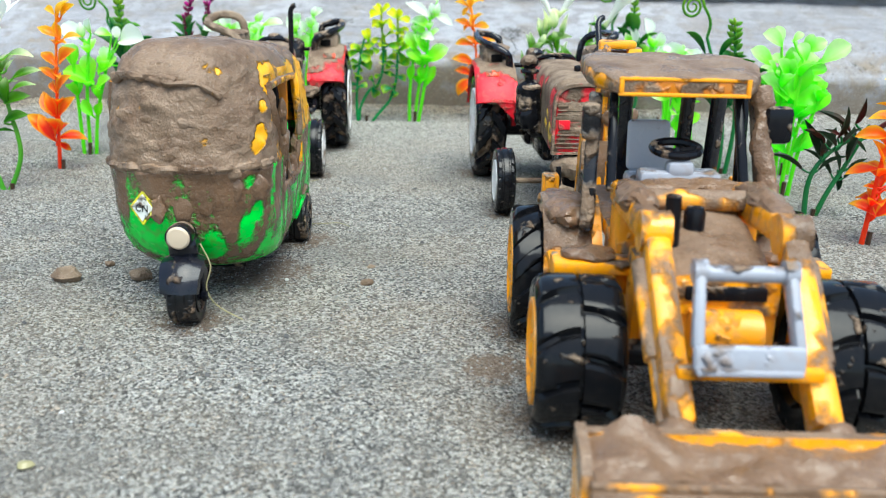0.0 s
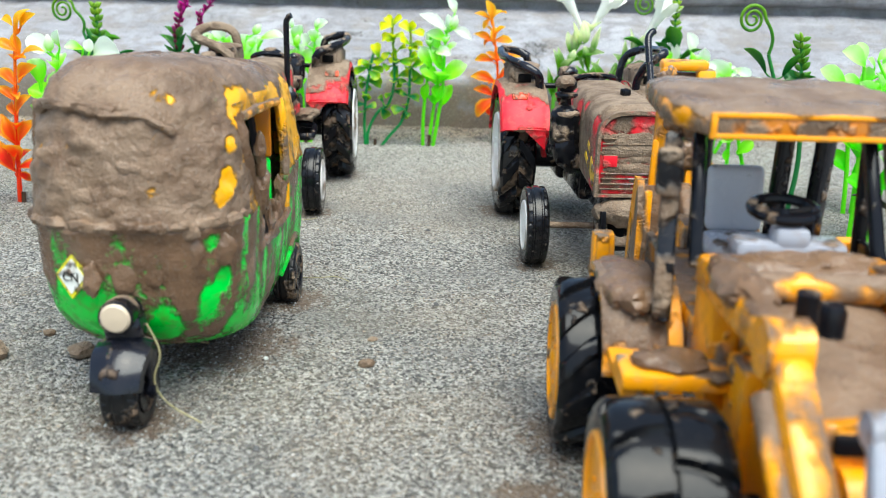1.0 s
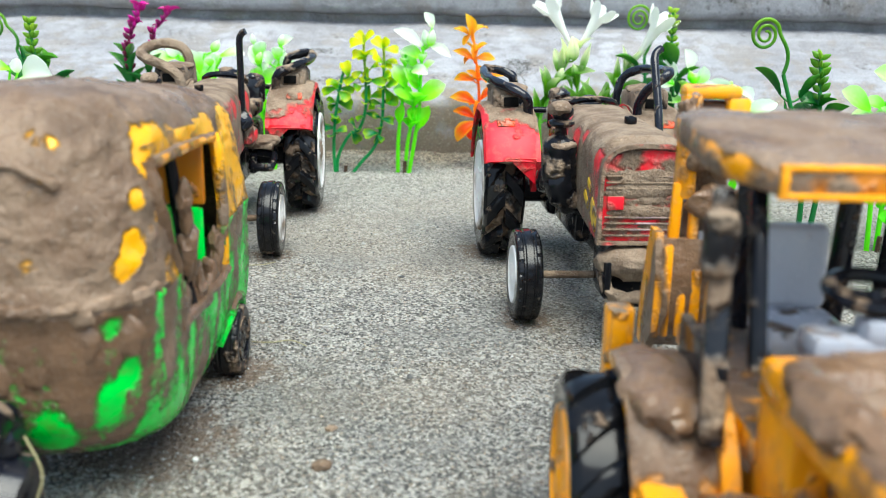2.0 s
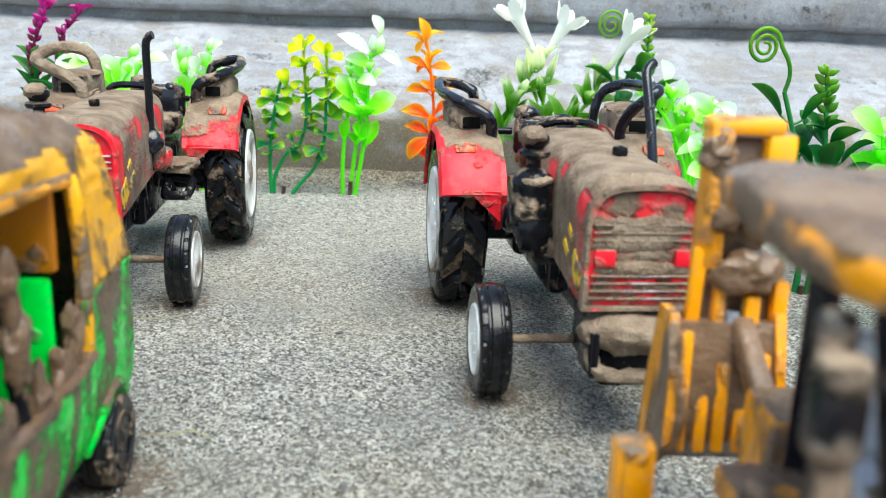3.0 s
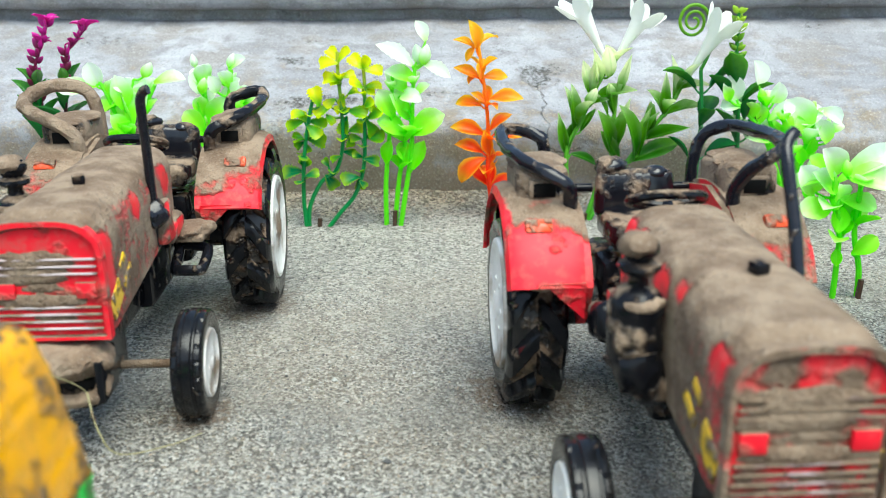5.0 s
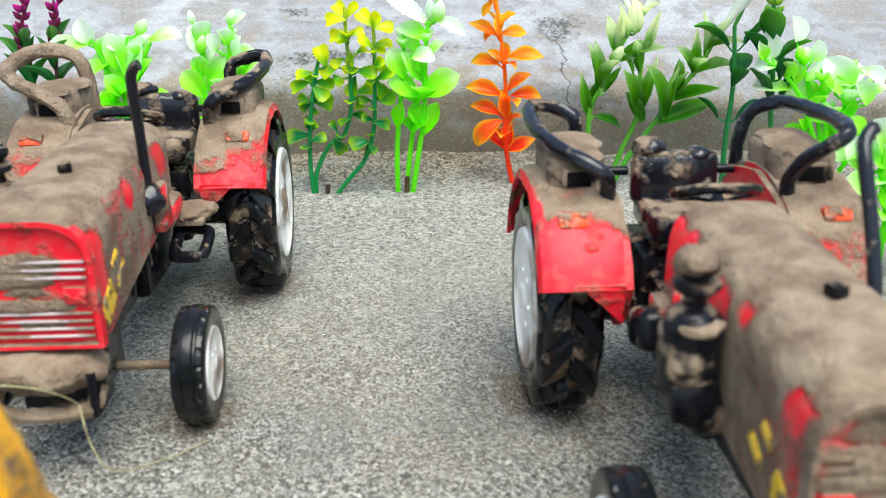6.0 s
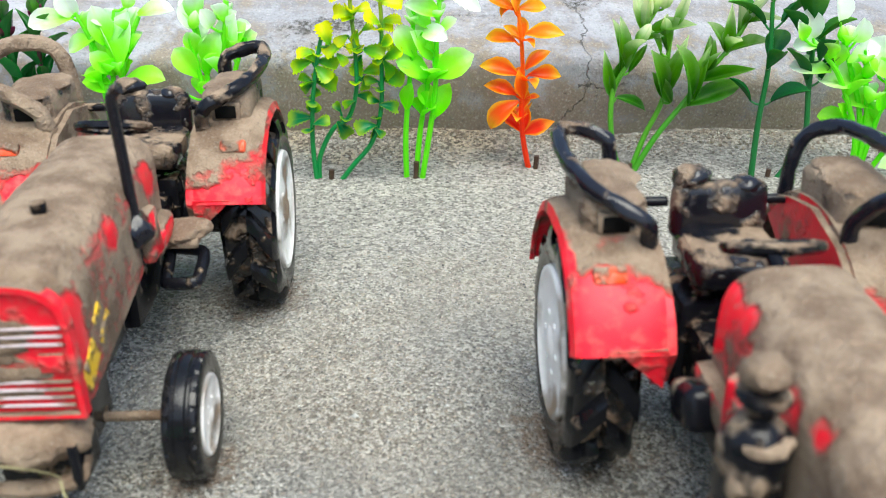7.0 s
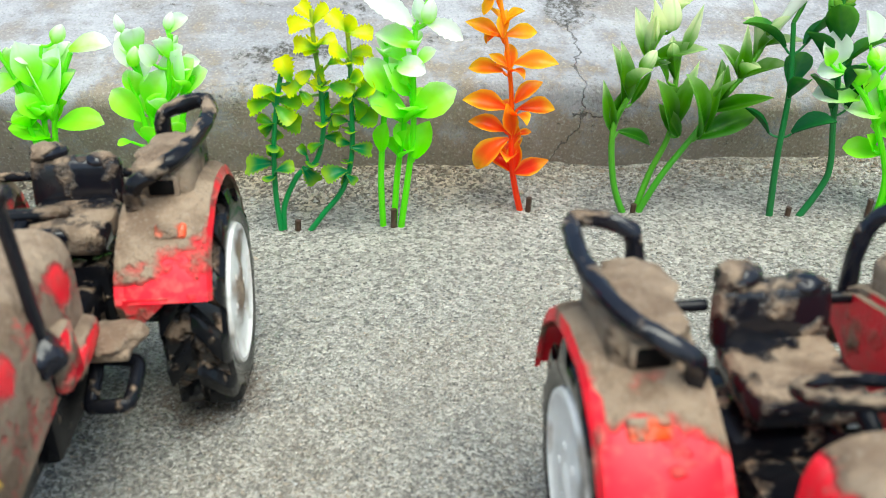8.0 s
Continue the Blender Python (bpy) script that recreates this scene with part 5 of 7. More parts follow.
        arm = part("mirror", box(B(), (2 + sgn * 31, 18, 82), (9.5 if sgn > 0 else 6.5, 5.5, 12.5), (0, 0, sgn * 8), 2), m_black_mud if sgn > 0 else m_black_caked, t, "black wing mirror spattered with mud")
        part("mirror_arm", cyl(B(), (sgn * 26, 21, 84), (2 + sgn * 31, 18, 84), 1.1, seg=8), m_black, arm)
        # rear mudguard
        rings = []
        for k in range(11):
            a = radians(165 - 11 * k)
            ring = []
            for x, r in ((27, 28), (30, 28.8), (40, 28.8), (43.5, 27.8), (43.5, 25.6), (27, 25.6)):
                ring.append((sgn * x, 33 + r * math.cos(a), 25 + r * math.sin(a)))
            rings.append(ring)
        part("mudguard", crusty(loft(B(), rings), 0.9, 0.14, sgn + 4), m_amber_roof, t, "yellow rear mudguard buried in mud")
        part("mud_crust", lump(B(), (sgn * 35.5, 27, 50), (8.0, 17, 5.0), 0.28, 0.12, 7 + sgn, 4), m_mud_wet, t, "thick mud over the mudguard")
        rings = []
        for k in range(11):
            a = radians(172 - 11 * k)
            rings.append([(sgn * x, 33 + r * math.cos(a), 25 + r * math.sin(a)) for x, r in ((24, 27), (24, 30.2), (27.4, 30.2), (27.4, 27))])
        part("mudguard_edge", loft(B(), rings), m_amber, t, "yellow inner rim of the mudguard")
        bm = box(B(), (sgn * 30, -13, 42), (26, 13, 4), (0, 0, 0), 1)
        box(bm, (sgn * 39, -6, 39), (8, 24, 3), (0, 0, 0), 1)
        part("step_plate", bm, m_amber, t, "yellow step plate")
        part("mud_crust", lump(B(), (sgn * 31, -13, 45), (9, 6, 2.4), 0.3, 0.2, 5), m_mud_wet, t)
        # stabiliser
        bm = box(B(), (sgn * 37, 68, 37), (6.6, 6.5, 32), (0, 0, 0), 1)
        box(bm, (sgn * 37.5, 65, 47), (4, 4, 12), (0, 0, 0), 1)
        box(bm, (sgn * 30, 70, 26), (20, 6, 6), (0, 0, 0), 1)
        box(bm, (sgn * 37.5, 68, 19), (12, 12, 3), (0, 0, 0), 1)
        part("stabiliser_leg", bm, m_amber, t, "yellow stabiliser leg")
    rings = []
    for y, z0, z1, hw in ((13, 92.5, 96, 21), (13.6, 91.2, 97.6, 22.5), (18, 91.4, 98.8, 25), (26, 91.6, 99.8, 28.4), (34, 91.8, 100.8, 29.6), (46, 92.2, 101.5, 29.6), (58, 92.4, 101.2, 29), (66, 92.6, 100.3, 28), (69.5, 93, 99, 26), (71, 93.6, 97, 24)):
        ring = []
        for k in range(28):
            a = 2 * math.pi * k / 28
            c, s = math.cos(a), math.sin(a)
            ring.append((hw * math.copysign(abs(c) ** 0.3, c), y, (z0 + z1) / 2 + (z1 - z0) / 2 * math.copysign(abs(s) ** 0.4, s)))
        rings.append(ring)
    bm = loft(B(), rings)
    bmesh.ops.subdivide_edges(bm, edges=[e for e in bm.edges if e.calc_length() > 4], cuts=2, use_grid_fill=True)
    crusty(bm, 0.9, 0.13, 3, lambda c: 1.0 if c.z > 95 else 0.3)
    roof = part("roof", bm, m_roof, t, "yellow cab roof covered in dried mud")
    part("roof_trim", box(B(), (0, 12.9, 97.0), (43, 1.8, 1.3), (0, 0, 0), 0.5), m_amber, roof)
    for sgn in (-1, 1):
        part("roof_trim", box(B(), (sgn * 20.6, 12.8, 94.3), (1.6, 1.8, 5.2), (0, 0, 0), 0.5), m_amber, roof)
    part("roof_trim", box(B(), (0, 12.8, 92.0), (43, 1.8, 1.3), (0, 0, 0), 0.5), m_amber, roof)
    part("lamp_bar", box(B(), (0, 13.2, 94.4), (40, 1.4, 4.4), (0, 0, 0), 0.5), m_lamp_bar, roof)
    # loader arms
    for sgn in (-1, 1):
        bm = bar(B(), (sgn * 18.8, 10, 60), (sgn * 18.8, -47, 62.5), 7.4, 8.5, 2)
        bar(bm, (sgn * 18.8, -43, 65), (sgn * 17.6, -90, 25), 7.4, 9.2, 2)
        cyl(bm, (sgn * 14.6, -47, 62.5), (sgn * 23, -47, 62.5), 5.8, seg=20)
        part("loader_arm", crusty(bm, 0.4, 0.2, sgn), m_amber_arm, t, "yellow lifting arm")
        bm = cyl(B(), (sgn * 22.5, -52, 55), (sgn * 21.5, -74, 36), 2.8, seg=14)
        cyl(bm, (sgn * 21.5, -74, 36), (sgn * 21, -90, 23), 1.7, seg=12)
        part("ram", bm, m_amber_mud, t)
        part("mud_crust", lump(B(), (sgn * 19, -18, 65), (5.5, 18, 3.5), 0.4, 0.14, sgn + 3), m_mud_wet, t, "mud along the lifting arm")
        part("bucket_pivot", lump(B(), (sgn * 19, -92, 25), (5, 5, 4.5), 0.2, 0.2, 2), m_mud_wet, t)
    part("cross_tube", cyl(B(), (-18, -12, 63), (18, -12, 63), 3.4, seg=18), m_amber_mud, t)
    part("cross_bar", box(B(), (0, -83, 37), (36, 3.4, 3.4), (0, 0, 0), 0.8), m_amber, t)
    bm = box(B(), (-1.5, -86.0, 42.0), (27, 3.2, 7.0), (-14, 0, 0), 1.2, 3)
    box(bm, (-1.5, -87.6, 39.2), (26, 2.2, 2.0), (-14, 0, 0), 0.8)
    hitch = part("quick_hitch", crusty(bm, 0.25, 0.2), m_grey, t, "pale grey bucket linkage")
    part("hitch_tube", cyl(B(), (-12.5, -75, 60), (9.5, -75, 60), 2.1, seg=18), m_grey, hitch)
    for sgn in (-1, 1):
        part("hitch_arm", crusty(cyl(bar(B(), (-1.5 + sgn * 11.0, -75, 61), (-1.5 + sgn * 12.2, -84.5, 43.5), 3.0, 4.6, 1.2), (-1.5 + sgn * 9.4, -75, 60.5), (-1.5 + sgn * 12.8, -75, 60.5), 3.1, seg=16), 0.15, 0.3), m_grey, hitch)
    # bucket
    bm = B()
    prof = [(-101, 31), (-102, 20), (-106, 9), (-114, 5), (-128, 3.5), (-128.5, 5.5), (-115, 7.5), (-108, 11.5), (-105, 21), (-104, 31)]
    loft(bm, [[(-42.5, y, z) for y, z in prof], [(42.5, y, z) for y, z in prof]])
    bucket = part("bucket", bm, m_amber_mud, t, "yellow front bucket heaped with mud")
    for sgn in (-1, 1):
        side = [(-101, 32), (-103, 12), (-113, 5.5), (-127, 4.5), (-121, 20), (-118, 28), (-112, 31)]
        part("side_plate", loft(B(), [[(sgn * 42, y, z) for y, z in side], [(sgn * 44.5, y, z) for y, z in side]]), m_amber_mud, bucket)
    part("front_lip", box(B(), (0, -119.8, 27), (86, 2.4, 2.2), (-12, 0, 0), 0.7), m_bucket_lip, bucket)
    part("front_lip", box(B(), (0, -123, 16.5), (86, 2.6, 20), (-14, 0, 0), 0.8), m_bucket_lip, bucket)
    rings = []
    for k in range(61):
        x = -42 + 84 * k / 60
        ring = []
        for j in range(15):
            f = j / 14
            y = -102.5 - 17.5 * f
            ring.append((x, y, 28.3 + 2.2 * noise.fractal(Vector((x * 0.09, y * 0.12, 1)), 0.8, 2, 4) + (5.5 * math.exp(-((abs(x) - 31) / 6) ** 2) + 1.0) * (1 - f) ** 2))
        ring += [(x, -119, 12), (x, -105, 12)]
        rings.append(ring)
    part("mud_fill", loft(B(), rings), m_mud_wet, bucket, "wet brown mud filling the bucket")
    # backhoe, folded up behind the cab
    part("slew_frame", box(B(), (0, 80, 40), (24, 16, 30), (0, 0, 0), 2), m_amber_mud, t)
    part("boom", crusty(bar(B(), (-3, 86, 38), (-4, 115, 58), 5, 6, 1.5), 0.6, 0.16), m_mud_wet, t, "backhoe boom under wet mud")
    head = part("bracket", crusty(box(B(), (-6.3, 119, 99.3), (16, 7, 3.6), (0, 0, 0), 1.2), 0.3, 0.2), m_amber, t, "yellow top bracket of the backhoe")
    bm = box(B(), (-12, 118, 84), (5.2, 7, 30), (0, 0, 2), 1)
    part("bracket_plate", crusty(bm, 0.5, 0.2, 3), m_amber_arm, head, "yellow bracket plate")
    bm = box(B(), (1.2, 119, 91.5), (6.6, 8, 14), (0, 0, -4), 1.6)
    part("bracket_plate", crusty(bm, 0.5, 0.2, 4), m_amber_side, head, "yellow bracket plate")
    for c, r, amp, freq, seed, fine in (((-12.0, 115.4, 94), (3.4, 2.4, 5.0), 0.6, 0.3, 3, 4), ((-9.5, 114.5, 81), (3.4, 2.6, 3.8), 0.4, 0.2, 5, 3), ((-2.5, 113.8, 82), (4.4, 3.2, 6), 0.35, 0.2, 7, 3), ((-4, 114, 69), (6.5, 4, 5.0), 0.4, 0.16, 9, 4)):
        part("mud_crust", lump(B(), c, r, amp, freq, seed, fine), m_mud_wet, t, "knob of mud on the backhoe")
    bm = box(B(), (-4.5, 121.5, 80), (11, 5, 34), (0, 0, 0), 1.5)
    box(bm, (-3.5, 120.5, 53), (17, 6, 30), (0, 0, 0), 1.5)
    part("dipper_arm", crusty(bm, 0.7, 0.14, 5), m_mud_wet, t, "backhoe dipper arm coated in wet mud")
    for x, y, z0, z1, w, lean in ((-14, 116, 74, 52, 3.2, -0.6), (-9, 115.5, 66, 42, 2.6, 0.0), (-2, 115, 64, 36, 4.0, -0.3), (4.2, 116, 67, 44, 3.6, 0.2), (-12, 113, 52, 34, 3.4, -0.4)):
        bm = bar(B(), (x, y, z0), (x + lean, y, z1), w, 3.4, 0.8)
        part("link_plate", crusty(bm, 0.4, 0.2, z0), m_amber_link, t, "yellow link plate streaked with mud")
    part("ram", cyl(B(), (-6, 114.6, 60), (-6.4, 114, 38), 1.5, seg=12), m_grey, t)
    bm = B()
    prof = [(113, 58), (109, 44), (110, 32), (118, 24), (131, 23), (131, 26), (120, 27), (113.5, 34), (112.5, 44), (117, 58)]
    loft(bm, [[(-18, y, z) for y, z in prof], [(3, y, z) for y, z in prof]])
    dig = part("digging_bucket", crusty(bm, 0.5, 0.2), m_mud_wet, t, "small digging bucket clogged with mud")
    for x in (-20, 3):
        side = [(113, 60), (108, 46), (109, 31), (117, 23), (131, 22), (127, 40), (120, 60)]
        part("side_plate", crusty(loft(B(), [[(x, y, z) for y, z in side], [(x + 2.2, y, z) for y, z in side]]), 0.4, 0.2), m_amber_streaked, dig)
    for x, z in ((-16.5, 57), (-12, 44), (-8, 50), (-3.5, 40), (0.5, 52)):
        part("rib", bar(B(), (x, 110.5, z), (x - 0.2, 108.8, 30), 2.8, 2.6, 0.8), m_amber_link, dig)
    return t


LOADER = loader()
LOADER.matrix_world = pose(0.0885, 0.30, 0, 0, 0, -0.5)


# ---- plastic plants ----
OUTLINES = {"spoon": ((0, .06), (.15, .13), (.4, .28), (.65, .33), (.85, .25), (.95, .14), (1, .02)),
            "round": ((0, .08), (.1, .24), (.35, .40), (.6, .42), (.85, .28), (.95, .15), (1, .02)),
            "lance": ((0, .04), (.2, .18), (.45, .24), (.7, .16), (.9, .06), (1, .005)),
            "oval": ((0, .06), (.25, .22), (.5, .30), (.75, .23), (.92, .09), (1, .01)),
            "petal": ((0, .05), (.2, .18), (.42, .33), (.62, .32), (.85, .15), (1, .006)),
            "fan": ((0, .08), (.3, .26), (.6, .42), (.85, .44), (1, .26)),
            "blade": ((0, .03), (.2, .10), (.5, .13), (.8, .07), (1, .004))}


def leaf_mesh(name, material, shape, bend=35.0, cup=0.5, fold=0.15, teeth=0.0, twist=0.0, n=10):
    """A unit leaf along +y: a blade cupped upwards across, arched along its length, with real thickness."""
    across = (-1.0, -0.7, -0.35, 0.0, 0.35, 0.7, 1.0)
    knots = OUTLINES[shape]
    m, off = len(across), n * len(across)
    verts, faces = [], []
    for layer in (0, 1):
        y, z = 0.0, 0.0
        for i in range(n):
            f = i / (n - 1)
            a = -radians(bend) * f
            if i:
                y, z = y + math.cos(a) / (n - 1), z + math.sin(a) / (n - 1)
            for (f0, w0), (f1, w1) in zip(knots, knots[1:]):
                if f0 <= f <= f1:
                    u = (f - f0) / (f1 - f0)
                    w = w0 + (w1 - w0) * u
            for c in across:
                x = c * w * (1.0 + (teeth * (1 if i % 2 else -1) if abs(c) == 1 else 0))
                lift = cup * c * c * w + fold * abs(c) * w + twist * c * w * f
                thick = 0.03 * (1 - 0.6 * abs(c)) * (1 - 0.5 * f) if layer else 0.0
                h = lift - thick
                verts.append((x, y - math.sin(a) * h, z + math.cos(a) * h))
    for i in range(n - 1):
        for k in range(m - 1):
            q = (i * m + k, i * m + k + 1, (i + 1) * m + k + 1, (i + 1) * m + k)
            faces.append(q)
            faces.append(tuple(off + v for v in q[::-1]))
        for k in (0, m - 1):
            a, b = i * m + k, (i + 1) * m + k
            faces.append((a, b, off + b, off + a) if k == 0 else (b, a, off + a, off + b))
    for i in (0, n - 1):
        for k in range(m - 1):
            a, b = i * m + k, i * m + k + 1
            faces.append((b, a, off + a, off + b) if i == 0 else (a, b, off + b, off + a))
    me = bpy.data.meshes.new(name)
    me.from_pydata(verts, [], faces)
    me.materials.append(material)
    blade = me.uv_layers.new(name="blade")
    for loop in me.loops:
        k = loop.vertex_index % off
        blade.data[loop.index].uv = (abs(across[k % m]), (k // m) / (n - 1))
    me.polygons.foreach_set("use_smooth", [True] * len(me.polygons))
    me.set_sharp_from_angle(angle=radians(60))
    return me


def leaf_set(material, shape, bend, cup, name="leaf", **k):
    """Four leaves of one kind, each bent and rolled a little differently."""
    return [leaf_mesh(name, material, shape, bend * b, cup * c, twist=t, **k) for b, c, t in ((1, 1, 0.1), (0.45, 1.3, -0.25), (1.5, 0.7, 0.3), (0.8, 0.5, -0.1))]


def egg_mesh(name, material):
    """A unit bud along +y, its petals' seams pressed in."""
    bm = B()
    prof = [(max(0.004, 0.29 * math.sin(math.pi * f ** 0.8) ** 0.75), f) for f in (0.0, 0.04, 0.12, 0.25, 0.4, 0.55, 0.7, 0.85, 0.95, 1.0)]
    lathe(bm, prof, axis="y", seg=12)
    for k, v in enumerate(bm.verts):
        if k % 4 == 0:
            v.co.x *= 0.88
            v.co.z *= 0.88
    me = bpy.data.meshes.new(name)
    bm.to_mesh(me)
    bm.free()
    me.materials.append(material)
    me.polygons.foreach_set("use_smooth", [True] * len(me.polygons))
    return me


L_LIME = leaf_set(m_lime, "spoon", 24, 0.42, fold=0.2)
L_LIME_GREEN = leaf_set(m_lime_green, "spoon", 26, 0.42, fold=0.2)
L_LIME_UP = leaf_set(m_lime, "oval", 16, 0.55)
L_LIME_TOP = leaf_set(m_lime_white, "oval", 26, 0.35, teeth=0.06, n=15)
L_LIME_ROUND = leaf_set(m_lime_white, "round", 30, 0.5)
L_LIME_LOW = leaf_set(m_lime_low, "spoon", 28, 0.42, fold=0.2)
E_LIME = [egg_mesh("bud", m_lime)]
L_ORANGE = leaf_set(m_orange_leaf, "petal", 58, 0.35, n=12)
L_YG = leaf_set(m_yellowgreen, "fan", 32, 0.32, teeth=0.16, n=15)
L_LILY = leaf_set(m_lily_leaf, "lance", 30, 0.55, fold=0.3)
L_LILY_WIDE = leaf_set(m_lily_leaf, "oval", 40, 0.3)
E_LILY = [egg_mesh("bud", m_lily_leaf)]
L_DARK = leaf_set(m_dark_leaf, "oval", 30, 0.4, fold=0.3)
L_DARKBLADE = leaf_set(m_dark_leaf, "lance", 40, 0.4, fold=0.4)
E_DARK = [egg_mesh("bud", m_tip)]
L_RED = leaf_set(m_darkred_leaf, "blade", 25, 0.5, fold=0.5)
E_PURPLE = [egg_mesh("bud", m_purple)]
L_PURPLE = leaf_set(m_purple, "oval", 50, 0.4, name="petal")
PLANTS = "plastic plants along the sand"


# where each leaf stands on its plant: foot x and z in millimetres, rise in degrees, length, kind
LIME4_LEAVES = [
    (-3.2, 36.1, 80, 13.7, "oval"), (4.5, 35.4, 76, 10.7, "oval"), (10.9, 33.2, 70, 16.7, "oval"), (9.5, 34.7, 113, 14, "spoon"), (8.6, 51.7, 150, 18.4, "broad"), (11.1, 52.4, 33, 20.9, "spoon"), (9.2, 60.1, 125, 17.6, "oval"),
    (1.2, 61.3, 118, 17.1, "spoon"), (5.2, 73.2, 0, 10.9, "round"), (8.4, 75.2, 140, 15.3, "oval"), (12.8, 73.1, 47, 10.1, "spoon"), (11.6, 89.2, 155, 22.3, "wide"), (17, 90.5, -28, 17.2, "wide"), (16.1, 89.2, 108, 12, "bud"),
    (17.3, 89.6, 82, 11.9, "bud"), (12.7, 81.1, 168, 17.1, "oval"), (8.8, 65.1, 134, 14.2, "spoon"), (12.7, 72, 158, 8.6, "round"), (18.8, 102, 120, 11.8, "oval")]
YG1_LEAVES = [
    (5.9, 68.3, 107, 10.6), (-1.2, 64.2, -176, 9), (-2.8, 60.1, -153, 10.5), (-0.8, 59.4, -7, 9.9), (-0.8, 58, -34, 8.8), (-3.4, 49.6, 158, 6.9), (-2.7, 50.3, -13, 11),
    (-2.8, 47.5, -74, 5.2), (-4.1, 35.4, 127, 4.5), (-4.3, 34.2, 39, 5.9), (-4.9, 32.2, -175, 12.4), (-3.2, 30.3, 12, 8), (-3.1, 48.2, -153, 6.2), (-1, 59.4, 129, 6.7)]
YG2_LEAVES = [
    (16.6, 91, 176, 9.8), (16.6, 91.7, 129, 8.7), (17.3, 91.7, 49, 9), (17.5, 82.4, 165, 9.3), (18.9, 83.7, 13, 6.9), (19.2, 75, -104, 7), (21.3, 74.3, 30, 5.9),
    (20.3, 67.5, -170, 6.3), (21.6, 65.5, -8, 9.7), (14.3, 71.6, -144, 6.5), (12.1, 67.6, -152, 9.3), (9.1, 63.5, -41, 5.9), (20.1, 62, -103, 9.2), (21.1, 54.4, 7, 8.1),
    (21.7, 52.3, -87, 7), (16.4, 41, -155, 6), (17.1, 42.5, -20, 7.8), (9, 33.9, 122, 5.4), (7.4, 30.3, -55, 9.8), (18.2, 81.1, -167, 5.6)]
YG3_LEAVES = [
    (29.9, 87.6, 137, 10.1), (29.9, 88.3, 58, 7.3), (30.6, 87, -4, 9.8), (29.6, 78.3, 146, 7.8), (30.2, 77.6, 12, 9.5), (28.8, 75.6, 5, 7.1), (29.2, 68.9, -28, 6.5),
    (29.9, 67.5, 31, 7), (31, 60.6, -75, 9.5), (31.7, 61.3, 28, 9.2), (30, 50.9, -5, 10.4), (27.9, 49.5, 164, 6.3), (28.9, 39.6, -11, 8.9), (28.2, 39.6, 162, 5.7),
    (26.5, 29.5, 178, 8.9), (26.4, 28, -43, 5.4), (25.7, 28.1, -85, 6.7)]
ORANGE5_LEAVES = [
    (-11.8, 95.2, 92, 16.2), (-10.3, 97.9, 48, 13.5), (-12.6, 96.4, 157, 12.9), (-12.6, 97, -130, 8.8), (-9.2, 79.6, 83, 11.6), (-9.9, 79.6, 153, 16.2), (-8.4, 80.4, 7, 15.3),
    (-10.7, 81.2, -168, 9.4), (-6.5, 65.3, 82, 12.3), (-8.9, 64.8, 165, 16.1), (-4.3, 68.8, 13, 17.2), (-6.6, 67.2, 148, 9.8), (-3.9, 51.8, 59, 15.1), (-7.4, 48.6, 155, 19.2),
    (-2.4, 48.6, -5, 16.9), (-4.3, 37, 99, 15.3), (-8, 38.5, 148, 16.5), (-6.5, 35.8, -161, 19.6), (-2.9, 36.6, 19, 7.5), (-4.5, 31.4, 80, 10.7), (-4, 19.2, 130, 19),
    (-3.3, 19.2, 39, 15.2), (-2.8, 19.8, 91, 15.3)]
LILY6A_LEAVES = [
    (-9.8, 38.1, 101, 24.5, "lance"), (-9.1, 39.7, 71, 20.9, "lance"), (-6.5, 51, 90, 26.9, "lance"), (-2.6, 51, 57, 16.9, "lance"), (-7.4, 38.4, -13, 19.1, "wide"), (-0, 66, 71, 12.2, "bud"), (3.5, 74.5, 86, 15.9, "lance"),
    (4.2, 68.3, 14, 24.1, "lance"), (2.7, 66.7, 10, 10.2, "lance"), (5.1, 77.5, 99, 20.2, "lance"), (14.9, 38.8, 106, 26.8, "wide"), (15.6, 39.6, 79, 31.4, "lance"), (19, 36.3, 123, 19.2, "wide"), (17.9, 72.9, 76, 21, "lance"),
    (12.7, 80.6, 102, 18, "bud"), (11.7, 60.7, 117, 14, "lance")]
LILY6B_LEAVES = [
    (27.8, 36.3, 103, 33.4, "wide"), (30.1, 37.9, 84, 27.9, "lance"), (27.1, 34.7, 25, 29.1, "wide"), (32.6, 46, 19, 25.5, "lance"), (45.4, 60.3, 13, 23.9, "lance"), (43.1, 60.3, 92, 24.1, "lance"), (48.7, 66.5, 94, 26, "lance"),
    (44.6, 60.6, 103, 12, "bud"), (51.8, 74.3, 15, 16.8, "lance"), (34, 47.9, 81, 19.2, "lance"), (50.5, 72.3, 69, 17.1, "lance")]
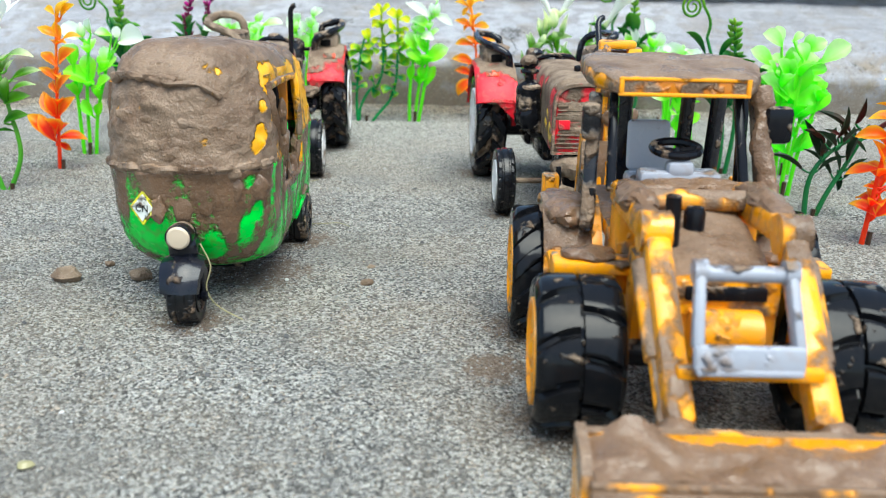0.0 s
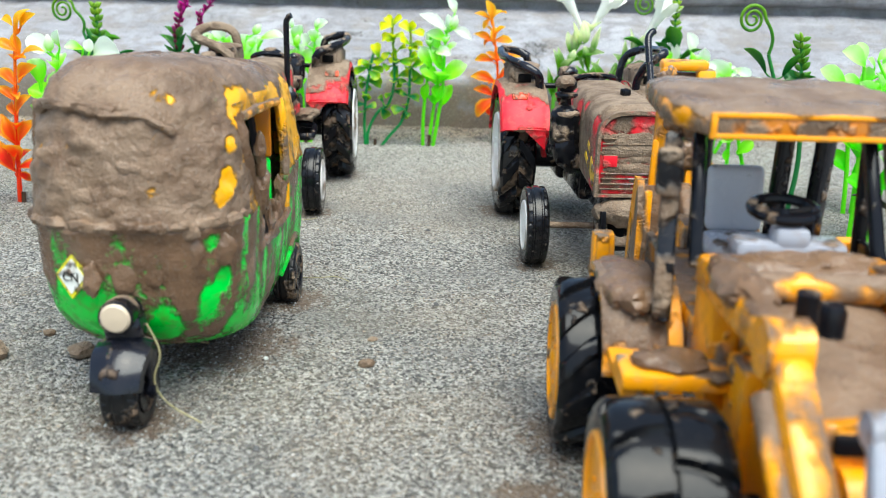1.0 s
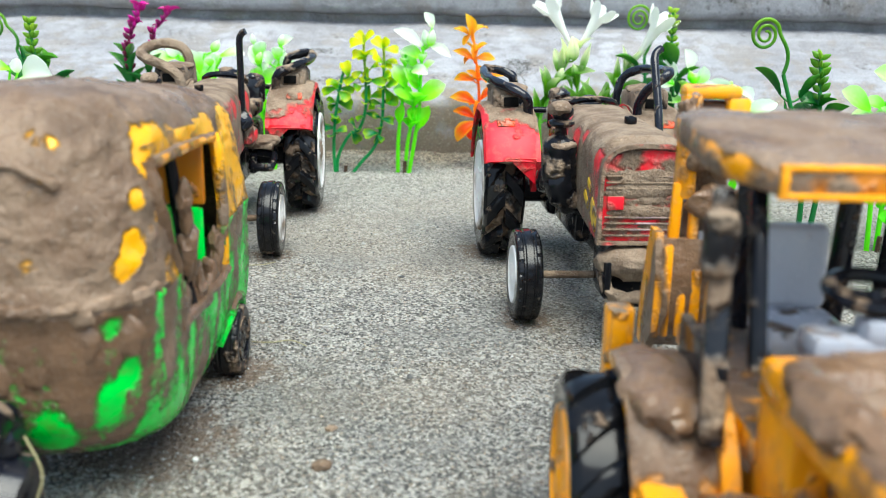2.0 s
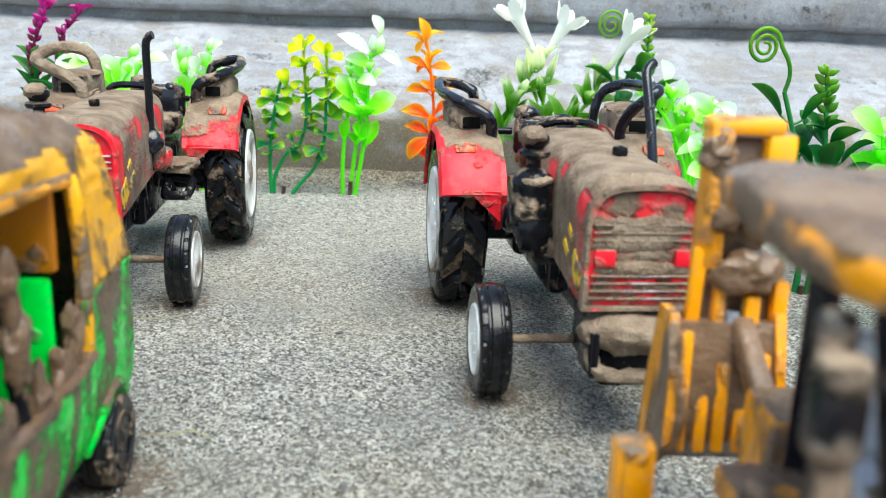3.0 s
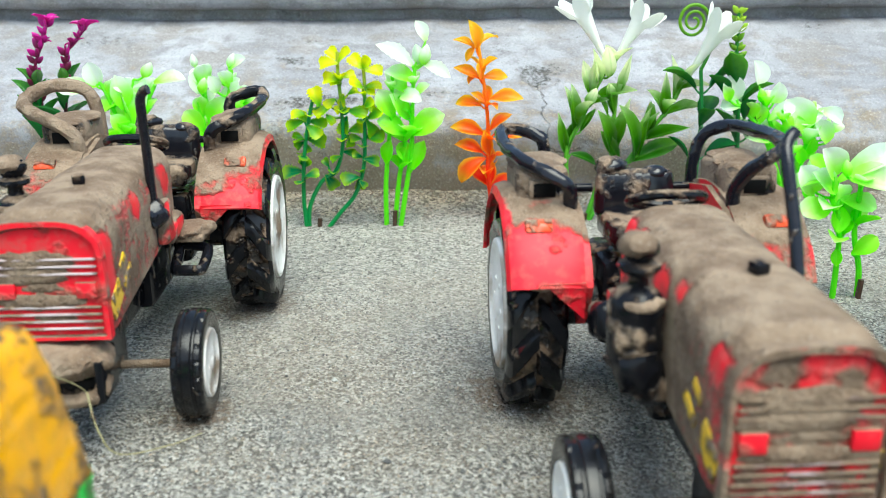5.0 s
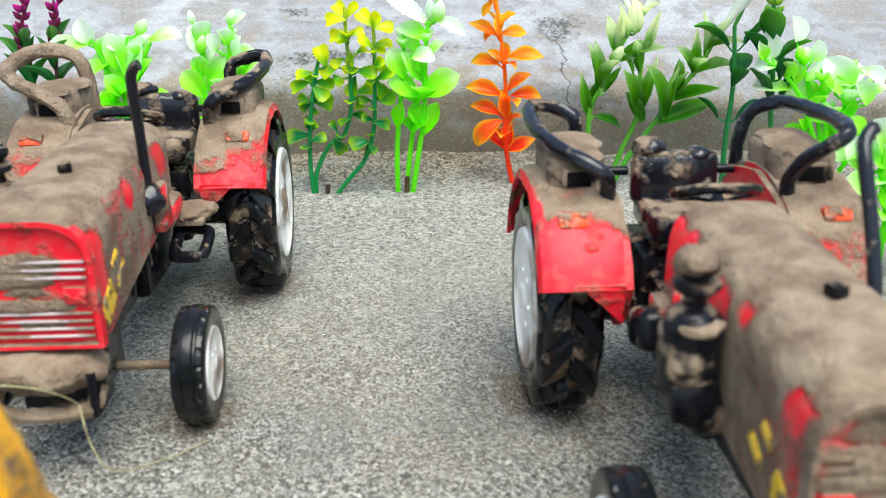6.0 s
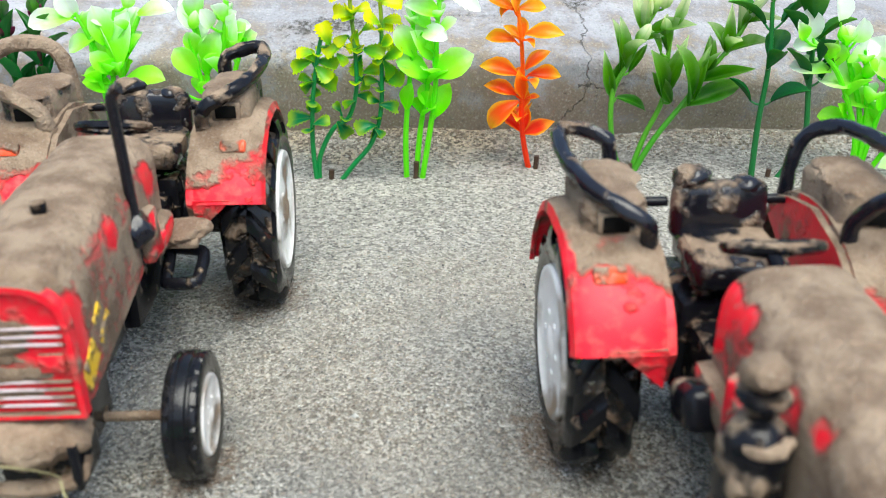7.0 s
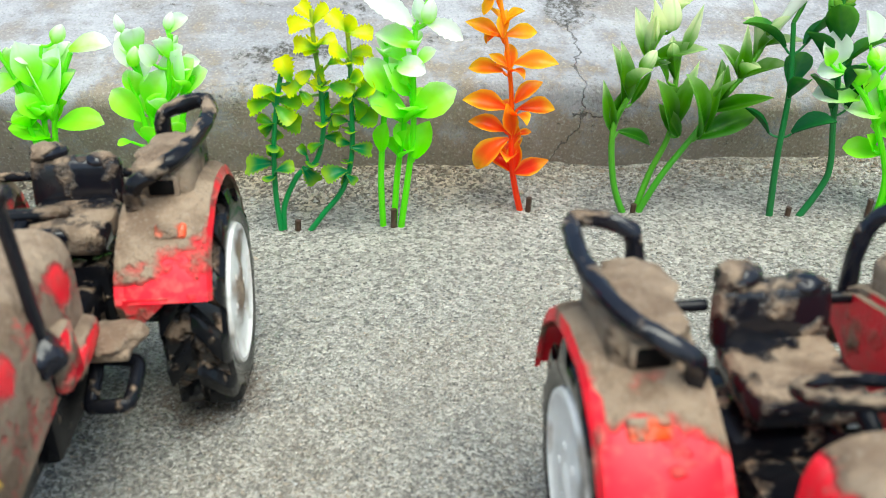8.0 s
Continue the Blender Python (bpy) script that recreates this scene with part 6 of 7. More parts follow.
LIME8A_LEAVES = [
    (-12.8, 78.8, 101, 13.3, "round"), (-24, 71.2, 109, 14.1, "round"), (-28.2, 71, 123, 9.8, "oval"), (-20.2, 67.9, 174, 12.3, "spoon"), (-10, 69.4, 108, 8.6, "bud"), (-3.9, 69.3, 82, 11.6, "round"), (-12.7, 55.5, 174, 18.4, "spoon"),
    (-10.1, 58.6, 90, 10.8, "oval"), (-5.7, 60.1, 33, 15, "spoon"), (0.5, 49.2, 169, 18.2, "round"), (10.9, 52.3, 99, 11, "oval"), (12.2, 53.8, 56, 17.4, "spoon"), (27.1, 47.5, 123, 14.2, "round"), (27.6, 49.1, 91, 11.2, "bud"),
    (27.9, 52.2, 32, 9.9, "spoon"), (17.7, 38, 70, 10.1, "round")]
LIME8B_LEAVES = [
    (14.8, 36.4, 107, 10.7, "oval"), (26.5, 31.5, 128, 13.2, "spoon"), (28.1, 31.5, 25, 12.8, "spoon"), (-1.7, 31.6, 116, 10, "oval"), (3.2, 30, 173, 16.4, "spoon"), (7.1, 25.1, 46, 12.2, "spoon"), (3.3, 52.9, 88, 11.5, "bud"),
    (15.2, 54.7, 128, 20.5, "round"), (20.9, 65.2, -31, 14.6, "spoon"), (12.1, 37, 153, 17, "spoon"), (16.9, 40.6, 78, 11.6, "oval"), (20, 58.6, 163, 11.3, "round"), (15.9, 63.8, 84, 7.8, "bud")]
LIME9_LEAVES = [
    (-15.4, 55.5, -165, 21, "slim"), (-13, 52.9, 37, 27.5, "slim"), (-10.3, 55.6, -9, 16.3, "round"), (-16.3, 42.3, 179, 16, "spoon"), (-11.5, 45, -10, 13.9, "spoon"), (-11.2, 42.4, -96, 11.6, "oval"), (-11.4, 23.5, -95, 7.2, "oval"),
    (-4.6, 21.4, 46, 12.2, "spoon"), (-16.8, 56, 117, 14.5, "round"), (-11.7, 56.1, 103, 8, "bud"), (-14.5, 48.2, 142, 16.1, "spoon"), (-9.6, 42.4, -43, 12.8, "round"), (-10.1, 29.5, 55, 9.2, "oval"), (-22.2, 48.1, 124, 14, "round")]
LIME11_LEAVES = [
    (1.6, 41.3, 156, 15.5, "spoon"), (7, 47.2, 11, 20.5, "spoon"), (1.8, 50.2, 121, 14.3, "spoon"), (2.1, 51.7, 98, 22.4, "oval"), (5.2, 53.2, 74, 28.7, "oval"), (6.9, 54.6, 60, 18.9, "spoon"), (0.7, 74.7, 120, 8.7, "round"),
    (-4, 68.2, -157, 15.7, "spoon"), (-1.2, 45.8, 151, 12.3, "spoon"), (-0.2, 64.8, 96, 19.2, "oval"), (-12.8, 78.5, 111, 12.6, "round"), (3.1, 64.8, 50, 20.7, "oval"), (11.8, 82.3, 46, 10.7, "bud"), (17.8, 79.1, 15, 17.5, "spoon"),
    (-1.4, 68.1, -163, 16, "spoon"), (8.9, 59.9, 51, 14.5, "oval"), (-19.3, 77.7, -173, 11.9, "spoon"), (-14, 77.9, -174, 18, "spoon")]
LIME12_LEAVES = [
    (-5.8, 51.6, 122, 16.7, "spoon"), (-2.2, 57.3, 62, 18.1, "oval"), (-5, 67.2, 58, 10.4, "round"), (-6.1, 74.2, 112, 12.4, "round"), (3, 75.5, 110, 9.3, "round"), (9.3, 76.8, 110, 9.7, "oval"), (10.9, 61.5, 38, 16.8, "spoon"),
    (9.5, 64.4, 55, 15.8, "spoon"), (8.1, 61.5, 68, 21.5, "oval"), (13.6, 72.7, 23, 8.2, "round"), (-11.2, 42.9, -175, 6.1, "spoon"), (-6, 74.5, 70, 10.1, "bud"), (-0.4, 60.5, 110, 11.9, "spoon"), (8.7, 77.1, 41, 8.1, "spoon"),
    (-8.2, 88.3, 96, 7.6, "bud"), (9, 88.2, 68, 8.1, "bud"), (9.6, 86.7, 34, 10.9, "spoon")]
LIME14_LEAVES = [
    (0.2, 26.2, 136, 13.6, "spoon"), (4.4, 27.8, 46, 15.7, "spoon"), (3.2, 48.5, 47, 25.9, "spoon"), (-0.2, 47, 142, 19.3, "spoon"), (-3.1, 58.6, 141, 21.2, "spoon"), (2.3, 61.6, 83, 17.9, "oval"), (5.1, 73.1, 16, 15.1, "spoon"),
    (15.6, 80.4, 33, 18.4, "spoon"), (5.4, 81.7, 109, 11, "oval"), (-9.9, 89.8, 150, 14.5, "round"), (-10.1, 91.2, 105, 10.6, "round"), (-3.1, 92.7, 41, 7.4, "round"), (-12.3, 74.2, 126, 9.3, "spoon"), (-17.9, 61.2, 140, 11.3, "spoon"),
    (1.2, 59, 122, 16.8, "oval"), (1.5, 79, 35, 12.7, "spoon"), (-5, 73.2, 131, 12.9, "round")]
RED15_LEAVES = [
    (8.5, 40.4, 140, 15.1), (2.1, 33.4, 123, 24.4), (10, 44.5, 87, 17.9), (11.1, 45.8, 156, 9.6), (18.1, 52.7, 88, 15.1), (12.5, 26.8, -74, 14.8), (17.6, 28.3, 35, 10.7),
    (8.1, 39, -72, 12.8), (16.6, 44.9, -41, 10.1), (15.4, 43.5, 126, 11.4)]
ORANGE17_LEAVES = [
    (8.9, 96.3, 74, 12.2), (6.9, 97.9, 128, 9.6), (10.4, 96.6, 40, 12.8), (8.2, 82.2, 105, 12.2), (7.7, 84.6, 147, 13.2), (10.5, 83.3, 32, 11.5), (5, 66.5, 134, 15.5),
    (6.7, 67.9, 38, 16.6), (3.4, 57.7, 143, 13.9), (3, 50, 119, 11), (4, 50, 61, 15.9), (0.9, 34.2, 119, 19.8), (4, 35.7, 56, 16.5), (1, 35.7, 93, 13.6),
    (-2.1, 20.6, 120, 21.2), (-0.4, 19.2, 113, 19.6), (1.7, 20.7, 21, 18.8), (-0.9, 17.7, -25, 10.2), (-0.5, 21, 71, 14.4)]
LIME18_LEAVES = [
    (0, 81, 137, 14.2, "round"), (8.3, 84.2, 89, 9.8, "spoon"), (28.5, 79.9, 2, 18, "round"), (26.3, 81.7, 91, 7.7, "round"), (17.4, 62.6, 99, 13.2, "spoon"), (10.6, 57.8, 43, 17.4, "spoon"), (6.6, 49.8, 158, 21.4, "spoon"),
    (9.5, 46.7, 39, 14, "spoon"), (5.3, 52.9, 108, 17, "spoon"), (4.6, 28.9, 126, 12.6, "oval"), (7.9, 29, 59, 10.3, "oval"), (27, 62.8, 32, 8.3, "spoon"), (22.5, 83.2, 173, 11, "spoon"), (1.7, 81.3, 89, 10.7, "bud")]
LILY20_LEAVES = [
    (6.8, 78.8, 7, 15.1, "wide"), (7.9, 65.8, 23, 15.6, "wide"), (8.4, 59.2, 32, 14, "wide"), (2.1, 51.2, 21, 17.2, "wide"), (-0.3, 59.1, 47, 11.7, "wide"), (0.8, 40.4, 21, 17.3, "wide"), (-5.3, 34.9, 9, 10.1, "lance"),
    (5.7, 70, 58, 9.3, "lance"), (1.1, 54.1, 102, 12.1, "wide"), (1.7, 69.9, 89, 13, "lance")]
LIME_SPARE_LEAVES = [(-x * 0.8 - 1, z * 0.92, 180 - rise, length, *kind) for x, z, rise, length, *kind in LIME14_LEAVES]


class Plant:
    def __init__(self, x, y, label, seed, name="plastic_plant"):
        self.rng = random.Random(seed)
        self.z = ground_height(x, y) - 0.001
        self.root = thing(name, label, "plastic plant", PLANTS)
        self.root.location = (x, y, self.z)

    def stem(self, pts, mat, r=0.9, taper=0.6, name="stem"):
        """A stem through pts (millimetres from the foot). Returns its path."""
        pts = [(a, b, c) for a, b, c in pts]
        part(name, tube(B(), pts, (r, r * taper), 8, 6), mat, self.root)
        return smooth_path(pts, 12)

    def leaf(self, meshes, p, yaw, pitch, length, roll=0.0, wide=1.0, name="leaf"):
        ob = new(name, self.rng.choice(meshes))
        ob.parent = self.root
        s = length * 0.001
        ob.matrix_local = Matrix.Translation(Vector(p) * 0.001) @ Euler((radians(pitch), radians(roll), radians(yaw)), "XYZ").to_matrix().to_4x4() @ Matrix.Diagonal((s * wide, s, s, 1))
        return ob

    def spray(self, leaves, kinds, stalk, twigs, depth=2.5, lean=26):
        """Leaves set one by one: foot x and z, rise in degrees, length and kind. A leaf off the stem gets a stalk of its own."""
        g = self.rng.uniform
        for x, z, rise, length, *kind in leaves:
            meshes, wide, name = kinds[kind[0] if kind else ""]
            near = min((q for path in twigs for q in path), key=lambda q: (q[0] - x) ** 2 + (q[2] - z + 2) ** 2)
            foot = Vector((x, near[1] + g(-depth, depth), z))
            if (foot - near).length > 2.6:
                middle = (near + foot) * 0.5 + Vector((0, 0, -0.8))
                part("leaf_stalk", tube(B(), [tuple(near), tuple(middle), tuple(foot)], (0.75, 0.6), 6, 4), stalk, self.root)
            a, k = radians(rise + g(-3, 3)), radians(g(-lean * 0.6, lean))
            way = Vector((math.cos(a) * math.cos(k), -math.sin(k), math.sin(a) * math.cos(k)))
            face = Vector((g(-0.35, 0.35), -g(0.45, 0.9), 0.62))
            side = way.cross(face).normalized()
            face = side.cross(way)
            m = Matrix((side, way, face)).transposed().to_4x4()
            s = length * 0.001 / math.cos(k)
            ob = new(name, self.rng.choice(meshes))
            ob.parent = self.root
            ob.matrix_local = Matrix.Translation(foot * 0.001) @ m @ pose(0, 0, 0, 9) @ Matrix.Diagonal((s * wide, s, s, 1))

    def whorl(self, meshes, p, count, pitch, length, wide=1.0, jit=18, yaw0=None, name="leaf", sway=12):
        y0 = self.rng.uniform(0, 360) if yaw0 is None else yaw0
        g = self.rng.uniform
        for k in range(count):
            self.leaf(meshes, p, y0 + 360 * k / count + g(-jit, jit), pitch + g(-sway, sway), length * g(0.84, 1.14), g(-14, 14), wide * g(0.88, 1.12), name)

    def stub(self, x=1.5, y=-1.0, h=5):
        part("stub", tube(B(), [(x, y, -2), (x + 0.6, y, h)], 1.35, 7), m_stub, self.root, "short dark stub of wire")


def along(path, f):
    """The point at a share f of the path's length."""
    steps = [(b - a).length for a, b in zip(path, path[1:])]
    left = f * sum(steps)
    for k, s in enumerate(steps):
        if left <= s or k == len(steps) - 1:
            return path[k].lerp(path[k + 1], min(1.0, left / max(s, 1e-6)))
        left -= s


def lime_plant(x, y, seed, stems, leaves, label, low=False, green=False):
    """Thick lime stems with spoon-shaped leaves, pale towards the top."""
    p = Plant(x, y, label, seed)
    twigs = [p.stem(pts, m_stem_lime, 1.45, 0.72) for pts in stems]
    L = L_LIME_LOW if low else L_LIME_GREEN if green else L_LIME
    up, rounds = (L, L) if green else (L_LIME_UP, L_LIME_ROUND)
    p.spray(leaves, {"spoon": (L, 1.0, "leaf"), "oval": (up, 1.12, "leaf"), "round": (rounds, 1.0, "leaf"), "wide": (L_LIME_TOP, 0.85, "leaf"), "broad": (L, 1.15, "leaf"), "slim": (L, 0.62, "leaf"), "bud": (E_LIME, 0.95, "bud")}, m_stem_lime, twigs)
    # leaves behind the stems
    g = p.rng.uniform
    for path in twigs:
        for f in (0.6, 0.88):
            p.whorl(L if g(0, 1) > 0.4 else up, along(path, f), 2, g(40, 72), g(11, 16), 0.95, 20, g(-40, 40), sway=14)
    p.stub(0.5, -1.8, 9.5)
    return p


def orange_plant(x, y, h, top, seed, leaves, label="orange plastic plant with red lower leaves, stuck in the sand"):
    p = Plant(x, y, label, seed)
    twigs = [p.stem([(0, 0, -2), (top[0] * 0.3 - 1, 0, h * 0.22), (top[0] * 0.45, top[1] * 0.5, h * 0.55), (top[0], top[1], h)], m_orange_leaf, 1.5, 0.5)]
    p.spray(leaves, {"": (L_ORANGE, 0.68, "leaf")}, m_orange_leaf, twigs, 1.5, 30)
    # leaves at the back of the stem
    for k, f in enumerate((0.25, 0.42, 0.6, 0.78)):
        p.whorl(L_ORANGE, along(twigs[0], f), 2, 48, 16 - 2 * k, 0.8, 20, 20 * k, sway=10)
    p.stub(2.8, -1.2, 7.5)
    return p


def yellow_green_plant(x, y, seed):
    p = Plant(x, y, "green plastic plant with yellow serrated upper leaves, stuck in the sand", seed)
    g = p.rng.uniform
    stems = [[(-4, 0, -2), (-5, 0, 15), (-4.5, 0, 31), (-2.8, 0, 47), (1, 1, 67), (4, 1, 76)],
             [(-3, 1, -2), (-2, 1, 12), (5, 2, 26), (13, 2, 32), (17.5, 1, 47), (17.5, 1, 69), (16.5, 0, 84), (16.5, 1, 97)],
             [(8, -1, 0), (15, -1, 9), (24, 0, 20), (29, 0, 37), (30, 1, 63), (30.4, 1, 79), (30, 0, 91)]]
    twigs = [p.stem(pts, m_stem_yg, 1.3, 0.7) for pts in stems]
    kinds = {"": (L_YG, 0.88, "leaf")}
    for twig, leaves in zip(twigs, (YG1_LEAVES, YG2_LEAVES, YG3_LEAVES)):
        p.spray(leaves, kinds, m_stem_yg, twigs, 3.5, 35)
        for k in range(4):
            p.whorl(L_YG, along(twig, 0.36 + 0.15 * k + g(0, 0.05)), 2, g(5, 40), g(6.0, 8.0), 0.9, 25, g(-25, 25), sway=20)
    p.stub(3, -1, 6)


def trumpet(p, foot, mouth, width=7.2):
    """A funnel flower with five pointed lobes, walls half a millimetre thick."""
    axis = Vector(mouth) - Vector(foot)
    rot = axis.to_track_quat("Z", "Y").to_matrix()
    bm, seg, rows = B(), 30, 12
    sheets = []
    for inner in (0.0, 0.5):
        rings = []
        for i in range(rows):
            t = i / (rows - 1)
            ring = []
            for k in range(seg):
                a = 2 * math.pi * k / seg
                lobe = abs(math.cos(2.5 * a)) ** 0.8
                open_ = max(0.0, (t - 0.72) / 0.28)
                h = min(t, 0.72) * 1.08 + open_ * (0.05 + 0.30 * lobe)
                r = max(0.3, 1.3 + (width - 1.3) * t ** 1.7 + open_ * open_ * (0.2 + 4.6 * lobe) - inner)
                v = rot @ Vector((r * math.cos(a), r * math.sin(a), h * axis.length)) + Vector(foot)
                ring.append(bm.verts.new(v))
            rings.append(ring)
        sheets.append(rings)
    for rings, flip in zip(sheets, (False, True)):
        for a, b in zip(rings, rings[1:]):
            for k in range(seg):
                q = (a[k], a[(k + 1) % seg], b[(k + 1) % seg], b[k])
                bm.faces.new(q[::-1] if flip else q)
    for k in range(seg):
        a, b = sheets[0][-1], sheets[1][-1]
        bm.faces.new((a[k], a[(k + 1) % seg], b[(k + 1) % seg], b[k]))
    part("flower", bm, m_petal, p.root, "white trumpet flower")


def lily_plant(x, y, seed, stems, leaves, flowers, label):
    """Stems with lance leaves that climb close to the stalk; pale buds and tips."""
    p = Plant(x, y, label, seed)
    g = p.rng.uniform
    twigs = [p.stem(pts, m_stem_mid, 1.55, 0.65) for pts in stems]
    kinds = {"lance": (L_LILY, 0.52, "leaf"), "wide": (L_LILY_WIDE, 0.62, "leaf"), "bud": (E_LILY, 0.8, "bud")}
    p.spray(leaves, kinds, m_stem_mid, twigs, 2.5, 30)
    for path in twigs:
        for f in (0.62, 0.8):
            p.whorl(L_LILY, along(path, f), 2, g(55, 75), 22, 0.6, 20, g(-30, 30))
    for foot, mouth in flowers:
        trumpet(p, foot, mouth)
        p.whorl(L_LILY, foot, 2, 62, 15, 0.6)
    p.stub(1, -1.5, 5)
    return p


def curl(p, c, R, turns, foot, mat, r=1.0):
    """A fern tip rolled into a flat spiral above its stalk."""
    pts = [tuple(Vector(foot).lerp(Vector((c[0] + R, c[1], c[2])), f) + Vector((3 * math.sin(math.pi * f), 0, 0))) for f in (0, 0.25, 0.5, 0.75)]
    for k in range(int(turns * 10) + 1):
        a = 2 * math.pi * k / 10
        rr = R * (1 - 0.82 * k / (turns * 10))
        pts.append((c[0] + rr * math.cos(a), c[1] - k * 0.03, c[2] + rr * 1.1 * math.sin(a)))
    part("fern_curl", tube(B(), pts, (r, r * 0.65), 8, 3), mat, p.root, "green fern tip rolled in a spiral")


def dark_plant(x, y, seed, stems, label, curl_at=None, curl_r=8, leaves=L_DARK, bare=0.42, spikes=False, size=1.0, gap=15.0, set_leaves=()):
    p = Plant(x, y, label, seed)
    g = p.rng.uniform
    twigs = []
    for s, pts in enumerate(stems):
        path = p.stem(pts, m_stem_dark, 1.65, 0.62)
        twigs.append(path)
        top = 0.74 if spikes and s == len(stems) - 1 else 0.97
        n = max(3, round((1 - bare) * pts[-1][2] / gap))
        for i in range(n):
            f = bare + (top - bare) * (i + g(0, 0.5)) / n
            at, yaw = along(path, f), 90 + 75 * (i % 2) + g(-30, 30)
            for side in (0, 180):
                a, out = radians(yaw + side), g(2, 7)
                tip = (at[0] - math.sin(a) * out, at[1] + math.cos(a) * out, at[2] + g(1, 5))
                p.stem([tuple(at), tuple((Vector(at) + Vector(tip)) * 0.5 + Vector((0, 0, -0.6))), tip], m_stem_dark, 0.6, 0.8, "leaf_stalk")
                p.leaf(leaves, tip, yaw + side + g(-20, 20), g(42, 80), g(15, 22) * size, g(-25, 25), g(0.8, 1.1))
        if spikes and s == len(stems) - 1:
            for i in range(6):
                p.whorl(E_DARK, along(path, 0.80 + 0.2 * i / 5), 4, 38, 6.0, 0.6, 25, name="bud")
            p.whorl(leaves, along(path, 0.76), 3, 50, 10, 0.9)
    p.spray(set_leaves, {"": (leaves, 1.0, "leaf")}, m_stem_dark, twigs)
    if curl_at:
        end = stems[0][-1]
        curl(p, curl_at, curl_r, 2.3, end, m_curl)
    p.stub(1, -1, 5)
    return p


def purple_plant(x, y, seed):
    p = Plant(x, y, "dark green plastic plant with magenta flower spikes", seed)
    g = p.rng.uniform
    for pts in ([(-4, 0, -2), (-12, 0, 40), (-14.5, 0, 82), (-7, 0, 102), (-4, 0, 111)], [(0, 0, -2), (-1, 0, 45), (3, 1, 90), (9, 1, 100), (16, 1, 108)]):
        path = p.stem(pts, m_purple, 1.2, 0.6)
        for i in range(5):
            p.whorl(L_DARKBLADE, along(path, 0.3 + 0.09 * i), 2, g(58, 80), g(19, 25), 0.6, 30)
        for i in range(12):
            p.whorl(E_PURPLE, along(path, 0.58 + 0.4 * i / 11), 2 + i % 2, 50, 5.5 + g(-1, 1.5), 0.5, 30, name="bud")
        p.whorl(L_PURPLE, path[-1], 5, 48, 9, 0.8, name="petal")
        p.whorl(L_PURPLE, along(path, 0.9), 4, 40, 7, 0.7, name="petal")
    return p


# back row, along the plinth
yellow_green_plant(-0.068, 0.809, 3)
lime_plant(-0.0235, 0.811, 4, [[(-4, 0, -2), (-4, 0, 22), (-2.4, 0, 42), (-0.6, 0, 60), (1, 1, 86)], [(0.5, 1, -2), (3, 2, 24), (6.5, 2, 44), (7, 2, 54)], [(3.5, -1, -2), (8, -1, 26), (10.6, 0, 45), (11.5, 1, 72), (13, 1, 89)]], LIME4_LEAVES,
           "lime green plastic plant with white topmost leaves")
orange_plant(0.0345, 0.823, 109, (-12.5, 2), 5, ORANGE5_LEAVES)
lily_plant(0.083, 0.820, 6, [[(-2, 0, -2), (-8, 0, 15), (-9.8, 0, 40), (-2.6, 1, 57), (4.3, 3, 73), (12, 6, 86)], [(2, 1, -2), (8, 2, 18), (15.5, 2, 38), (16, 3, 60), (17, 4, 76)], [(3, 0, -2), (13, 0, 18), (26, 1, 36.6), (33, 2, 47), (43.5, 3, 60.6), (53, 5, 76)]],
           LILY6A_LEAVES + LILY6B_LEAVES, [((11.7, 8, 88), (-6.6, 8, 120)), ((14.5, 9, 87), (31, 8, 115)), ((53, 2, 78), (71, -3, 111))], "green plastic lily with white trumpet flowers, stuck in the sand")
dark_plant(0.151, 0.814, 7, [[(-6.4, 0, -2), (-7, 0, 28), (-5.5, 2, 58), (-7.5, 4, 86)], [(5, -1, -2), (14, 0, 13), (16.8, 0, 24), (15, 1, 44), (14, 1, 60), (11, 2, 84), (9.5, 2, 116)]],
           "dark green plastic plant with a curled fern tip", (-12.5, 8, 111), 8.8, spikes=True)
lime_plant(0.186, 0.812, 8, [[(5, 0, -2), (5, -1, 22), (-8, -2, 52), (-22, -3, 68)], [(7, 1, -2), (6, 1, 32), (-4, 0, 58), (-11, 0, 76)], [(9, 0, -2), (9, 0, 30), (4, -2, 52), (1, -3, 66)], [(10, 1, -2), (14, 1, 28), (17, 0, 52)], [(11, -1, -2), (20, -2, 16), (26, -4, 27)]], LIME8A_LEAVES + LIME8B_LEAVES,
           "lime green plastic plant with round white leaves", low=True)
lime_plant(0.188, 0.698, 9, [[(-10, 0, -2), (-10, 0, 16), (-11, 0, 34), (-16, 0, 46)], [(1, 0, -2), (0, 0, 14), (-4, 0, 30), (-4.5, -1, 48), (-4, -1, 58)]], LIME9_LEAVES,
           "lime green plastic plant with broad pale leaves, stuck in the sand", low=True)
purple_plant(-0.205, 0.822, 10)
lime_plant(-0.172, 0.822, 11, [[(-3, 0, -2), (-4, 0, 35), (-5, 0, 60), (-12, 0, 80)], [(0, 1, -2), (0, 1, 40), (3, 1, 65), (6, 1, 81)], [(3, 0, -2), (4, 0, 40), (10, 0, 62), (18, 0, 78)], [(0, -2, -2), (-2, -3, 30), (-5, -4, 54)]], LIME11_LEAVES,
           "lime green plastic plant with pale bud-like leaves")
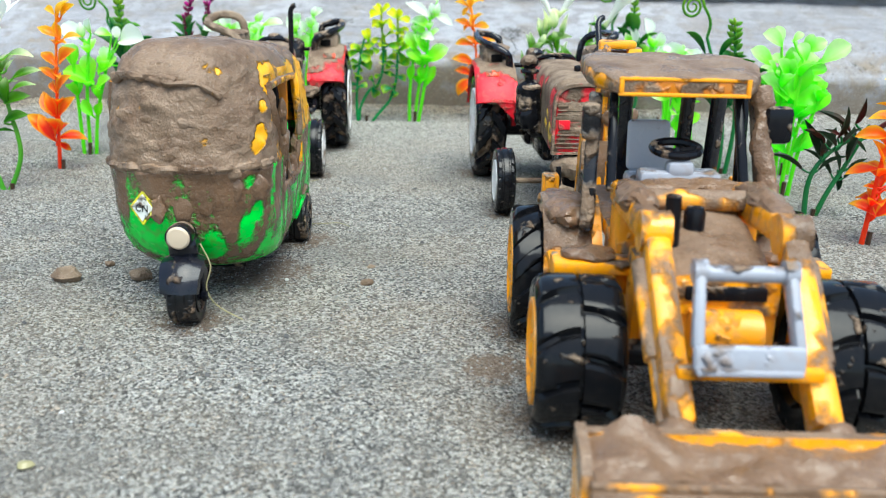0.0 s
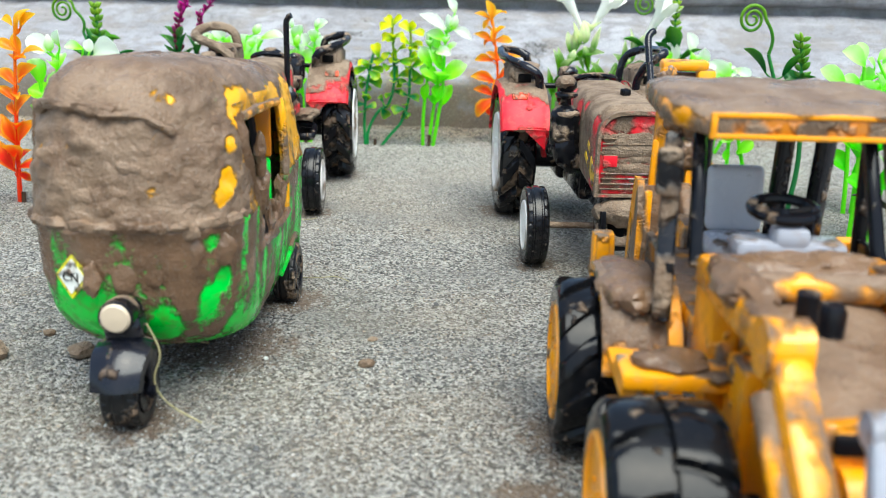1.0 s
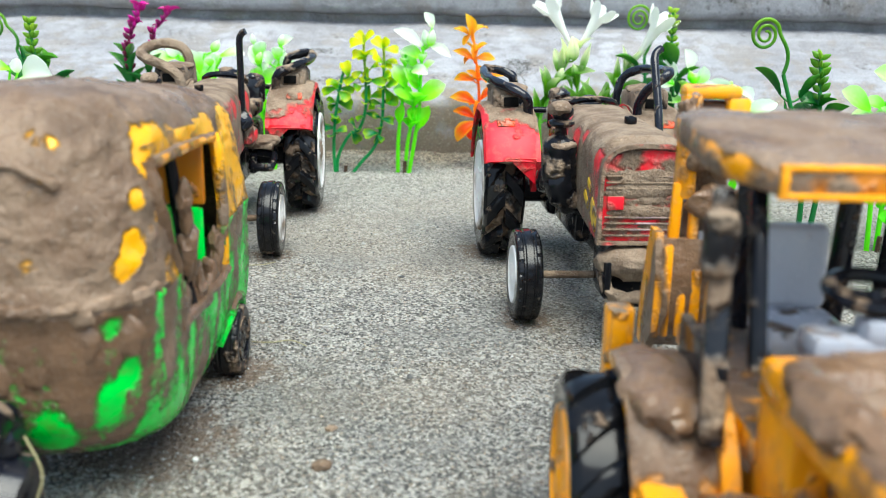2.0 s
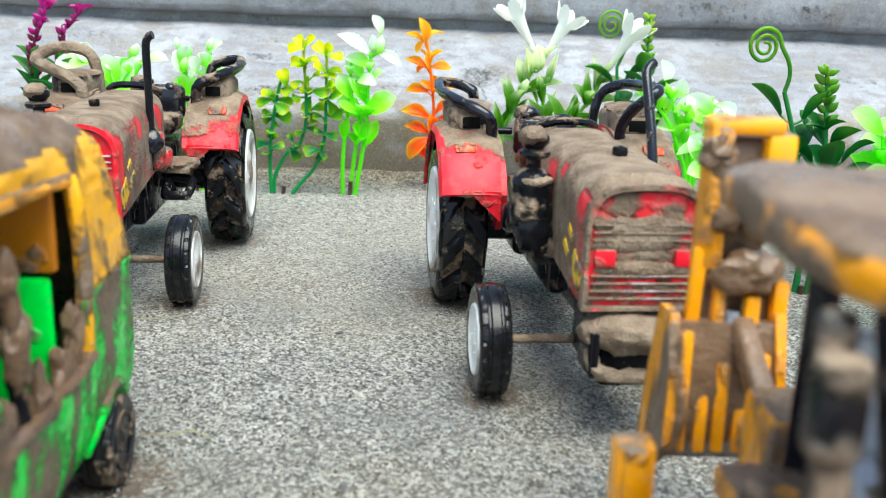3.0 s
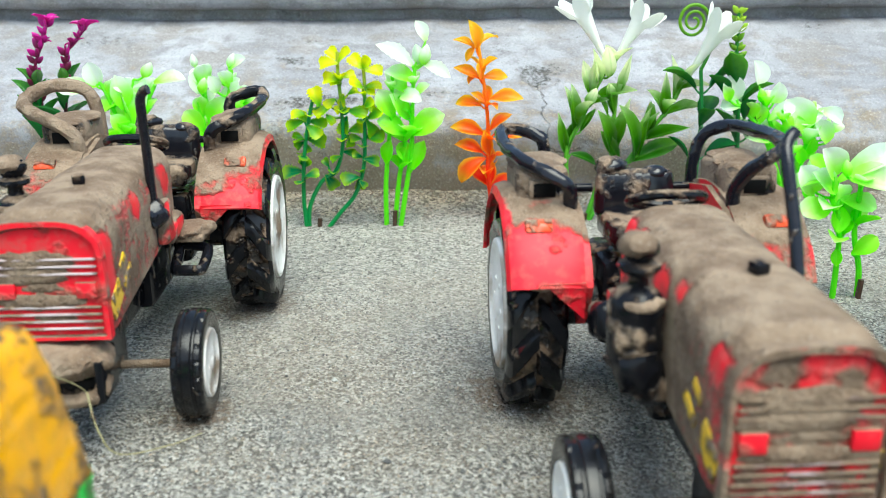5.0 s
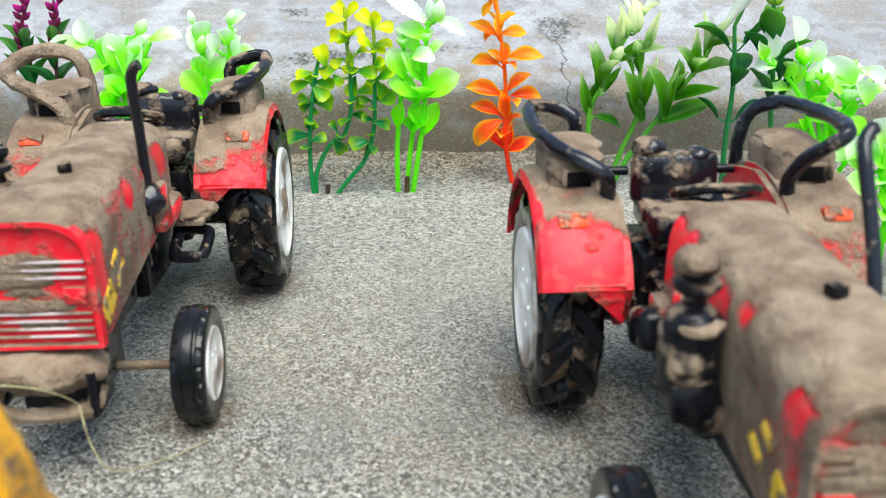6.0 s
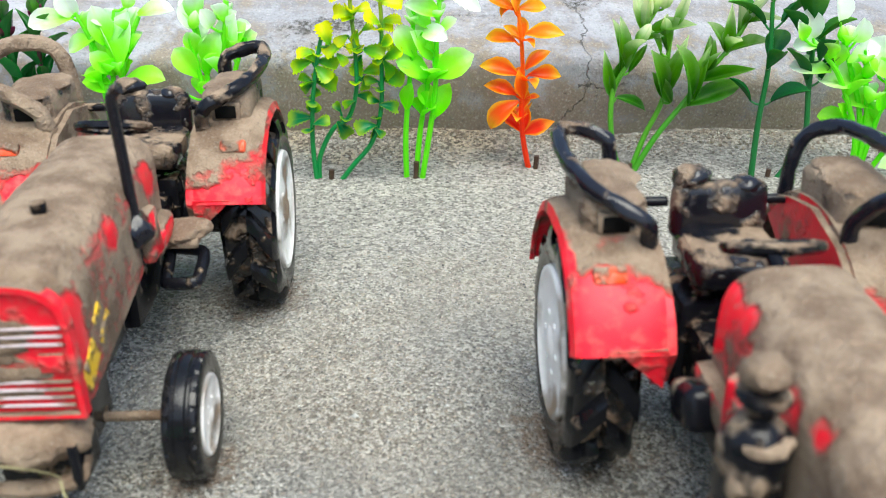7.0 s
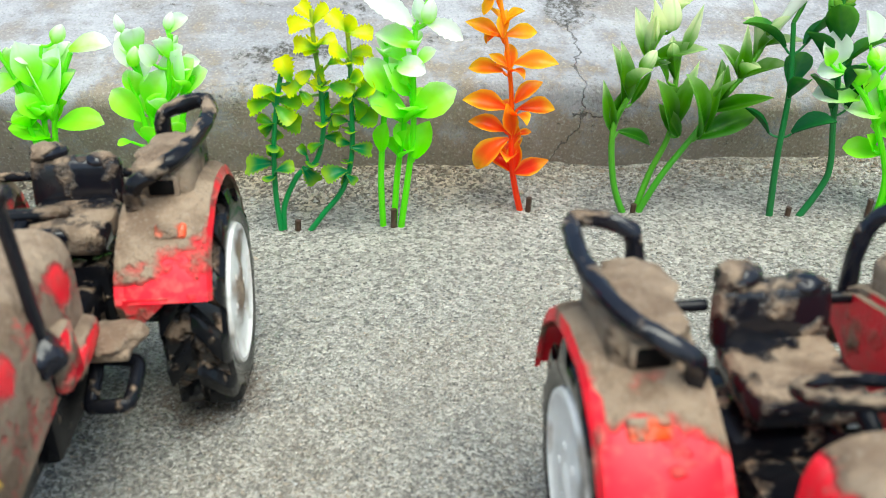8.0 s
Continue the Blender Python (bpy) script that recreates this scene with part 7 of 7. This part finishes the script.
lime_plant(-0.120, 0.812, 12, [[(-3, 0, -2), (-4, 0, 40), (-8, 0, 70)], [(-1, 2, -2), (-2, 2, 45), (-6, 2, 86)], [(2, 1, -2), (4, 1, 45), (11, 1, 87)], [(4, 0, -2), (9, 0, 44), (18, 0, 70)]], LIME12_LEAVES,
           "lime green plastic plant with white bud-like tips")
# beside the vehicles
dark_plant(0.190, 0.622, 13, [[(0, 2, -2), (1, 4, 30), (-6, 6, 64), (-14, 8, 90)], [(4, 0, -2), (8, 2, 30), (6, 4, 62), (3, 6, 98)]],
           "dark green plastic plant with a rolled fern tip", (-25, 8, 109), 7.6, spikes=True)
lime_plant(0.212, 0.562, 14, [[(-5, 0, -2), (-5, 0, 30), (-8, 0, 74)], [(0, 1, -2), (2, 1, 36), (4, 1, 82)], [(4, 0, -2), (8, 0, 30), (18, 0, 66)]], LIME14_LEAVES,
           "lime green plastic plant with large bright leaves", green=True)
lime_plant(0.232, 0.625, 19, [[(-4, 0, -2), (-6, 0, 34), (-11, 0, 68)], [(1, 1, -2), (1, 1, 38), (0, 1, 78)], [(5, 0, -2), (8, 0, 30), (14, 0, 62)]], LIME_SPARE_LEAVES,
           "lime green plastic plant with bright green leaves", green=True)
dark_plant(0.212, 0.512, 15, [[(-3, 0, -2), (-3, 0, 20), (4, 0, 34), (16, 0, 44)], [(2, 0, -2), (8, 0, 14), (16, 0, 30), (26, 0, 52)]],
           "dark plastic plant with wine-red pointed leaves, stuck in the sand", None, leaves=L_RED, size=0.95, gap=16, set_leaves=RED15_LEAVES)
orange_plant(0.219, 0.459, 86, (10, 0), 16, [(2 - x * 0.85, z * 0.8, 180 - rise, length * 0.95, *kind) for x, z, rise, length, *kind in ORANGE5_LEAVES])
orange_plant(-0.242, 0.592, 102, (8, 0), 17, ORANGE17_LEAVES)
lime_plant(-0.243, 0.646, 18, [[(-4, 0, -2), (-5, 0, 34), (-6, 0, 70)], [(0, 1, -2), (1, 1, 38), (6, 1, 80)], [(4, 0, -2), (8, 0, 30), (18, 0, 66)]], LIME18_LEAVES,
           "lime green plastic plant with pale leaves, stuck in the sand")
lily_plant(-0.247, 0.535, 20, [[(-2, 0, -2), (8, 0, 22), (4, 0, 50), (-2, 0, 84)], [(-4, 0, -2), (-12, 0, 30), (-14, 0, 70)]], LILY20_LEAVES, [((-2, 0, 82), (4, 0, 108))],
           "green plastic plant with pale-edged leaves, stuck in the sand")
dark_plant(-0.236, 0.715, 21, [[(0, 0, -2), (0, 2, 30), (-4, 2, 60), (-14, 3, 88)], [(2, 0, -2), (4, 0, 40), (-1, 0, 70), (-4, 0, 104)]],
           "dark green plastic plant with pointed leaves", (-27, 4, 102), 8, spikes=True)


# ---- small things on the sand ----
def pebble(x, y, r, seed, mat, label):
    bm = lump(B(), (0, 0, 0), (r, r * 0.8, r * 0.6), 0.35, 0.5, seed, 2)
    ob = new("pebble", mesh_of("pebble", bm, mat))
    ob.location = (x, y, ground_height(x, y) + r * 0.0004)
    tagged(ob, label, "pebble")


pebble(-0.0997, 0.2268, 2.2, 3, m_sticker_straw, "small ochre pebble lying on the sand")
# two flat dark lumps to the left of the rickshaw
pebble(-0.1503, 0.3790, 6.5, 4, m_mud, "flat brown lump on the sand")
pebble(-0.1195, 0.3813, 5, 7, m_mud, "flat dark lump beside the rickshaw")
pebble(-0.1409, 0.4034, 2.4, 8, m_mud, "small brown clod on the sand")
pebble(-0.0573, 0.3839, 1.0, 5, m_white_card, "tiny white chip on the sand")
pebble(-0.0230, 0.4050, 1.8, 6, m_mud, "small brown clod on the sand")
pebble(-0.0225, 0.3815, 2.6, 9, m_mud, "crumbly brown clod of mud on the sand")


def strand(pts, label):
    bm = tube(B(), pts, (0.32, 0.2), 5, 6)
    ob = tagged(new("grass_strand", mesh_of("grass_strand", bm, m_sticker_straw)), label, "grass strand")
    return ob


strand([(-97, 553, 26), (-93, 548, 16), (-88, 549, 8), (-78, 565, 2), (-71, 574, 1)], "thin dry grass strand trailing on the sand")
strand([(-128, 552, 33), (-116, 545, 37), (-104, 549, 33), (-98, 556, 24), (-100, 560, 14)], "thin dry grass strand hung over the tractor weight")
strand([(-60, 470, 1.5), (-52, 466, 3), (-46, 471, 2), (-40, 468, 1)], "short dry grass strand lying on the sand")
